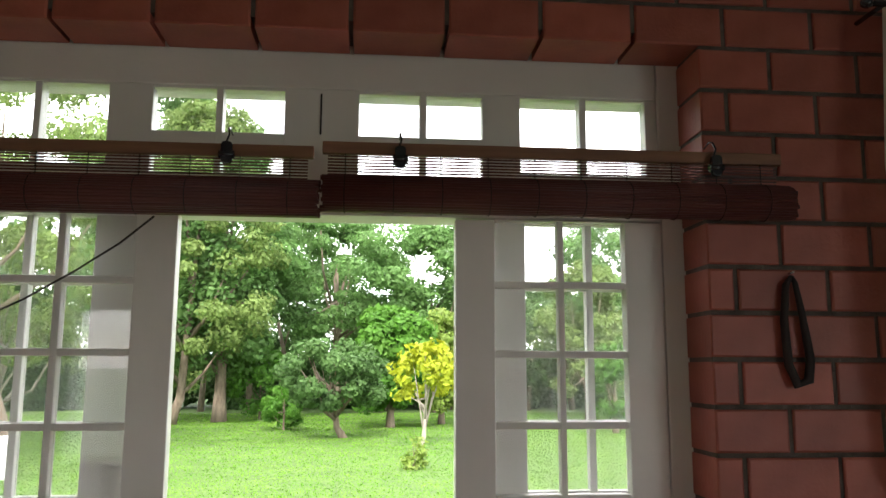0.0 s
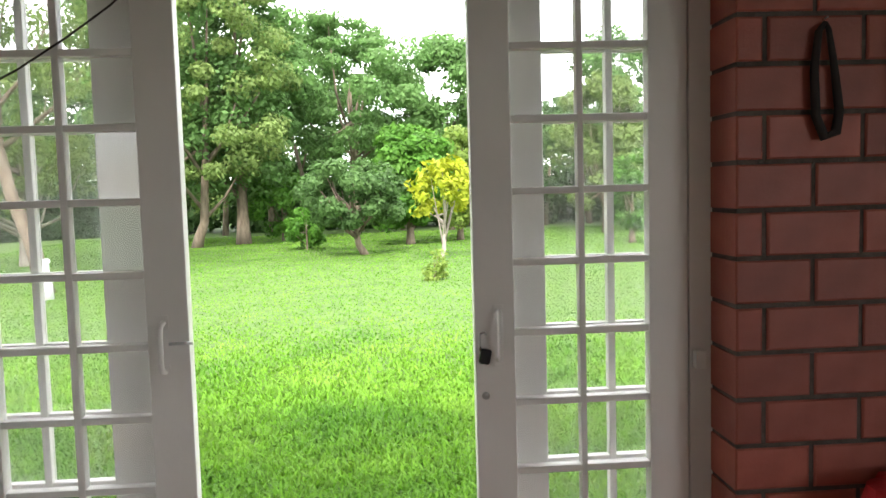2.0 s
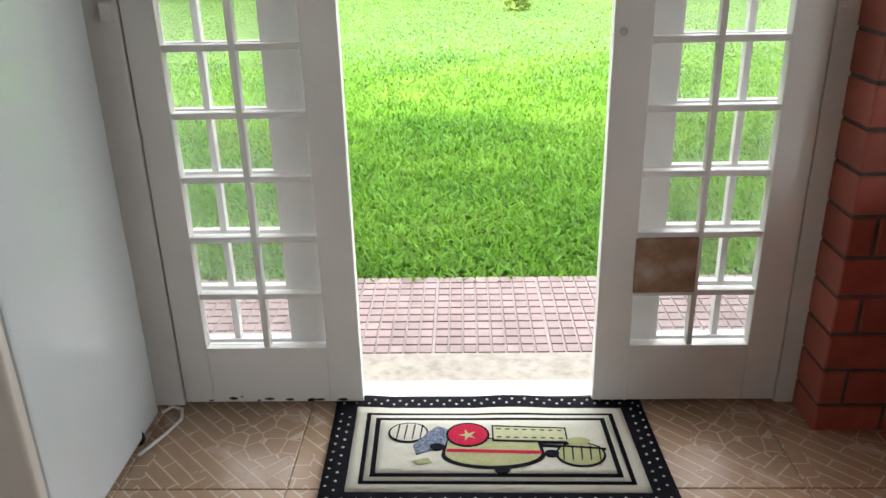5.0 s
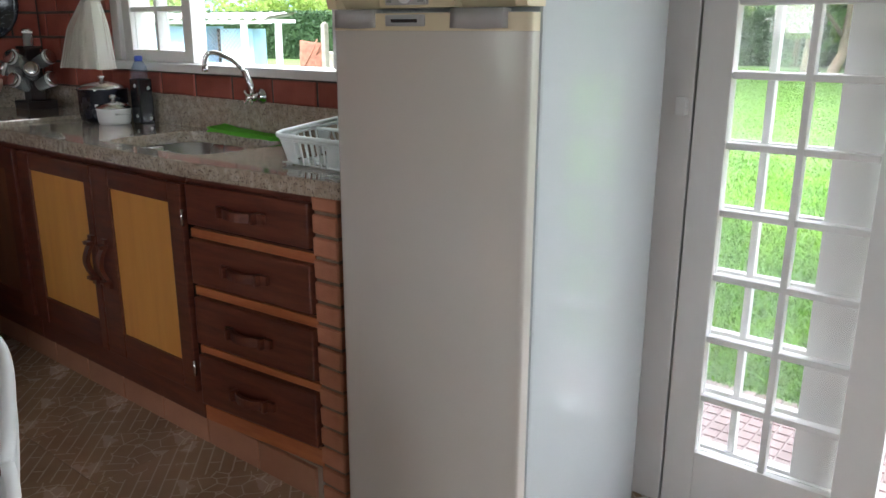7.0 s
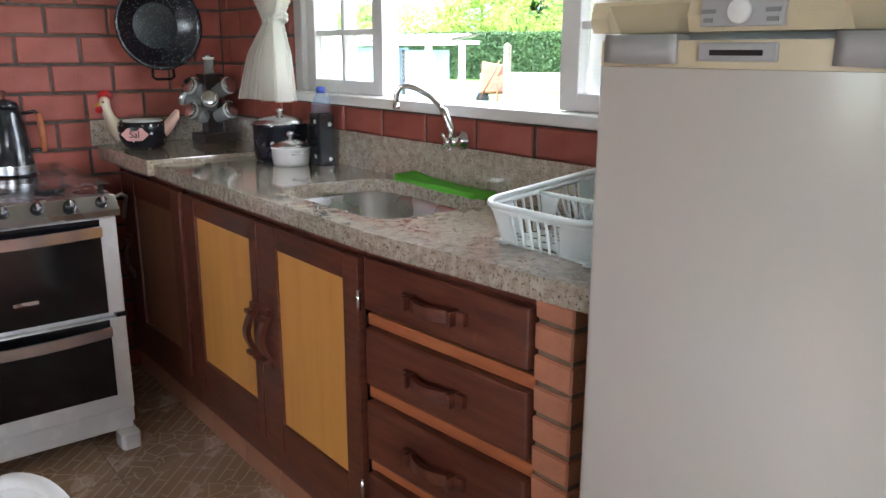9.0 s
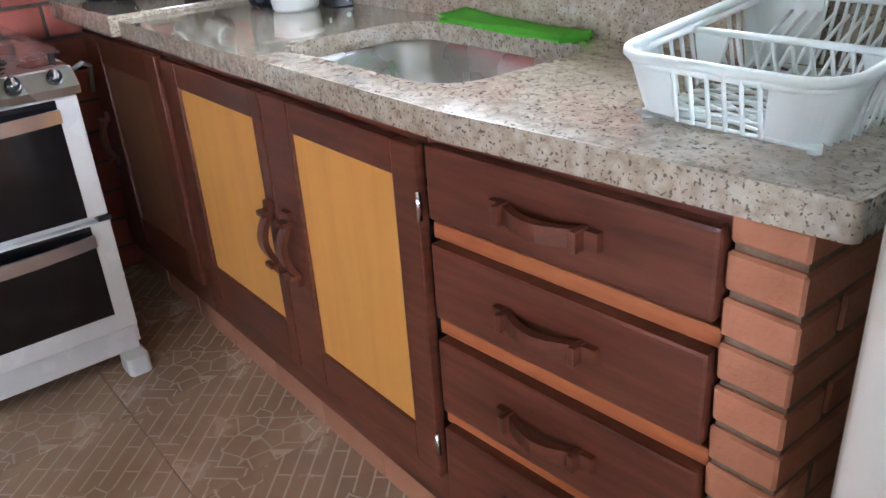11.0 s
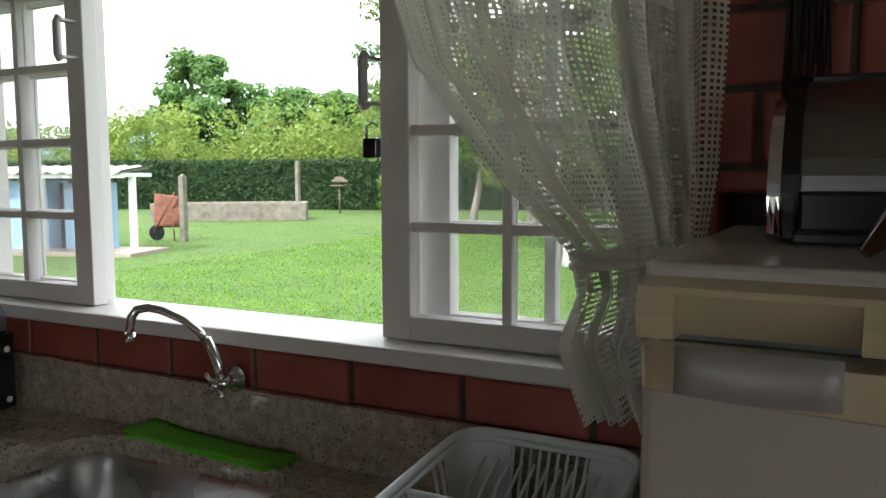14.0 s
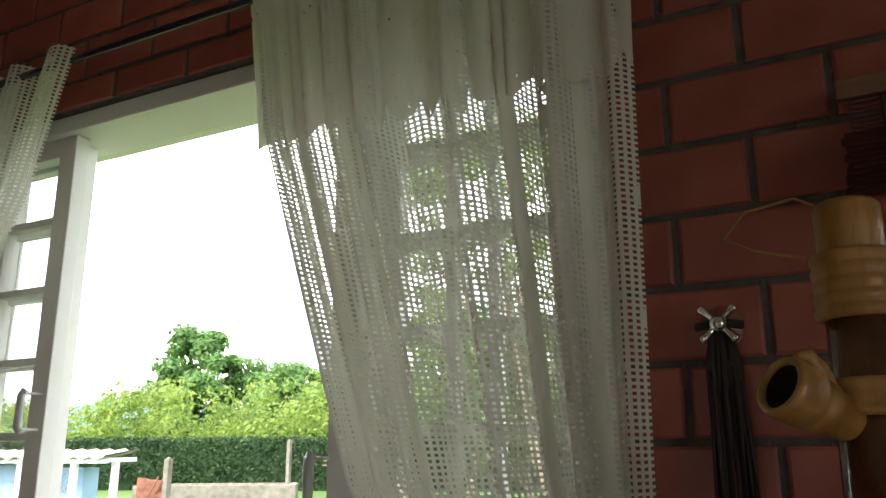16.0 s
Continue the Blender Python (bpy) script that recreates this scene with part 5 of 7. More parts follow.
for i in range(10):
    x = -0.09 + 0.18 * i / 9
    part("plate_rib", tube(B(), [(x, 0.02, 0.02), (x, 0.05, 0.035), (x, 0.085, 0.065), (x, 0.14, 0.09)], 0.0028, 6), M_RACK, rack)

cloth = thing("dish_cloth", (-2.35, 2.37, 0.92), "folded bright green dish cloth lying behind the sink", "cloth")
bm = B()
for layer, (z, sh) in enumerate(((0.003, 0.0), (0.008, 0.006), (0.013, -0.004))):
    top, bot = [], []
    for j in range(7):
        for i in range(25):
            u, v = i / 24, j / 6
            x = -0.185 + 0.37 * u + 0.02 * (v - 0.5)
            y = -0.045 + 0.062 * v + sh + 0.006 * math.sin(u * 5 + layer) - 0.012 * u
            h = z + 0.004 * max(0, math.sin(u * 9 + v * 2 + layer)) + 0.012 * v * max(0, 1 - u * 2.6)
            top.append(bm.verts.new((x, y, h + 0.003)))
            bot.append(bm.verts.new((x, y, max(0.0005, h - 0.003))))
    for j in range(6):
        for i in range(24):
            a = j * 25 + i
            bm.faces.new((top[a], top[a + 1], top[a + 26], top[a + 25])).smooth = True
            bm.faces.new((bot[a], bot[a + 25], bot[a + 26], bot[a + 1])).smooth = True
    ring = list(range(25)) + [25 * j + 24 for j in range(1, 7)] + [150 + i for i in range(23, -1, -1)] + [25 * j for j in range(5, 0, -1)]
    for a, b in zip(ring, ring[1:] + ring[:1]):
        bm.faces.new((top[a], bot[a], bot[b], top[b]))
part("folds", bm, M_GREEN, cloth)


M_NAVYDOT = dotted_mat("navy_dotted_enamel", (0.012, 0.013, 0.02), (0.75, 0.75, 0.75), 0.065, 0.008, 0.25)
M_SPECK = dotted_mat("speckled_enamel", (0.01, 0.012, 0.018), (0.5, 0.55, 0.55), 0.0075, 0.0012, 0.2, 1.0)
M_BLUEDOT = dotted_mat("black_dotted_ceramic", (0.012, 0.012, 0.016), (0.75, 0.74, 0.7), 0.022, 0.0035, 0.2)


def pot(loc, r, h, material, label, group, lid_mat):
    p = thing("cooking_pot", loc, label, "pot", group)
    part("bowl", lathe(B(), [(r * 0.86, 0), (r * 0.95, 0.006), (r, 0.03), (r * 1.01, h - 0.006), (r * 1.06, h), (r * 1.02, h + 0.002)], 36), material, p)
    lid = part("lid", lathe(B(), [(r * 1.04, h + 0.002), (r * 1.03, h + 0.008), (r * 0.7, h + 0.02), (r * 0.28, h + 0.029), (0, h + 0.03)], 36), lid_mat, p, "domed aluminium lid")
    part("knob", lathe(B(), [(0.008, h + 0.028), (0.006, h + 0.036), (0.014, h + 0.042), (0.013, h + 0.05), (0, h + 0.053)], 18), M_ALU, lid)
    for s in (-1, 1):
        part("ear", tube(B(), [(s * r * 0.98, -0.028, h * 0.72), (s * (r + 0.02), -0.018, h * 0.75), (s * (r + 0.024), 0, h * 0.76), (s * (r + 0.02), 0.018, h * 0.75), (s * r * 0.98, 0.028, h * 0.72)], 0.0045, 8), material, p)
    return p


pot((-3.165, 2.285, 0.92), 0.092, 0.125, M_NAVYDOT, "dark enamel pot with white dots and an aluminium lid", "pots on the counter", M_ALU)
pot((-3.04, 2.255, 0.92), 0.062, 0.058, M_PLASTIC, "small white pot with an aluminium lid", "pots on the counter", M_ALU)
caddy = thing("bottle_caddy", (-2.975, 2.34, 0.92), "dark square caddy with white dots holding a bottle", "caddy")
part("sleeve", outline(B(), round_rect(-0.031, 0.031, -0.031, 0.031, 0.008, 3), 0, 0.17, bevel=0.003), M_BLACK, caddy)
for z in (0.03, 0.145):
    for m in (pose(0.008, -0.0305, z, 90), pose(0.0305, 0.012, z - 0.01, 90, 0, 90)):
        part("dot", lathe(B(), [(0.0075, 0), (0.007, 0.0012), (0, 0.0013)], 16, m=m), M_PLASTIC, caddy, "white painted dot")
bottle = thing("plastic_bottle", (-2.975, 2.34, 1.09), "clear plastic bottle with a blue cap standing in the caddy", "bottle")
part("body", lathe(B(), [(0.029, 0), (0.03, 0.03), (0.027, 0.045), (0.018, 0.062), (0.013, 0.068)], 24), glass_mat("bottle_plastic", (0.72, 0.8, 0.92), haze=0.12), bottle)
part("cap", lathe(B(), [(0.015, 0.066), (0.015, 0.084), (0.012, 0.087), (0, 0.087)], 20), plain("blue_plastic", (0.03, 0.06, 0.3), 0.35), bottle, "dark blue screw cap")

hen = thing("salt_pot", (-3.70, 1.99, 0.934), "hen-shaped dotted black ceramic salt pot with a lid", "salt pot")
part("bowl", lathe(B(), [(0.04, 0), (0.052, 0.006), (0.064, 0.03), (0.068, 0.056), (0.066, 0.07), (0.06, 0.074)], 32), M_BLUEDOT, hen)
part("salt", lathe(B(), [(0.056, 0.072), (0.05, 0.078), (0.0, 0.079)], 28), M_PLASTIC, hen, "white salt under the lid")
part("lid", lathe(B(), [(0.058, 0.075), (0.057, 0.084), (0.03, 0.091), (0, 0.092)], 32), M_LID, hen, "clear lid")
M_CREAMC = plain("cream_ceramic", (0.62, 0.53, 0.38), 0.3)
hen.scale = (1.35, 1.35, 1.35)
nk = part("neck", tube(B(), [(-0.03, -0.04, 0.03), (-0.046, -0.06, 0.055), (-0.055, -0.072, 0.085), (-0.059, -0.078, 0.108), (-0.06, -0.08, 0.122), (-0.058, -0.078, 0.136), (-0.056, -0.076, 0.142)], [0.026, 0.021, 0.0145, 0.0135, 0.0155, 0.0125, 0.003], 18), M_CREAMC, hen, "cream neck and head")
M_REDC = plain("red_ceramic", (0.5, 0.012, 0.015), 0.3)
part("comb", tube(B(), [(-0.066, -0.092, 0.136), (-0.062, -0.085, 0.148), (-0.057, -0.077, 0.15), (-0.05, -0.068, 0.146), (-0.047, -0.064, 0.134)], [0.004, 0.0085, 0.009, 0.008, 0.004], 12), M_REDC, nk, "red comb")
for s_ in (-1, 1):
    part("wattle", tube(B(), [(-0.058 + 0.006 * s_, -0.094, 0.114), (-0.057 + 0.008 * s_, -0.097, 0.104), (-0.056 + 0.008 * s_, -0.096, 0.096)], [0.004, 0.008, 0.005], 10), M_REDC, nk, "red wattle")
    part("eye", lathe(B(), [(0.0032, 0), (0.003, 0.002), (0, 0.003)], 12, m=Matrix.Translation((-0.06 + 0.0125 * s_, -0.087, 0.126)) @ pose(0, 0, 0, 0, 80 * s_, 0)), M_BLACK, nk, "black painted eye")
part("beak", tube(B(), [(-0.061, -0.092, 0.121), (-0.063, -0.108, 0.115)], [0.0065, 0.001], 10), plain("yellow_ceramic", (0.65, 0.38, 0.03), 0.3), nk, "yellow beak")
part("tail", tube(B(), [(0.03, 0.04, 0.045), (0.046, 0.06, 0.066), (0.056, 0.073, 0.088), (0.06, 0.078, 0.104)], [0.02, 0.015, 0.012, 0.005], 14), plain("pinkish_glaze", (0.55, 0.36, 0.27), 0.3), hen, "pinkish cream tail")
plaque_pts = [(0.034 * math.cos(radians(a)) * (1 + 0.08 * math.cos(radians(6 * a))), 0.018 * math.sin(radians(a)) * (1 + 0.08 * math.cos(radians(6 * a)))) for a in range(0, 360, 10)]
part("plaque", outline(B(), plaque_pts, 0.0, 0.006, pose(0, 0, 0, 0, 0, 52) @ pose(0, -0.063, 0.042, 80), 0.001), plain("pink_label", (0.62, 0.33, 0.3), 0.5), hen, "scalloped pink label panel")
txt = bpy.data.curves.new("salt_word", "FONT")
txt.body, txt.size, txt.extrude, txt.align_x = "Sal", 0.026, 0.0006, "CENTER"
txt.materials.append(M_CORD)
salt_word = new("word", txt)
salt_word.parent = hen
salt_word.matrix_basis = pose(0, 0, 0, 0, 0, 52) @ pose(0, -0.063, 0.042, 80) @ pose(0, -0.009, 0.0062)

M_DARKWOOD = ramp_mat("black_stained_wood", [(0.012, 0.007, 0.006), (0.03, 0.018, 0.014)], 12, 0.4, 0.05, stretch=(1, 1, 5))
spice = thing("spice_rack", (-3.75, 2.285, 0.934), "black stained wooden revolving rack with small glass spice jars", "spice rack")
part("base", box(B(), -0.065, 0.065, -0.065, 0.065, 0, 0.035, 0.004), M_DARKWOOD, spice)
part("column", box(B(), -0.032, 0.032, -0.032, 0.032, 0.035, 0.265, 0.003), M_DARKWOOD, spice)
part("finial", box(B(), -0.04, 0.04, -0.04, 0.04, 0.255, 0.268, 0.003), M_DARKWOOD, spice)


M_JAR = glass_mat("jar_glass", (0.8, 0.8, 0.78), haze=0.3)


def jar(m):
    j = new("jar")
    j.parent = spice
    tagged(j, "small glass jar lying slanted")
    j.matrix_basis = m
    part("glass", lathe(B(), [(0.018, 0), (0.021, 0.004), (0.021, 0.05), (0.017, 0.056)], 18), M_JAR, j)
    part("lid", lathe(B(), [(0.0205, 0.056), (0.0205, 0.07), (0.018, 0.072), (0, 0.072)], 18), M_ALU, j, "silver lid")
    part("rim", lathe(B(), [(0.0212, 0.054), (0.0222, 0.056), (0.0222, 0.061), (0.0208, 0.063)], 18, cap=False), M_PLASTIC, j, "white lid rim")


for z in (0.10, 0.195):
    for ang in (20, 110, 200, 290):
        for dd in (-0.0,):
            jar(pose(0, 0, z, 0, 0, ang) @ pose(0.034, 0, 0, 0, 68, 0) @ Matrix.Diagonal((1.45, 1.45, 1.25, 1)))
for ang in (245, 335, 155):
    jar(pose(0, 0, 0.148, 0, 0, ang) @ pose(0.036, 0, 0, 0, 68, 0) @ Matrix.Diagonal((1.45, 1.45, 1.25, 1)))
jar(pose(0, 0, 0.268))
wok = thing("enamel_pan", (-3.885, 2.13, 1.385), "large black speckled enamel pan hanging on the brick wall", "pan")
R90 = pose(0, 0, 0, 0, 90, 0)
part("bowl", lathe(B(), [(0.085, 0.012), (0.09, 0.01), (0.15, 0.055), (0.166, 0.062), (0.17, 0.066), (0.166, 0.07), (0.15, 0.062), (0.092, 0.018), (0.0, 0.017)], 48, m=R90 @ Matrix.Translation((0, 0, -0.008)), cap=False), M_SPECK, wok, "speckled black enamel bowl")
# flat base in a lighter grey than the bowl round it
part("base_disc", lathe(B(), [(0.088, 0.0), (0.086, 0.0018), (0.0, 0.002)], 40, m=R90 @ Matrix.Translation((0, 0, 0.0092)), cap=False), dotted_mat("grey_speckled_enamel", (0.05, 0.06, 0.065), (0.5, 0.55, 0.55), 0.0075, 0.0014, 0.35, 1.0), wok, "lighter grey speckled base")
for s in (-1, 1):
    part("handle", tube(B(), [(0.055, -0.04, s * 0.164), (0.056, -0.042, s * 0.195), (0.056, -0.03, s * 0.204), (0.056, 0.03, s * 0.204), (0.056, 0.042, s * 0.195), (0.055, 0.04, s * 0.164)], 0.0055, 8), M_BLACK, wok)
part("nail", tube(B(), [(-0.02, 0, 0.2), (0.062, 0, 0.2)], 0.003, 6), M_STEEL, wok)

# ---- stove ----
stove = thing("gas_stove", (-3.55, 1.44, 0.0), "white double-oven gas stove with black glass doors", "stove")
S0 = (-3.55, 1.44, 0.0)
part("body", local(box(B(), -3.88, -3.235, 1.175, 1.725, 0.07, 0.80, 0.006), S0), M_STOVE, stove)
part("cooktop", local(box(B(), -3.885, -3.225, 1.17, 1.73, 0.80, 0.852, 0.01), S0), M_STEEL, stove, "steel hob")
part("control_panel", local(outline(B(), [(-3.24, 0.79), (-3.19, 0.79), (-3.185, 0.81), (-3.225, 0.848), (-3.24, 0.848)], 1.172, 1.728, Matrix(((1, 0, 0, 0), (0, 0, 1, 0), (0, 1, 0, 0), (0, 0, 0, 1)))), S0), M_STEEL, stove, "sloping steel control panel")
for i in range(6):
    y = 1.22 + 0.092 * i
    k = part("knob", local(lathe(B(), [(0.019, 0), (0.018, 0.01), (0.014, 0.02), (0, 0.021)], 20, m=Matrix.Translation((-3.203, y, 0.831)) @ pose(0, 0, 0, 0, 47, 0)), S0), M_BLACK, stove, "black control knob")
    part("grip", local(box(B(), -3.195, -3.177, y - 0.004, y + 0.004, 0.835, 0.855, 0.002), S0), M_STEEL, k)
for name, z0, z1 in (("upper_oven_door", 0.47, 0.785), ("lower_oven_door", 0.135, 0.455)):
    d = part(name, local(box(B(), -3.235, -3.205, 1.18, 1.72, z0, z1, 0.006), S0), M_STOVE, stove)
    part("glass", local(box(B(), -3.2065, -3.2015, 1.185, 1.668, z0 + 0.006 if z0 > 0.4 else z0 + 0.055, z1 - 0.004, 0.002), S0), M_BGLASS, d, "black glass front")
    zh = z1 - 0.04
    n = 14
    outer = [(-3.182 + 0.026 * math.sin(math.pi * i / n), 1.186 + 0.482 * i / n) for i in range(n + 1)]
    bm = outline(B(), outer + [(x - 0.012, y) for x, y in outer[::-1]], zh - 0.016, zh + 0.018, bevel=0.003)
    for y in (1.19, 1.654):
        box(bm, -3.203, -3.184, y, y + 0.012, zh - 0.012, zh + 0.014)
    part("handle", local(bm, S0), M_ALU, d, "silver bow handle")
part("badge", local(box(B(), -3.2018, -3.1995, 1.40, 1.47, 0.545, 0.556, 0.0005), S0), M_STEEL, stove, "small silver maker's mark")
part("hinge_gap", local(box(B(), -3.2345, -3.2005, 1.69, 1.723, 0.456, 0.469), S0), M_BLACK, stove)
part("kick", local(box(B(), -3.86, -3.225, 1.185, 1.715, 0.055, 0.13, 0.004), S0), M_STOVE, stove)
for x in (-3.83, -3.22):
    for y in (1.205, 1.69):
        part("foot", local(outline(B(), round_rect(x - 0.035, x + 0.05, y - 0.032, y + 0.032, 0.016, 4), 0, 0.055, bevel=0.004), S0), M_STOVE, stove)
for x in (-3.70, -3.40):
    for y in (1.31, 1.58):
        part("burner", local(lathe(B(), [(0.045, 0.852), (0.042, 0.862), (0.03, 0.868), (0, 0.869)], 24, (x, y, 0)), S0), M_BLACK, stove)
part("glass_cover", local(box(B(), -3.87, -3.25, 1.18, 1.72, 0.878, 0.884, 0.002), S0), M_LID, stove, "clear glass cover folded down")
for y in (1.2, 1.7):
    part("cover_support", local(box(B(), -3.87, -3.84, y - 0.01, y + 0.01, 0.85, 0.879), S0), M_BLACK, stove)
    part("cover_pad", local(box(B(), -3.28, -3.262, y - 0.006, y + 0.006, 0.85, 0.879), S0), M_BLACK, stove)
hose = solid("gas_hose", tube(B(), [(-3.36, 1.728, 0.79), (-3.35, 1.75, 0.812), (-3.37, 1.79, 0.825), (-3.45, 1.83, 0.8), (-3.6, 1.86, 0.7)], 0.006, 8), M_GASKET, "grey rubber gas hose behind the stove", "hose")
kettle = thing("coffee_pot", (-3.62, 1.52, 0.884), "black coffee pot with a steel band and wooden handle", "coffee pot")
part("body", lathe(B(), [(0.068, 0.0), (0.068, 0.03), (0.066, 0.032), (0.06, 0.09), (0.045, 0.17), (0.04, 0.185)], 32), M_BLACK, kettle)
kettle.scale = (1.05, 1.05, 1.2)
part("band", lathe(B(), [(0.069, 0.006), (0.0695, 0.012), (0.0695, 0.026), (0.069, 0.03)], 32, cap=False), M_STEEL, kettle, "steel band")
part("lid", lathe(B(), [(0.042, 0.185), (0.036, 0.2), (0.018, 0.208), (0.0, 0.21)], 28), M_BLACK, kettle)
part("knob", lathe(B(), [(0.006, 0.208), (0.005, 0.214), (0.012, 0.221), (0.008, 0.232), (0, 0.234)], 14), M_WOOD, kettle)
part("upper_bracket", tube(B(), [(0.03, 0.04, 0.17), (0.05, 0.075, 0.175), (0.056, 0.085, 0.165)], 0.005, 8), M_BLACK, kettle)
part("lower_bracket", tube(B(), [(0.045, 0.05, 0.07), (0.06, 0.085, 0.072)], 0.005, 8), M_BLACK, kettle)
part("grip", tube(B(), [(0.056, 0.083, 0.17), (0.06, 0.088, 0.12), (0.06, 0.088, 0.065)], [0.008, 0.011, 0.008], 12), M_RAIL, kettle, "turned wooden grip")

# ---- chair in the room ----
chair = thing("plastic_chair", (-1.635, 0.9, 0.0), "white moulded plastic chair with a rounded back", "chair")
bm = B()
n, mz = 28, 16


def back_point(u, v, off):
    a = (u - 0.5) * 2
    h = 0.42 + 0.45 * v
    half = 0.34 * (1 - 0.02 * v)
    top = 0.735 - 0.12 * abs(a) ** 3
    z = 0.42 + (top - 0.42) * v
    y = 0.225 + 0.05 * v - 0.10 * abs(a) ** 2.0 + off
    return (a * half * (1 - 0.12 * v ** 8), y, z)


grids = []
for off in (0.0, 0.016):
    grids.append([[bm.verts.new(back_point(i / n, j / mz, off)) for i in range(n + 1)] for j in range(mz + 1)])


def hole(i, j):
    return 3 <= j <= 7 and (8 <= i <= 11 or 16 <= i <= 19)


for g, rev in zip(grids, (False, True)):
    for j in range(mz):
        for i in range(n):
            if hole(i, j):
                continue
            q = (g[j][i], g[j][i + 1], g[j + 1][i + 1], g[j + 1][i])
            bm.faces.new(q[::-1] if rev else q).smooth = True
g0, g1 = grids
for i in range(n):
    bm.faces.new((g0[mz][i], g0[mz][i + 1], g1[mz][i + 1], g1[mz][i]))
    bm.faces.new((g0[0][i + 1], g0[0][i], g1[0][i], g1[0][i + 1]))
for j in range(mz):
    bm.faces.new((g0[j][0], g0[j + 1][0], g1[j + 1][0], g1[j][0]))
    bm.faces.new((g0[j + 1][n], g0[j][n], g1[j][n], g1[j + 1][n]))
part("backrest", bm, M_PLASTIC, chair)
part("back_rim", tube(B(), [back_point(i / 28, 1.0, 0.008) for i in range(29)], 0.011, 10), M_PLASTIC, chair)
for u in (0.0, 1.0):
    part("back_rim", tube(B(), [back_point(u, j / 10, 0.008) for j in range(11)], 0.011, 10), M_PLASTIC, chair)
part("seat", outline(B(), round_rect(-0.29, 0.29, -0.23, 0.2, 0.06, 6), 0.415, 0.44, bevel=0.008), M_PLASTIC, chair)
for sx in (-1, 1):
    for sy in (-1, 1):
        part("leg", tube(B(), [(sx * 0.22, sy * 0.17, 0.418), (sx * 0.25, sy * 0.21, 0.0)], [0.026, 0.017], 12), M_PLASTIC, chair)

# ---- red armchair by the door ----
arm = thing("red_armchair", (1.385, 1.99, 0.0), "small armchair covered with bright red cloth by the wall", "armchair")
part("seat_base", outline(B(), round_rect(-0.26, 0.3, -0.3, 0.3, 0.08, 6), 0.06, 0.42, bevel=0.03), M_RED, arm)
part("backrest", outline(B(), round_rect(-0.28, 0.30, 0.2, 0.37, 0.07, 6), 0.12, 0.87, bevel=0.04), M_RED, arm)
part("armrest", outline(B(), round_rect(-0.36, -0.24, -0.3, 0.2, 0.05, 6), 0.10, 0.70, bevel=0.04), M_RED, arm)
part("armrest", outline(B(), round_rect(0.3, 0.42, -0.3, 0.2, 0.05, 6), 0.10, 0.70, bevel=0.04), M_RED, arm)
for x in (-0.22, 0.26):
    for y in (-0.24, 0.26):
        part("foot", lathe(B(), [(0.018, 0), (0.024, 0.06)], 12, (x, y, 0)), M_WOOD, arm)

# ---- rug ----
rug = thing("door_mat", (0.02, 2.335, 0.0), "woven mat with dotted black border and stitched vegetables", "mat")
M_RUGB = ramp_mat("mat_black_wool", [(0.006, 0.006, 0.01), (0.014, 0.013, 0.02)], 200, 1.0, 0.8, spread=0.15, spec=0.1)
M_RUGC = ramp_mat("mat_cream_wool", [(0.7, 0.66, 0.55), (0.8, 0.76, 0.66)], 220, 1.0, 0.8, spread=0.08, spec=0.1)
M_RUGG = ramp_mat("mat_green_wool", [(0.42, 0.43, 0.2), (0.55, 0.54, 0.3)], 240, 1.0, 0.8, spread=0.15, spec=0.1)
M_RUGR = ramp_mat("mat_red_wool", [(0.5, 0.015, 0.05), (0.62, 0.03, 0.08)], 220, 1.0, 0.8, spec=0.1)
M_RUGU = ramp_mat("mat_blue_wool", [(0.05, 0.06, 0.12), (0.35, 0.4, 0.5)], 160, 1.0, 0.8, spec=0.1)


def wave(x, y):
    """The far edge of the mat lies in small waves."""
    return 0.007 * max(0, math.sin(x * 14 + 0.6)) * max(0, min(1, (y - 0.10) / 0.13)) + 0.004 * max(0, (abs(x) - 0.36) / 0.07) * max(0, -y * 4)


def mat_sheet(x0, x1, y0, y1, z0, z1, nx=36, ny=10, slant=True):
    bm = B()

    def at(x, y, z):
        s = 0.012 * (y / 0.24) if slant else 0
        return (x - s * 0.6, y - 0.004 * (x / 0.43), z + wave(x, y))
    lo = [[bm.verts.new(at(x0 + (x1 - x0) * i / nx, y0 + (y1 - y0) * j / ny, z0)) for i in range(nx + 1)] for j in range(ny + 1)]
    hi = [[bm.verts.new(at(x0 + (x1 - x0) * i / nx, y0 + (y1 - y0) * j / ny, z1)) for i in range(nx + 1)] for j in range(ny + 1)]
    for j in range(ny):
        for i in range(nx):
            bm.faces.new((hi[j][i], hi[j][i + 1], hi[j + 1][i + 1], hi[j + 1][i])).smooth = True
            bm.faces.new((lo[j][i], lo[j + 1][i], lo[j + 1][i + 1], lo[j][i + 1]))
    for i in range(nx):
        bm.faces.new((lo[0][i], lo[0][i + 1], hi[0][i + 1], hi[0][i]))
        bm.faces.new((lo[ny][i + 1], lo[ny][i], hi[ny][i], hi[ny][i + 1]))
    for j in range(ny):
        bm.faces.new((lo[j + 1][0], lo[j][0], hi[j][0], hi[j + 1][0]))
        bm.faces.new((lo[j][nx], lo[j + 1][nx], hi[j + 1][nx], hi[j][nx]))
    return bm


part("ground_weave", mat_sheet(-0.432, 0.432, -0.237, 0.237, 0.0, 0.007), M_RUGB, rug, "black wool ground")
z = 0.007
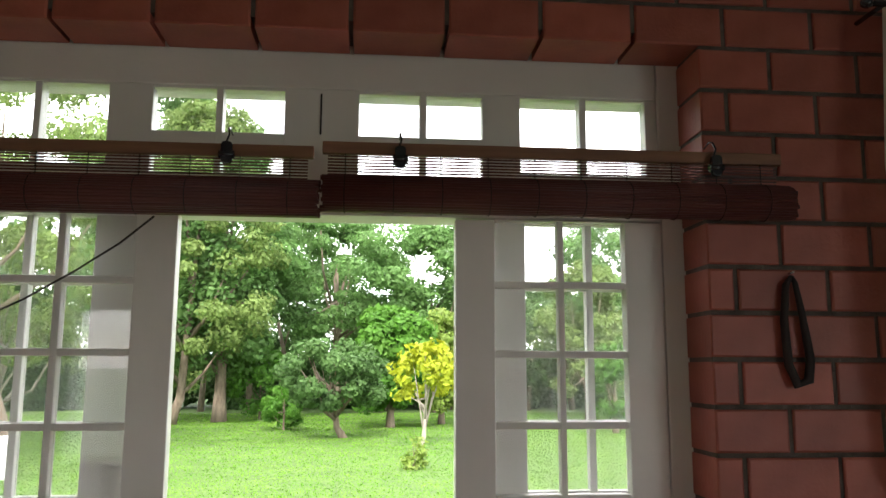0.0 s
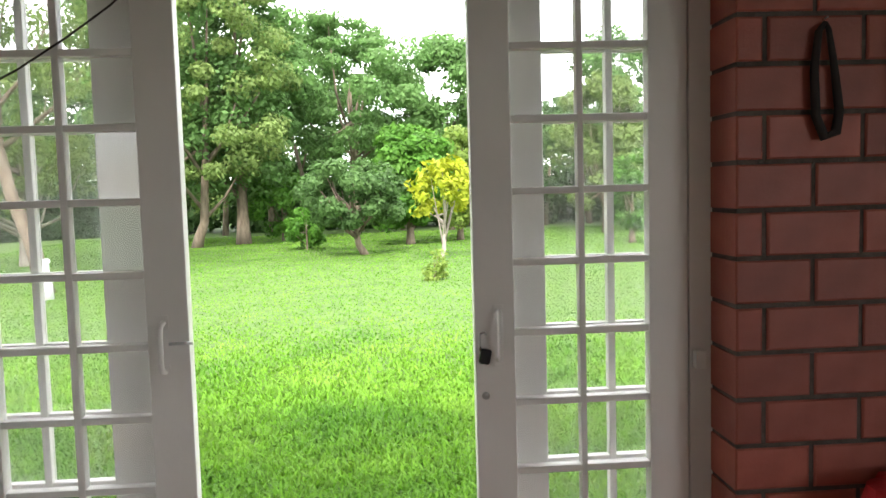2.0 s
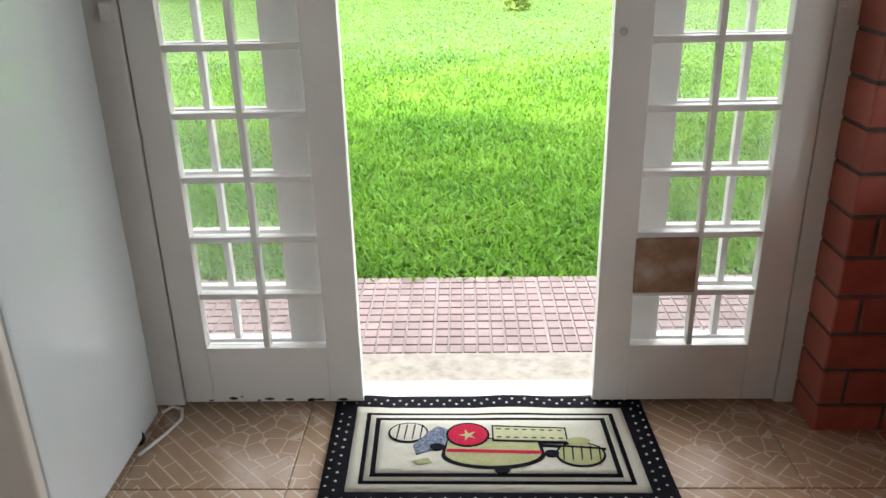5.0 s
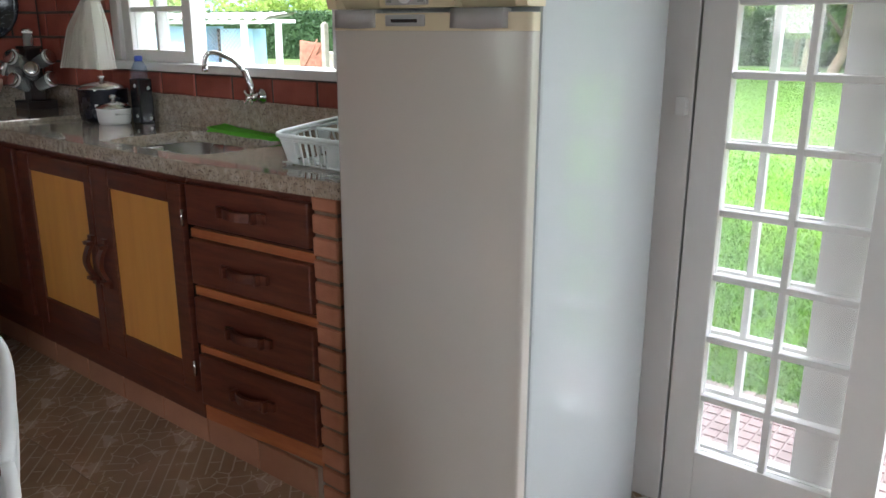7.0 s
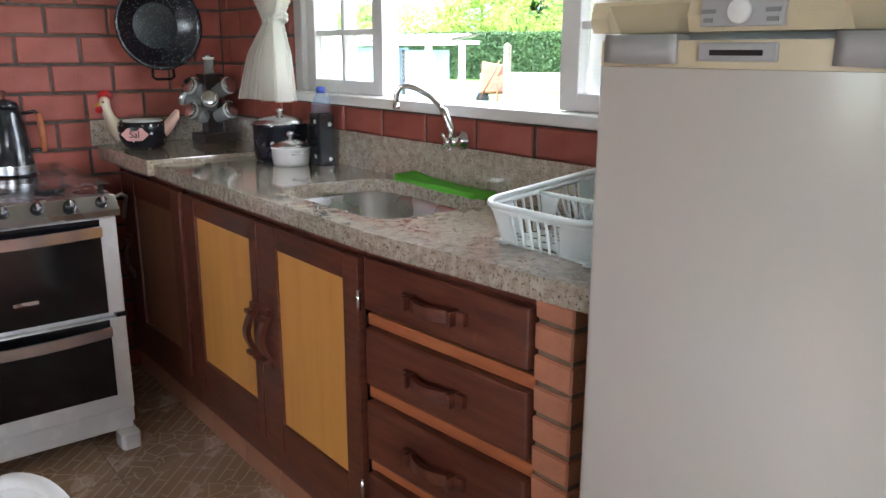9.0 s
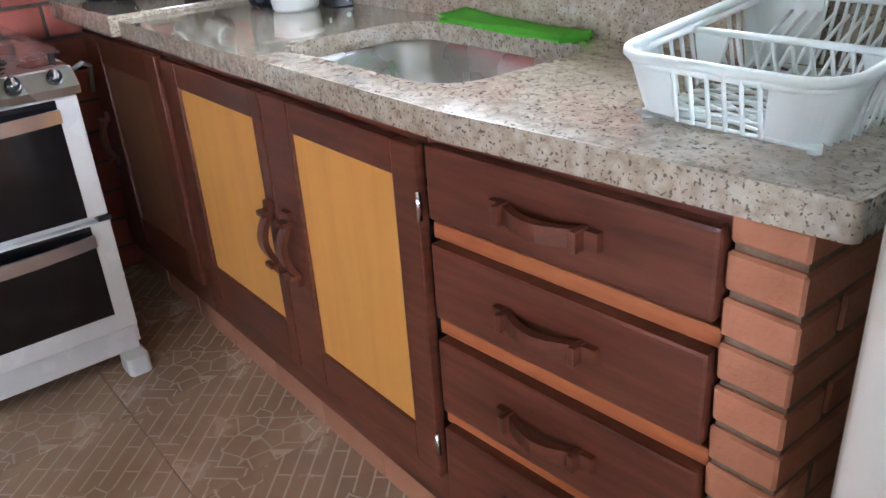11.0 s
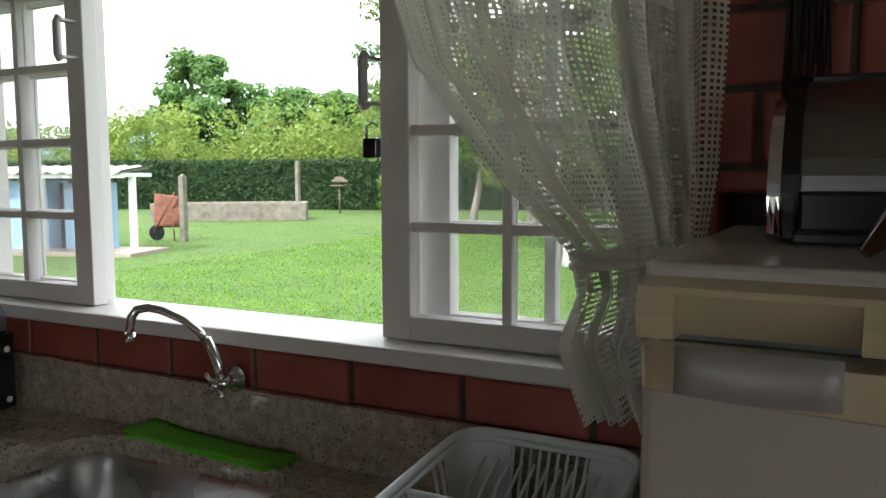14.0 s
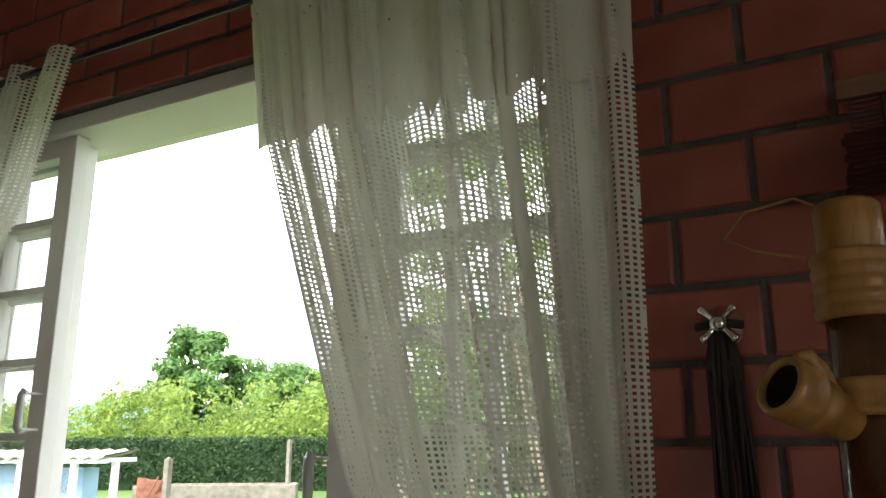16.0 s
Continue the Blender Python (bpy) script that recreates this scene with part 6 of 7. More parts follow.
for k, (hx, hy, m) in enumerate(((0.370, 0.178, M_RUGC), (0.340, 0.150, M_RUGB), (0.328, 0.139, M_RUGC), (0.313, 0.125, M_RUGB), (0.300, 0.112, M_RUGC))):
    part("band" if k < 4 else "field", mat_sheet(-hx, hx, -hy, hy, z - 0.001, z + 0.0011 * (k + 1)), m, rug)
zt = z + 0.0062


def flat(pts, m, name, h=0.0012, zz=None):
    pts = [(x * 1.04, y * 1.28 - 0.002) for x, y in pts]
    part(name, outline(B(), pts, (zz or zt) - 0.003, (zz or zt) + h), m, rug)


def ell(cx, cy, rx, ry, n=22, a0=0, a1=360):
    return [(cx + rx * math.cos(radians(a0 + (a1 - a0) * i / n)), cy + ry * math.sin(radians(a0 + (a1 - a0) * i / n))) for i in range(n if a1 - a0 == 360 else n + 1)]


flat(ell(0.0, -0.03, 0.128, 0.045, 26, 180, 360) + [(0.12, 0.025), (-0.12, 0.025)], M_RUGB, "bowl_outline")
flat(ell(0.0, -0.026, 0.118, 0.04, 26, 180, 360) + [(0.112, 0.02), (-0.112, 0.02)], M_RUGG, "bowl_motif", 0.002)
flat([(-0.115, -0.012), (0.12, -0.02), (0.12, -0.03), (-0.115, -0.022)], M_RUGR, "bowl_stripe", 0.0028)
flat(ell(-0.062, 0.035, 0.056, 0.042), M_RUGB, "tomato_outline", 0.003)
flat(ell(-0.062, 0.035, 0.05, 0.037), M_RUGR, "tomato_motif", 0.0038)
flat([(-0.062 + (0.024 if i % 2 else 0.008) * math.cos(radians(36 * i)), 0.032 + (0.02 if i % 2 else 0.006) * math.sin(radians(36 * i))) for i in range(10)], M_RUGG, "tomato_calyx", 0.0046)
flat([(0.0, 0.012), (0.19, 0.005), (0.19, 0.058), (0.0, 0.068)], M_RUGB, "corn_outline", 0.003)
M_RUGK = ramp_mat("mat_pale_green_wool", [(0.56, 0.55, 0.32), (0.66, 0.64, 0.42)], 230, 1.0, 0.8, spread=0.12, spec=0.1)
flat([(0.004, 0.018), (0.186, 0.011), (0.186, 0.053), (0.004, 0.062)], M_RUGK, "corn_motif", 0.0038)
for i in range(8):
    x = 0.012 + 0.0222 * i
    for y in (0.024 - 0.0008 * i, 0.052 - 0.001 * i):
        flat([(x, y), (x + 0.011, y - 0.0006), (x + 0.011, y + 0.0024), (x, y + 0.003)], M_RUGB, "corn_stitch", 0.0046)
flat([(-0.19, -0.03), (-0.12, 0.0), (-0.105, 0.05), (-0.14, 0.066), (-0.17, 0.04), (-0.2, 0.0)], M_RUGU, "jug_motif", 0.0026)
flat(ell(-0.215, 0.045, 0.052, 0.034), M_RUGB, "garlic_outline", 0.002)
flat(ell(-0.215, 0.045, 0.047, 0.030), M_RUGC, "garlic_motif", 0.003)
for i in range(4):
    x = -0.245 + 0.02 * i
    flat([(x, 0.02), (x + 0.003, 0.02), (x + 0.008, 0.07), (x + 0.004, 0.07)], M_RUGB, "garlic_line", 0.0036)
flat([(-0.2, -0.05), (-0.16, -0.04), (-0.15, -0.055), (-0.185, -0.062)], M_RUGG, "leaf_motif", 0.002)
flat(ell(0.215, -0.03, 0.062, 0.04), M_RUGB, "pepper_outline", 0.0016)
flat(ell(0.215, -0.03, 0.056, 0.035), M_RUGG, "pepper_motif", 0.0026)
flat(ell(0.215, 0.012, 0.03, 0.012), M_RUGG, "pepper_motif", 0.0036)
for i in range(5):
    x = 0.17 + 0.022 * i
    flat([(x, -0.05), (x + 0.003, -0.05), (x + 0.008, -0.005), (x + 0.004, -0.005)], M_RUGB, "pepper_line", 0.0034)
flat([(0.12, 0.003), (0.28, -0.012), (0.28, -0.017), (0.12, -0.003)], M_RUGB, "stem_line", 0.0034)
for x, y in ((-0.14, -0.005), (0.02, -0.078), (0.145, -0.028)):
    flat(ell(x, y, 0.018, 0.011), M_RUGB, "olive_motif", 0.003)
for ring_y in (0.2, 0.218, -0.2, -0.218):
    for i in range(24):
        x = -0.41 + 0.0356 * i + (0.017 if abs(ring_y) > 0.21 else 0)
        if x > 0.42:
            continue
        w = wave(x, ring_y)
        part("dot", outline(B(), [(x - 0.004 - 0.0072 * (ring_y / 0.24), ring_y), (x - 0.0072 * (ring_y / 0.24), ring_y - 0.004), (x + 0.004 - 0.0072 * (ring_y / 0.24), ring_y), (x - 0.0072 * (ring_y / 0.24), ring_y + 0.004)], 0.004 + w, 0.0085 + w), M_RUGC, rug)
for sx in (-0.415, -0.392, 0.392, 0.415):
    for i in range(11):
        y = -0.17 + 0.034 * i + (0.015 if abs(sx) > 0.4 else 0)
        part("dot", outline(B(), [(sx - 0.004, y), (sx, y - 0.004), (sx + 0.004, y), (sx, y + 0.004)], 0.004, 0.0095), M_RUGC, rug)
wire = solid("white_cable", tube(B(), [(-0.90, 2.30, 0.012), (-0.865, 2.40, 0.006), (-0.845, 2.47, 0.006), (-0.86, 2.52, 0.006), (-0.89, 2.53, 0.008), (-0.91, 2.50, 0.008)], 0.0045, 8), M_PLASTIC, "thin white power cable on the floor by the refrigerator", "cable")


# ---- garden ----
RN = np.random.default_rng(11)


def leaf_quads(centres, size, droop=0.0, rng=RN, aspect=0.5, out=None):
    """Small pointed leaves at the given centres, turned every way, or facing out of their clump."""
    n = len(centres)
    d = rng.normal(size=(n, 3))
    d[:, 2] -= droop
    face = rng.normal(size=(n, 3))
    if out is not None:
        face = face * 0.55 + out + np.array([0, 0, 0.45])
        face /= np.linalg.norm(face, axis=1, keepdims=True)
        d -= face * np.sum(d * face, axis=1, keepdims=True)
    d /= np.linalg.norm(d, axis=1, keepdims=True)
    s = np.cross(d, face)
    s /= np.linalg.norm(s, axis=1, keepdims=True)
    ln = size * rng.uniform(0.6, 1.4, (n, 1))
    v = np.stack([centres - d * ln * 0.5, centres + s * ln * aspect * 0.5, centres + d * ln * 0.5, centres - s * ln * aspect * 0.5], 1).reshape(-1, 3)
    return v, np.arange(4 * n).reshape(-1, 4)


def clumps(centres, radii, per, rng=RN, flat_z=0.7):
    """Points thrown into uneven clumps, denser near each clump's skin."""
    out, ways = [], []
    for c, r in zip(centres, radii):
        q = rng.normal(size=(per, 3))
        q /= np.linalg.norm(q, axis=1, keepdims=True)
        ways.append(q.copy())
        q *= (rng.uniform(0.25, 1.0, (per, 1)) ** 0.45) * r
        q[:, 2] *= flat_z
        out.append(q + c)
    return np.concatenate(out), np.concatenate(ways)


def tree(x, y, height, spread, base, material, label, bark=M_BARK, n_clump=40, per=220, leaf=0.16, trunk_r=0.12, lean=(0, 0), droop=0.3, seed=1, clump_r=0.5, trunk_top=0.75, limbs=7, name="tree", fork=None, flat_z=0.7):
    """Tapered trunk, limbs to the clumps, and a crown of many small leaves."""
    rng = np.random.default_rng(seed)
    z0 = ground_z(x, y) - 0.05
    t = thing(name, (x, y, z0), label, "tree" if name == "tree" else "bush")
    top = Vector((lean[0], lean[1], height * trunk_top))
    cen, rad = [], []
    for i in range(n_clump):
        a = rng.uniform(0, 2 * math.pi)
        h = rng.uniform(0, 1)
        w = spread * (math.sin(math.pi * (0.12 + 0.8 * h)) ** 0.7) * rng.uniform(0.25, 1.0) ** 0.6
        cen.append((lean[0] * (0.4 + 0.6 * h) + w * math.cos(a), lean[1] * (0.4 + 0.6 * h) + w * math.sin(a), base + (height - base) * h - 0.1))
        rad.append(clump_r * rng.uniform(0.6, 1.25))
    cen = np.array(cen)
    bm = B()
    fz = fork if fork is not None else max(0.25 * base, base * 0.55)
    stem = [Vector((0, 0, 0)), Vector((lean[0] * 0.15, lean[1] * 0.15, fz * 0.5)), Vector((lean[0] * 0.4, lean[1] * 0.4, fz)), top.lerp(Vector((lean[0] * 0.4, lean[1] * 0.4, fz)), 0.5), top]
    tube(bm, stem, [trunk_r * 1.25, trunk_r, trunk_r * 0.85, trunk_r * 0.5, trunk_r * 0.12], 10)
    trunk = part("trunk", bm, bark, t)
    for i in range(limbs):
        c = Vector(cen[int(rng.integers(0, n_clump))])
        s = stem[2].lerp(top, rng.uniform(0, 0.6))
        mid = s.lerp(c, 0.5) + Vector((0, 0, -0.08 * (c - s).length)) + Vector(rng.normal(size=3) * 0.05 * spread)
        part("limb", tube(B(), [s, mid, c], [trunk_r * 0.42, trunk_r * 0.26, trunk_r * 0.06], 7), bark, t)
    pts, ways = clumps(cen, rad, per, rng, flat_z)
    keep = pts[:, 2] > 0.05
    v, f = leaf_quads(pts[keep], leaf, droop, rng, 0.5, ways[keep])
    crown = new("crown", raw_mesh("crown", v, f, material))
    crown.parent = t
    return t


tree(-0.55, 21.1, 2.5, 1.45, 0.95, L_DARK, "low spreading dark green tree with crooked branches on the lawn", n_clump=52, per=230, leaf=0.12, trunk_r=0.10, lean=(-0.4, 0), seed=3, clump_r=0.36, limbs=22, fork=0.3)
tree(1.28, 18.9, 2.4, 0.72, 1.15, L_YELLOW, "slender young tree with sparse bright yellow leaves", bark=M_BARK2, n_clump=40, per=34, leaf=0.17, trunk_r=0.06, lean=(0.15, 0), seed=4, clump_r=0.24, limbs=12, fork=0.25, droop=0.8)
tree(0.88, 14.76, 0.62, 0.2, 0.15, L_LIME, "small light green sapling near the yellow tree", n_clump=8, per=50, leaf=0.09, trunk_r=0.015, seed=6, clump_r=0.14, name="bush", limbs=3)
tree(0.72, 24.6, 3.6, 1.3, 0.85, L_BRIGHT, "dense bright green fruit tree behind the yellow one", n_clump=60, per=260, leaf=0.19, trunk_r=0.13, seed=7, clump_r=0.48, droop=0.7)
tree(2.35, 25.8, 3.5, 1.1, 0.8, L_LIME, "light green fruit tree beside the darker one", n_clump=40, per=200, leaf=0.18, trunk_r=0.11, seed=23, clump_r=0.42, droop=0.7)
tree(-2.29, 23.5, 1.2, 0.6, 0.3, L_BRIGHT, "small round green bush at the edge of the lawn", n_clump=16, per=140, leaf=0.13, trunk_r=0.03, seed=8, clump_r=0.28, name="bush")
tree(-3.6, 28.2, 2.4, 1.2, 0.5, L_BRIGHT, "light green bush under the tall trees", n_clump=22, per=150, leaf=0.16, trunk_r=0.04, seed=9, clump_r=0.42, name="bush")
tree(-1.2, 30.5, 8.1, 3.1, 3.2, L_MID, "tall flat-topped tree with feathery green layers", n_clump=84, per=280, leaf=0.17, trunk_r=0.16, seed=10, clump_r=0.85, flat_z=0.36, limbs=12)
tree(2.5, 32.0, 7.4, 1.7, 2.6, L_MID, "tall green tree behind the lawn", n_clump=50, per=260, leaf=0.2, trunk_r=0.17, seed=12, clump_r=0.75)
tree(-4.75, 27.2, 9.6, 2.3, 1.9, L_MID, "tall green tree with hanging climbers", n_clump=100, per=260, leaf=0.2, trunk_r=0.22, seed=13, clump_r=0.8)
tree(-7.6, 30.0, 12.8, 3.2, 2.5, L_MID, "tall dense tree at the edge of the wood", n_clump=90, per=280, leaf=0.22, trunk_r=0.25, seed=14, clump_r=0.95)
tree(-6.0, 26.0, 9.8, 2.6, 1.5, L_OLIVE, "tall tree with fine drooping olive foliage", n_clump=100, per=300, leaf=0.15, trunk_r=0.16, seed=15, clump_r=0.6, droop=1.2, bark=M_BARK, lean=(0.8, -0.6), limbs=7)
tree(-5.9, 14.8, 8.2, 3.2, 3.6, L_OLIVE, "leaning pale-barked tree with fine drooping foliage", n_clump=80, per=260, leaf=0.12, trunk_r=0.13, seed=16, clump_r=0.6, droop=1.2, bark=M_BARK, lean=(-1.7, 1.0), limbs=14, fork=1.8)
tree(-8.8, 20.5, 5.0, 2.4, 1.6, L_OLIVE, "pale tree with bare crooked lower branches", n_clump=50, per=180, leaf=0.13, trunk_r=0.13, seed=17, clump_r=0.5, bark=M_BARK2, limbs=20, fork=0.5)
tree(6.7, 21.8, 2.6, 0.55, 0.6, L_BRIGHT, "narrow bright green young tree on the lawn", n_clump=20, per=120, leaf=0.15, trunk_r=0.09, seed=18, clump_r=0.32)
tree(7.4, 27.0, 5.2, 1.7, 1.0, L_OLIVE, "bushy olive green tree beside the lawn", n_clump=50, per=220, leaf=0.16, trunk_r=0.12, seed=19, clump_r=0.55, limbs=12)
tree(9.4, 31.0, 7.6, 2.4, 1.2, L_MID, "tall rounded green tree beyond the lawn", n_clump=70, per=240, leaf=0.2, trunk_r=0.2, seed=20, clump_r=0.75)
tree(5.3, 33.5, 4.6, 1.8, 0.8, L_DARK, "dark green tree at the far edge of the lawn", n_clump=40, per=220, leaf=0.2, trunk_r=0.15, seed=21, clump_r=0.65)

tree(0.7, 33.2, 6.2, 2.0, 1.6, L_MID, "round leafy green tree at the edge of the wood", n_clump=50, per=240, leaf=0.2, trunk_r=0.15, seed=22, clump_r=0.7)

# the wood behind the lawn
cen, rad = [], []
for i in range(560):
    x = RN.uniform(-24, 22)
    y = 35.5 + RN.uniform(0, 6)
    hmax = 5.2 if x > -1 else 8.5
    if 3.6 < x < 6.6:
        hmax = 4.2
    cen.append((x, y, RN.uniform(0.1, 1) ** 0.9 * hmax))
    rad.append(RN.uniform(0.6, 1.3))
for i in range(560):
    cen.append((RN.uniform(-28, 20), 34.6 + RN.uniform(0, 3), RN.uniform(0.1, 2.2)))
    rad.append(RN.uniform(0.5, 0.9))
pts, ways = clumps(np.array(cen), rad, 150)
v, f = leaf_quads(pts, 0.3, 0.4, RN, 0.5, ways)
woods = tagged(new("woods", raw_mesh("woods", v, f, L_DARK)), "dark dense wood closing the far side of the lawn", "woods", "", "stuff")
for i in range(14):
    x = -15 + 2.0 * i + RN.uniform(-0.6, 0.6)
    y = 33.8 + RN.uniform(-0.8, 0.8)
    z = ground_z(x, y) - 0.05
    tk = thing("slim_tree", (x, y, z), "slim dark tree standing at the edge of the wood", "tree", "trees of the wood")
    h = RN.uniform(2.5, 5.0)
    part("trunk", tube(B(), [(0, 0, 0), (RN.uniform(-0.2, 0.2), 0, h * 0.5), (RN.uniform(-0.4, 0.4), 0, h)], [0.14, 0.1, 0.05], 8), M_BARK, tk)
    part("branch", tube(B(), [(0, 0, h * 0.5), (RN.uniform(-0.6, 0.6), 0.1, h * 0.75), (RN.uniform(-0.9, 0.9), 0.1, h * 0.95)], [0.05, 0.035, 0.01], 7), M_BARK, tk)

# hedge and the scrub behind it
H0, H1 = Vector((-9.0, 34.8, 0)), Vector((-50.0, 18.8, 0))
hedge_dir = (H1 - H0).normalized()
hedge_n = Vector((-hedge_dir.y, hedge_dir.x, 0))
L = (H1 - H0).length
n = 42000
t = RN.uniform(0, L, n)
face = RN.uniform(0, 1, n)
dz = np.where(face < 0.7, RN.uniform(0, 2.15, n), 2.15 + RN.normal(0, 0.05, n))
dn = np.where(face < 0.7, RN.normal(0, 0.06, n), RN.uniform(0, 1.0, n))
hp = np.stack([H0.x + hedge_dir.x * t - hedge_n.x * dn, H0.y + hedge_dir.y * t - hedge_n.y * dn, dz - 0.1], 1)
v, f = leaf_quads(hp, 0.15, 0.2)
hedge = thing("hedge", (float(H0.x), float(H0.y), -0.1), "long clipped dark green hedge behind the lawn", "hedge")
leaves = new("leaves", raw_mesh("leaves", v - np.array([H0.x, H0.y, -0.1]), f, L_HEDGE))
leaves.parent = hedge
ang = math.degrees(math.atan2(hedge_dir.y, hedge_dir.x))
core = part("core", box(B(), 0, L, -0.95, -0.08, 0, 2.05), L_HEDGE, hedge, "", pose(0, 0, 0, 0, 0, ang))
core.matrix_basis = pose(0, 0, 0, 0, 0, ang) @ Matrix.Diagonal((1, 1 if hedge_n.dot(Vector((math.cos(radians(ang + 90)), math.sin(radians(ang + 90)), 0))) > 0 else -1, 1, 1))


def scrub(name, label, count, t0, t1, d0, d1, h, material, leaf, per, rr=(0.7, 1.5)):
    cen, rad = [], []
    for i in range(count):
        a, b = RN.uniform(t0, t1), RN.uniform(d0, d1)
        p = H0 + hedge_dir * a - hedge_n * b
        hm = h * (0.75 + 0.35 * noise.noise((a * 0.25, b * 0.1, 2.0)))
        cen.append((p.x, p.y, hm * RN.uniform(0.15, 1.0)))
        rad.append(RN.uniform(*rr))
    pts, ways = clumps(np.array(cen), rad, per)
    v, f = leaf_quads(pts, leaf, 0.3, RN, 0.5, ways)
    return tagged(new(name, raw_mesh(name, v, f, material)), label, "shrubs", "", "stuff")


scrub("scrub", "light green shrubs growing wild behind the hedge", 430, -2, 66, 2.0, 12, 5.4, L_LIME, 0.25, 130)
scrub("far_woods", "dark green trees beyond the shrubs", 190, 4, 64, 16, 30, 6.5, L_MID, 0.4, 130, (1.2, 2.4))
p = H0 + hedge_dir * 26.5 - hedge_n * 16
tree(p.x, p.y, 9.4, 2.9, 2.0, L_MID, "tall dark tree rising above the shrubs", n_clump=60, per=200, leaf=0.35, trunk_r=0.2, seed=31, clump_r=0.85)
p = H0 + hedge_dir * 19 - hedge_n * 15
tree(p.x, p.y, 6.8, 4.0, 2.0, L_MID, "broad dark tree behind the shrubs", n_clump=60, per=180, leaf=0.35, trunk_r=0.2, seed=32, clump_r=0.95)
for k, (a, b, h, w) in enumerate(((24.6, 15, 7.7, 2.4), (22.8, 17, 7.3, 2.6), (21.0, 16, 7.0, 2.3), (17.2, 15, 6.7, 2.6), (28.4, 16, 6.6, 2.2), (15.2, 16, 6.3, 2.4))):
    p = H0 + hedge_dir * a - hedge_n * b
    tree(p.x, p.y, h, w, 2.0, L_MID, "dark green tree in the row behind the shrubs", n_clump=44, per=150, leaf=0.34, trunk_r=0.16, seed=40 + k, clump_r=0.75)
tree(-18.2, 29.2, 6.3, 1.3, 1.2, L_OLIVE, "thin pale tree with sparse leaves by the hedge", n_clump=34, per=70, leaf=0.16, trunk_r=0.06, seed=33, clump_r=0.45, bark=M_BARK2, limbs=14)
tree(-17.9, 28.6, 1.5, 0.6, 0.3, L_BRIGHT, "green bush at the foot of the pale tree", n_clump=14, per=120, leaf=0.15, trunk_r=0.03, seed=34, clump_r=0.32, name="bush")
tree(-10.5, 20.5, 5.2, 2.0, 2.2, L_MID, "pale-barked tree on the lawn by the hedge", n_clump=40, per=170, leaf=0.16, trunk_r=0.10, seed=35, clump_r=0.5, bark=M_BARK2, lean=(0.5, 0), limbs=12)
tree(-18.7, 11.9, 2.1, 0.9, 0.7, L_BRIGHT, "leafy green shrub growing over the shed", n_clump=18, per=140, leaf=0.15, trunk_r=0.04, seed=36, clump_r=0.36, name="bush")

# far hills, with the blue of distant haze put into their colour
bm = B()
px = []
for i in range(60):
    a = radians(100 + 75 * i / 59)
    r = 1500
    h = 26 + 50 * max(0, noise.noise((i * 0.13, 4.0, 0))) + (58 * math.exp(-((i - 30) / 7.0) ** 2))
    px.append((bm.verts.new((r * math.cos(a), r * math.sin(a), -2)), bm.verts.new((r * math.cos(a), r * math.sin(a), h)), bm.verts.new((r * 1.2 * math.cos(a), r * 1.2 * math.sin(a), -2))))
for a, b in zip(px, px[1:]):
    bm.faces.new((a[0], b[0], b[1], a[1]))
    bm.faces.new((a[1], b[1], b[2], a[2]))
hills = solid("backdrop_hills", bm, ramp_mat("haze_blue_hill", [(0.16, 0.25, 0.38), (0.2, 0.3, 0.42)], 0.01, 1.0, 0, spec=0.0), "distant wooded hills on the horizon, haze blue put into their colour", "hills", "structure")

# ---- shed and fence posts ----
M_BLUE = ramp_mat("pale_blue_paint", [(0.25, 0.4, 0.58), (0.34, 0.5, 0.68)], 2.5, 0.8, 0.2, spread=0.12)
M_SHEET = ramp_mat("fibre_cement", [(0.34, 0.32, 0.3), (0.5, 0.48, 0.45)], 4, 0.9, 0.3, spread=0.2)
M_POST = ramp_mat("whitewashed_post", [(0.6, 0.62, 0.63), (0.72, 0.74, 0.74)], 5, 0.8, 0.2)
M_CONC = ramp_mat("old_concrete", [(0.12, 0.105, 0.085), (0.23, 0.21, 0.175)], 5, 0.95, 0.4, spread=0.25)
M_RUST = ramp_mat("rusty_steel", [(0.12, 0.045, 0.025), (0.25, 0.1, 0.06)], 9, 0.8, 0.3, spread=0.25)
M_WIRE = plain("galvanised_wire", (0.2, 0.2, 0.2), 0.5, 0.6)
SH = Vector((-13.92, 12.08, -0.1))
shed = thing("shed", tuple(SH), "low pale blue shed with a corrugated roof and wire pen", "shed", rz=17)
part("wall", box(B(), -4.4, -1.9, 0.1, 0.75, 0, 1.45), M_BLUE, shed, "pale blue wall")
part("wall", box(B(), -1.62, -0.75, 0.25, 0.75, 0, 1.4), M_BLUE, shed, "pale blue wall")
# flat dark board put in for the shade within the door opening
part("doorway_shade", box(B(), -1.9, -1.62, 0.5, 0.55, 0, 1.4), M_INSIDE_SHADE, shed)
bm = B()
n = 60
gr = []
for j in range(2):
    row = []
    for i in range(n + 1):
        x = -4.7 + 4.75 * i / n
        zz = 1.62 + 0.03 * math.sin(i * 1.6) + (0.12 if j else 0)
        row.append((bm.verts.new((x, -0.35 + 1.15 * j, zz)), bm.verts.new((x, -0.35 + 1.15 * j, zz - 0.03))))
    gr.append(row)
for i in range(n):
    a, b, c, d = gr[0][i], gr[0][i + 1], gr[1][i + 1], gr[1][i]
    bm.faces.new((a[0], b[0], c[0], d[0]))
    bm.faces.new((a[1], d[1], c[1], b[1]))
    bm.faces.new((a[1], b[1], b[0], a[0]))
    bm.faces.new((d[0], c[0], c[1], d[1]))
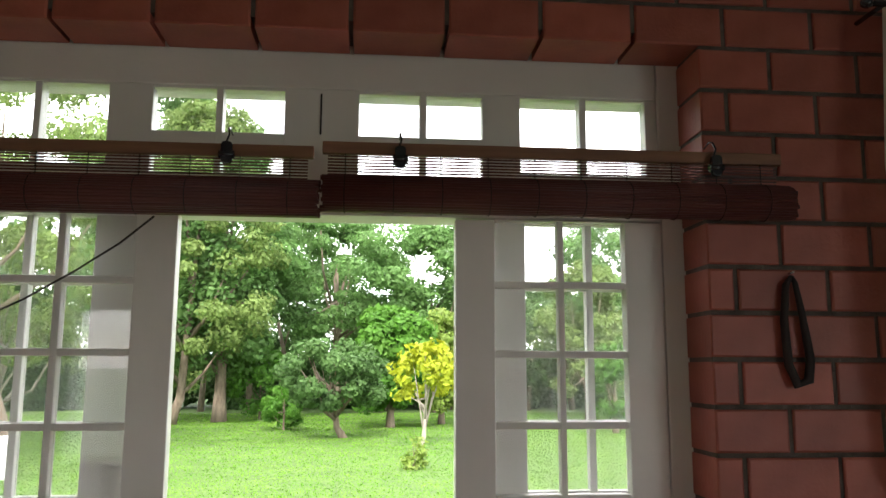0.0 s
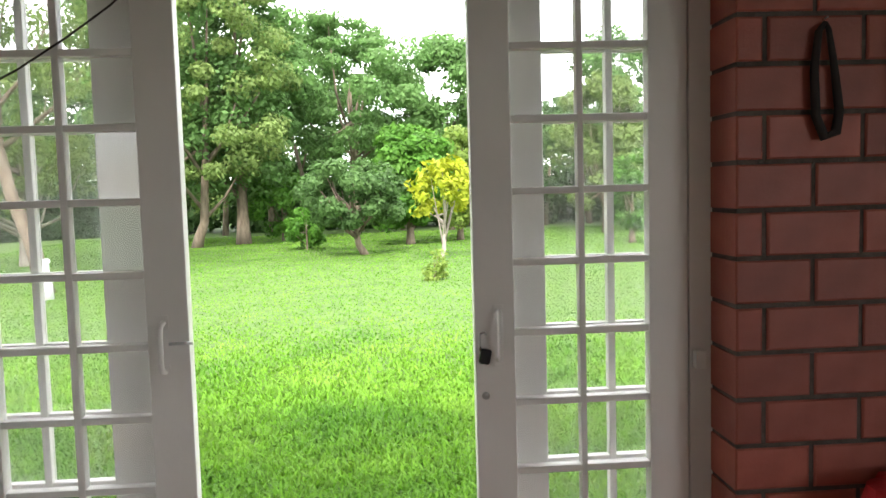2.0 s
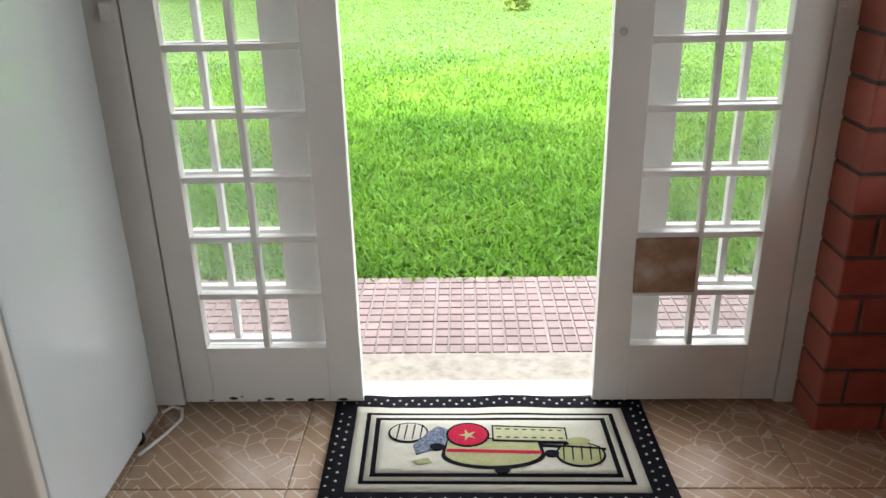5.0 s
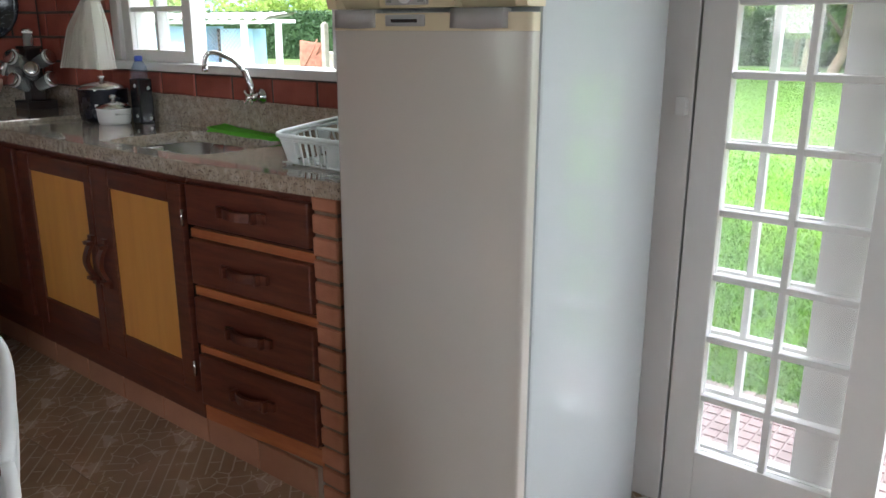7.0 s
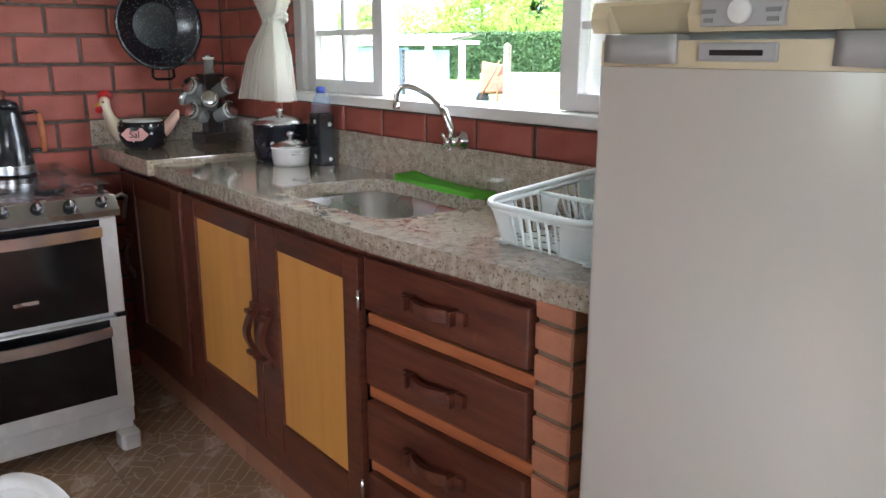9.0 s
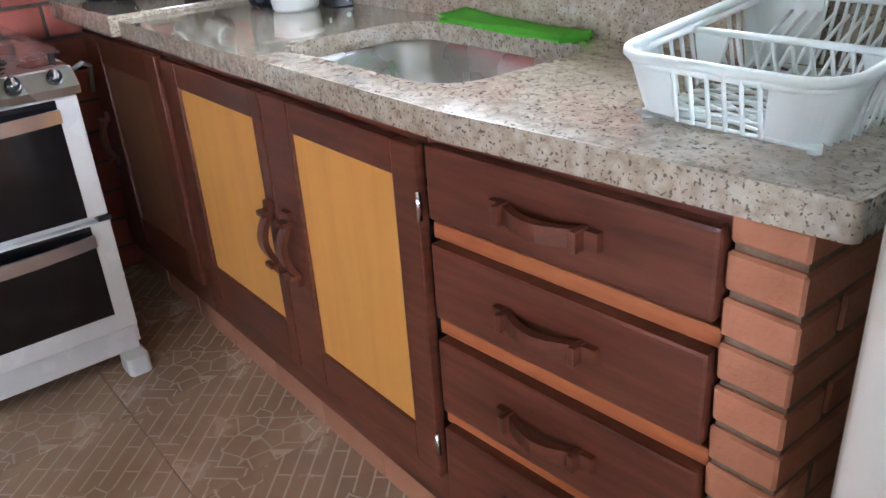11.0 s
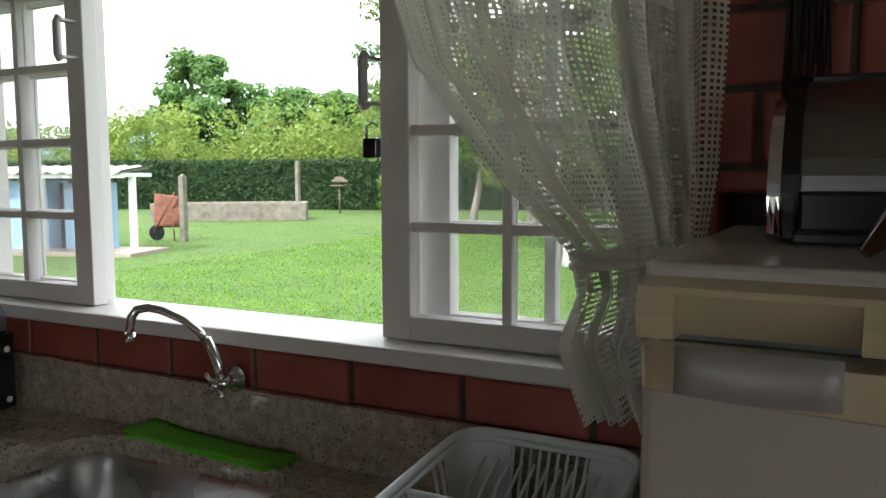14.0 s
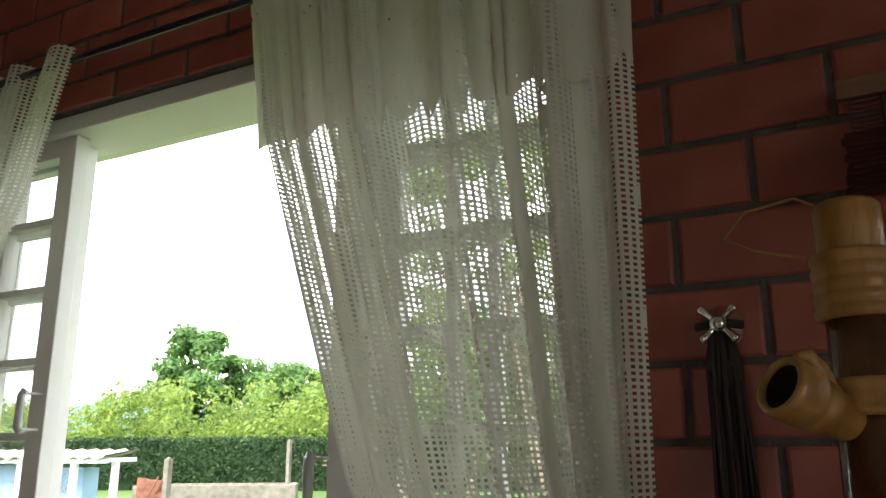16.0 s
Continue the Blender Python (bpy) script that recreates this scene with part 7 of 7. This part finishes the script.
part("roof", bm, M_SHEET, shed, "grey corrugated roof sheets")
part("side_beam", box(B(), -0.05, 0.05, -0.2, 0.75, 1.52, 1.6), M_POST, shed)
part("beam", box(B(), -4.6, 0.05, -0.28, -0.2, 1.5, 1.58), M_POST, shed)
for x, y in ((0.0, 0.12), (-0.62, -0.24), (-1.75, -0.24), (-3.1, -0.24), (-4.5, -0.24)):
    part("post", box(B(), x - 0.055, x + 0.055, y - 0.055, y + 0.055, 0, 1.52 if x < 0 else 1.6, 0.008), M_POST, shed, "whitewashed post")
bm = B()
for i in range(-14, 16):
    for s in (-1, 1):
        x0 = -1.2 + i * 0.1
        p0, p1 = (x0, 0.0), (x0 + s * 1.4, 1.4)
        lo, hi = -1.75, -0.62
        ts = sorted([(lo - p0[0]) / (p1[0] - p0[0]), (hi - p0[0]) / (p1[0] - p0[0])])
        a, b = max(0, ts[0]), min(1, ts[1])
        if b - a > 0.03:
            tube(bm, [(p0[0] + (p1[0] - p0[0]) * a, -0.24, 1.4 * a), (p0[0] + (p1[0] - p0[0]) * b, -0.24, 1.4 * b)], 0.004, 4)
part("wire_mesh", bm, M_WIRE, shed, "diamond wire netting")
part("slab", box(B(), -4.6, 0.3, -0.5, 0.9, -0.05, 0.06), M_STONE, shed, "worn stone floor slab")
barrow = thing("wheelbarrow", (-15.7, 14.7, -0.1), "rusty red wheelbarrow tipped up against the fence", "wheelbarrow", rz=20)
part("tray", outline(B(), [(-0.32, 0.35), (0.32, 0.35), (0.38, 1.05), (-0.30, 1.15)], -0.2, 0.06, pose(0, 0, 0, 78, 0, 25), 0.05), M_RUST, barrow)
part("wheel", lathe(B(), [(0.17, -0.035), (0.19, -0.02), (0.19, 0.02), (0.17, 0.035)], 20, m=pose(-0.35, 0.1, 0.19, 90)), M_BLACK, barrow)
part("handle", tube(B(), [(-0.3, 0.15, 0.2), (0.1, 0.15, 0.85), (0.25, 0.15, 1.15)], 0.02, 8), M_RUST, barrow)
part("handle", tube(B(), [(-0.3, -0.15, 0.2), (0.1, -0.15, 0.85), (0.25, -0.15, 1.15)], 0.02, 8), M_RUST, barrow)
part("leg", tube(B(), [(0.15, 0, 0.0), (0.1, 0, 0.6)], 0.02, 8), M_RUST, barrow)
for x, y, h in ((-15.35, 14.85, 1.55), (-19.55, 24.5, 2.05)):
    po = thing("fence_post", (x, y, -0.12), "grey concrete fence post standing on the lawn", "post", "fence posts")
    part("shaft", box(B(), -0.07, 0.07, -0.07, 0.07, 0, h, 0.012), M_CONC, po)
    part("tip", lathe(B(), [(0.07, h - 0.02), (0.05, h + 0.03), (0, h + 0.05)], 8), M_CONC, po)
trough = thing("garden_trough", (-20.3, 21.7, -0.12), "old concrete planting trough with a mossy rim", "trough", rz=35)
for a in ((-2.6, 2.6, -0.09, 0.09), (-2.6, 2.6, 1.4, 1.58), (-2.6, -2.42, 0.09, 1.4), (2.42, 2.6, 0.09, 1.4)):
    part("side", box(B(), *a, 0, 0.62, 0.02), M_CONC, trough)
part("soil", box(B(), -2.42, 2.42, 0.09, 1.4, 0, 0.5), M_SOIL, trough)
feeder = thing("bird_table", (-19.6, 27.2, -0.1), "small wooden bird table on a post by the hedge", "bird table")
part("post", tube(B(), [(0, 0, 0), (0, 0, 1.1)], 0.035, 8), M_BARK, feeder)
part("tray", box(B(), -0.3, 0.3, -0.2, 0.2, 1.1, 1.15, 0.01), M_BARK, feeder)
part("roof", outline(B(), [(-0.3, 0), (0.3, 0), (0, 0.2)], -0.2, 0.2, pose(0, 0, 1.28, 90)), M_BARK, feeder)
part("post", box(B(), -0.02, 0.02, -0.02, 0.02, 1.15, 1.3), M_BARK, feeder)
stake = thing("garden_stake", (-8.6, 14.6, -0.1), "white painted frame standing on the lawn", "frame")
part("upright", box(B(), -0.04, 0.04, -0.04, 0.04, 0, 0.95, 0.006), M_POST, stake)
part("upright", box(B(), 0.3, 0.38, -0.04, 0.04, 0, 0.55, 0.006), M_POST, stake)
part("foot", box(B(), -0.1, 0.42, -0.06, 0.06, 0, 0.08, 0.006), M_POST, stake)

stump = thing("tree_stump", (-5.55, 13.95, -0.12), "pale whitewashed tree stump standing on the lawn", "stump")
part("trunk", tube(B(), [(0, 0, 0), (0.01, 0, 0.25), (-0.02, 0, 0.5), (-0.03, 0.01, 0.68)], [0.13, 0.1, 0.095, 0.1], 12), M_POST, stump)
part("branch_stub", tube(B(), [(-0.02, 0, 0.5), (0.06, -0.03, 0.62), (0.1, -0.05, 0.66)], [0.05, 0.04, 0.03], 8), M_POST, stump)

# ---- grass ----


def grass(name, label, n, x0, x1, y0, y1, h, w, power=1.0, seed=2, fade=False):
    rng = np.random.default_rng(seed)
    x = rng.uniform(x0, x1, n)
    k = rng.uniform(0, 1, n)
    y = y0 + (y1 - y0) * (1 - (1 - k) ** (1 / 3) if fade else k ** power)
    z = np.array([ground_z(a, b) for a, b in zip(x, y)]) - 0.004
    a = rng.uniform(0, 2 * math.pi, n)
    tilt = rng.uniform(0.25, 1.1, n)
    hh = h * rng.uniform(0.5, 1.3, n) * np.maximum(0.55, 1 - 0.1 * np.maximum(0, y - 5))
    ww = w * rng.uniform(0.6, 1.3, n) * (1 + 0.05 * np.maximum(0, y - 4))
    d = np.stack([np.cos(a), np.sin(a)], 1)
    s = np.stack([-d[:, 1], d[:, 0]], 1)
    base = np.stack([x, y, z], 1)

    def at(k, out, side):
        p = base.copy()
        p[:, :2] += d * (out * hh * np.sin(tilt))[:, None] + s * (side * ww)[:, None]
        p[:, 2] += k * hh * np.cos(tilt * (0.6 + 0.4 * k))
        return p
    v = np.stack([at(0, 0, -0.5), at(0, 0, 0.5), at(0.6, 0.45, 0.42), at(0.6, 0.45, -0.42), at(0.85, 1.1, 0.0)], 1).reshape(-1, 3)
    i = np.arange(n)[:, None] * 5
    f = np.concatenate([i + np.array([[0, 1, 2, 3]]), i + np.array([[3, 2, 4, 4]])], 0)
    q = np.concatenate([i + np.array([[0, 1, 2]]), i + np.array([[0, 2, 3]]), i + np.array([[3, 2, 4]])], 0)
    return tagged(new(name, raw_mesh(name, v, q, M_GRASS)), label, "grass", "", "stuff")


grass("grass", "broad-bladed green lawn grass by the house", 170000, -3.9, 4.4, 3.52, 11, 0.082, 0.0135, 1.9, 2, True)
grass("grass_beyond", "short green lawn grass further out", 250000, -12, 10, 5.0, 32, 0.05, 0.013, 1.35, 3)
grass("grass_side", "short green lawn grass before the shed", 45000, -20, -4, 4.0, 22, 0.05, 0.012, 1.2, 4)

# ---- bricks, tiles and pavers ----
MESHES = {}


def piece(name, key, maker, material, parent, m):
    """An object of its own on a mesh shared by alike pieces."""
    if key not in MESHES:
        MESHES[key] = to_mesh(name, maker(), material)
    ob = new(name, MESHES[key])
    ob.parent = parent
    ob.matrix_basis = m
    return ob


def brick_shape(w, h, d, seed):
    """A brick from its front's lower left corner, with rounded, slightly uneven edges."""
    r = random.Random(seed)
    bm = B()
    e = 0.004
    j = [r.uniform(-0.0012, 0.0012) for _ in range(8)]
    back = [(0, 0), (w, 0), (w, h), (0, h)]
    fr = [(e + j[0], e + j[1]), (w - e + j[2], e + j[3]), (w - e + j[4], h - e + j[5]), (e + j[6], h - e + j[7])]
    a = [bm.verts.new((x, d, z)) for x, z in back]
    b = [bm.verts.new((x, 0.003, z)) for x, z in back]
    c = [bm.verts.new((x, 0, z)) for x, z in fr]
    bm.faces.new(c)
    for i in range(4):
        k = (i + 1) % 4
        bm.faces.new((b[i], b[k], c[k], c[i]))
        bm.faces.new((a[i], a[k], b[k], b[i]))
    bm.faces.new(a[::-1])
    return bm


def course_bricks(lo, hi, phase):
    """The spans of bricks from lo to hi, cut at both ends."""
    k = math.floor((lo - phase) / BRICK)
    out = []
    while phase + k * BRICK < hi:
        a, b = phase + k * BRICK + JOINT / 2, phase + (k + 1) * BRICK - JOINT / 2
        a, b = max(a, lo), min(b, hi)
        if b - a > 0.02:
            out.append((a, b))
        k += 1
    if out:
        # close the joint that falls at an end
        if out[0][0] - lo < 0.03:
            out[0] = (lo, out[0][1])
        if hi - out[-1][1] < 0.03:
            out[-1] = (out[-1][0], hi)
    return out


rb = random.Random(21)
rest = B()
count = 0
for k in range(-1, 28):
    z0, z1 = Z0 + COURSE * k + JOINT / 2, Z0 + COURSE * (k + 1) - JOINT / 2
    z0 = max(z0, 0.0)
    if z1 - z0 < 0.02:
        continue
    spans = [(XW + 0.002, XE - 0.002)]
    parts_z = []
    for d in (NICHE, DOOR, WIN, WIN2):
        lo_z, hi_z = d[2], d[3]
        if z0 < lo_z - 0.012 < z1 - 0.012:
            parts_z.append((d[0], d[1], z0, lo_z - 0.004))
        if z0 + 0.012 < hi_z + 0.012 < z1:
            parts_z.append((d[0], d[1], max(hi_z + 0.006, z0), z1))
        if z1 > lo_z + 0.012 and z0 < hi_z - 0.012:
            spans = [s for a, b in spans for s in (((a, d[0]), (d[1], b)) if a < d[0] and b > d[1] else ((a, b),))]
    full = (z0, z1)
    for a, b, z0, z1 in [(*s, *full) for s in spans] + parts_z:
        for x0, x1 in course_bricks(a, b, X0 + (BRICK / 2 if k % 2 == 0 else 0)):
            w, h = x1 - x0, z1 - z0
            if h < 0.012:
                continue
            jamb = any(abs(x1 - d[0]) < 0.004 or abs(x0 - d[1]) < 0.004 for d in (DOOR, WIN)) or (2.39 < z0 < 2.5 and x1 > DOOR[0] and x0 < DOOR[1])
            dep = 0.138 if jamb else 0.022
            near = (0.84 < x0 < 1.5) or (-1.48 < x0 < -0.9 and z0 > 1.3) or (z0 > 2.38 and x0 > -1.0 and x0 < 1.0) or (0.9 < z0 < 1.13 and -3.9 < x0 < -1.3) or (z0 > 2.3 and -2.9 < x0 < -1.4) or (x1 < -3.2 and z0 > 0.9)
            off = rb.uniform(-0.0012, 0.0012)
            if near and count < 300:
                count += 1
                v = rb.randrange(3)
                piece("brick", ("b", round(w, 3), round(h, 3), dep, v), lambda: brick_shape(w, h, dep, v), M_BRICK, wall_north, pose(x0, YW + off, z0))
            else:
                t = brick_shape(w, h, dep, 1)
                bmesh.ops.translate(t, verts=t.verts, vec=(x0, YW + off, z0))
                me = bpy.data.meshes.new("t")
                t.to_mesh(me)
                t.free()
                rest.from_mesh(me)
                bpy.data.meshes.remove(me)
ob = part("bricks", rest, M_BRICK_J, wall_north)
tagged(ob, kind="stuff")
# west wall: bricks turned to face the room
rest = B()
for k in range(-1, 28):
    z0, z1 = max(0.0, Z0 + COURSE * k + JOINT / 2), Z0 + COURSE * (k + 1) - JOINT / 2
    if z1 - z0 < 0.02:
        continue
    for y0, y1 in course_bricks(-2.0, YW - 0.002, 1.625 + (BRICK / 2 if k % 2 == 0 else 0)):
        w, h = y1 - y0, z1 - z0
        off = rb.uniform(-0.0012, 0.0012)
        m = pose(XW + off, y0, z0, 0, 0, 90)
        if y0 > 1.0 and 0.8 < z0 < 2.4:
            v = rb.randrange(3)
            piece("brick", ("w", round(w, 3), round(h, 3), v), lambda: brick_shape(w, h, 0.022, v), M_BRICK, wall_west, m)
        else:
            t = brick_shape(w, h, 0.022, 1)
            bmesh.ops.transform(t, verts=t.verts, matrix=m)
            me = bpy.data.meshes.new("t")
            t.to_mesh(me)
            t.free()
            rest.from_mesh(me)
            bpy.data.meshes.remove(me)
tagged(part("bricks", rest, M_BRICK_J, wall_west), kind="stuff")

# bricks of the pillar, laid flat
for k in range(15):
    z0 = 0.003 + 0.0597 * k - 0.003
    z1 = min(z0 + 0.0497, 0.872)
    if z1 - z0 < 0.012:
        continue
    y = 1.955
    lens = [0.2, 0.2, 0.03] if k % 2 else [0.1, 0.2, 0.13]
    for Ln in lens:
        w, h, dd = 0.092, z1 - z0, Ln - 0.011
        v = rb.randrange(3)

        def shape(w=w, h=h, dd=dd, v=v):
            bm = box(B(), 0, w, 0, dd, 0, h, 0.0)
            r = random.Random(v)
            for q in bm.verts:
                q.co += Vector((r.uniform(-0.0015, 0.0015), r.uniform(-0.0015, 0.0015), r.uniform(-0.001, 0.001)))
            bmesh.ops.bevel(bm, geom=list(bm.edges), offset=0.004, segments=1, affect="EDGES")
            return bm
        piece("brick", ("p", round(h, 3), round(dd, 3), v), shape, M_PILLAR, pillar, pose(-1.592 - PO[0], y - PO[1], z0))
        y += Ln

# plinth tiles
x = -3.86
while x < -1.62:
    w = min(0.245, -1.60 - x - 0.004)
    piece("tile", ("pl", round(w, 3)), lambda: box(B(), 0, w, 0, 0.014, 0, 0.094, 0.003), M_PLINTH, plinth, pose(x + 2.7, 1.948 - 1.97, 0.0))
    x += 0.25

# floor tiles
T = 0.42


def floor_tile(w, d):
    bm = outline(B(), [(0, 0), (w, 0), (w, d), (0, d)], -0.006, 0.0)
    top = [f for f in bm.faces if all(v.co.z > -0.001 for v in f.verts)][0]
    bmesh.ops.bevel(bm, geom=list(top.edges), offset=0.002, segments=1, affect="EDGES")
    return bm


def lay(x0, x1, y0, y1, px, py):
    i = math.floor((x0 - px) / T)
    while px + i * T < x1:
        j = math.floor((y0 - py) / T)
        while py + j * T < y1:
            a, b = max(x0, px + i * T) + 0.0015, min(x1, px + (i + 1) * T) - 0.0015
            c, d = max(y0, py + j * T) + 0.0015, min(y1, py + (j + 1) * T) - 0.0015
            if b - a > 0.01 and d - c > 0.01:
                w, h = b - a, d - c
                piece("tile", ("f", round(w, 3), round(h, 3)), lambda: floor_tile(w, h), M_TILE, floor, pose(a, c, 0.0))
            j += 1
        i += 1


lay(-1.75, XE - 0.002, YS, 2.598, -0.07, 2.18)
lay(XW + 0.002, -1.75, YS, YW, -1.75, 1.60)

# pavers outside
pavement = thing("pavement", (0, 3.2, -0.11), "strip of dull red pavers in small squares along the house", "pavement", kind="structure")
part("bed", local(box(B(), -6.0, 6.0, 2.75, 3.545, -0.14, -0.058), (0, 3.2, -0.11)), M_PAVERJ, pavement)


def paver():
    bm = B()
    for i in range(8):
        for j in range(7):
            x0, y0 = 0.003 + i * 0.0488, 0.004 + j * 0.0557
            t1 = 0.0045
            lo = [bm.verts.new(v) for v in ((x0, y0, 0), (x0 + 0.043, y0, 0), (x0 + 0.043, y0 + 0.049, 0), (x0, y0 + 0.049, 0))]
            hi = [bm.verts.new(v) for v in ((x0 + 0.002, y0 + 0.002, t1), (x0 + 0.041, y0 + 0.002, t1), (x0 + 0.041, y0 + 0.047, t1), (x0 + 0.002, y0 + 0.047, t1))]
            bm.faces.new(hi)
            for k in range(4):
                bm.faces.new((lo[k], lo[(k + 1) % 4], hi[(k + 1) % 4], hi[k]))
    return bm


for i in range(-14, 15):
    for j in range(2):
        piece("paver", "pv", paver, M_PAVER, pavement, pose(i * 0.395 - 0.155, 2.765 + j * 0.392 - 3.2, 0.0525))
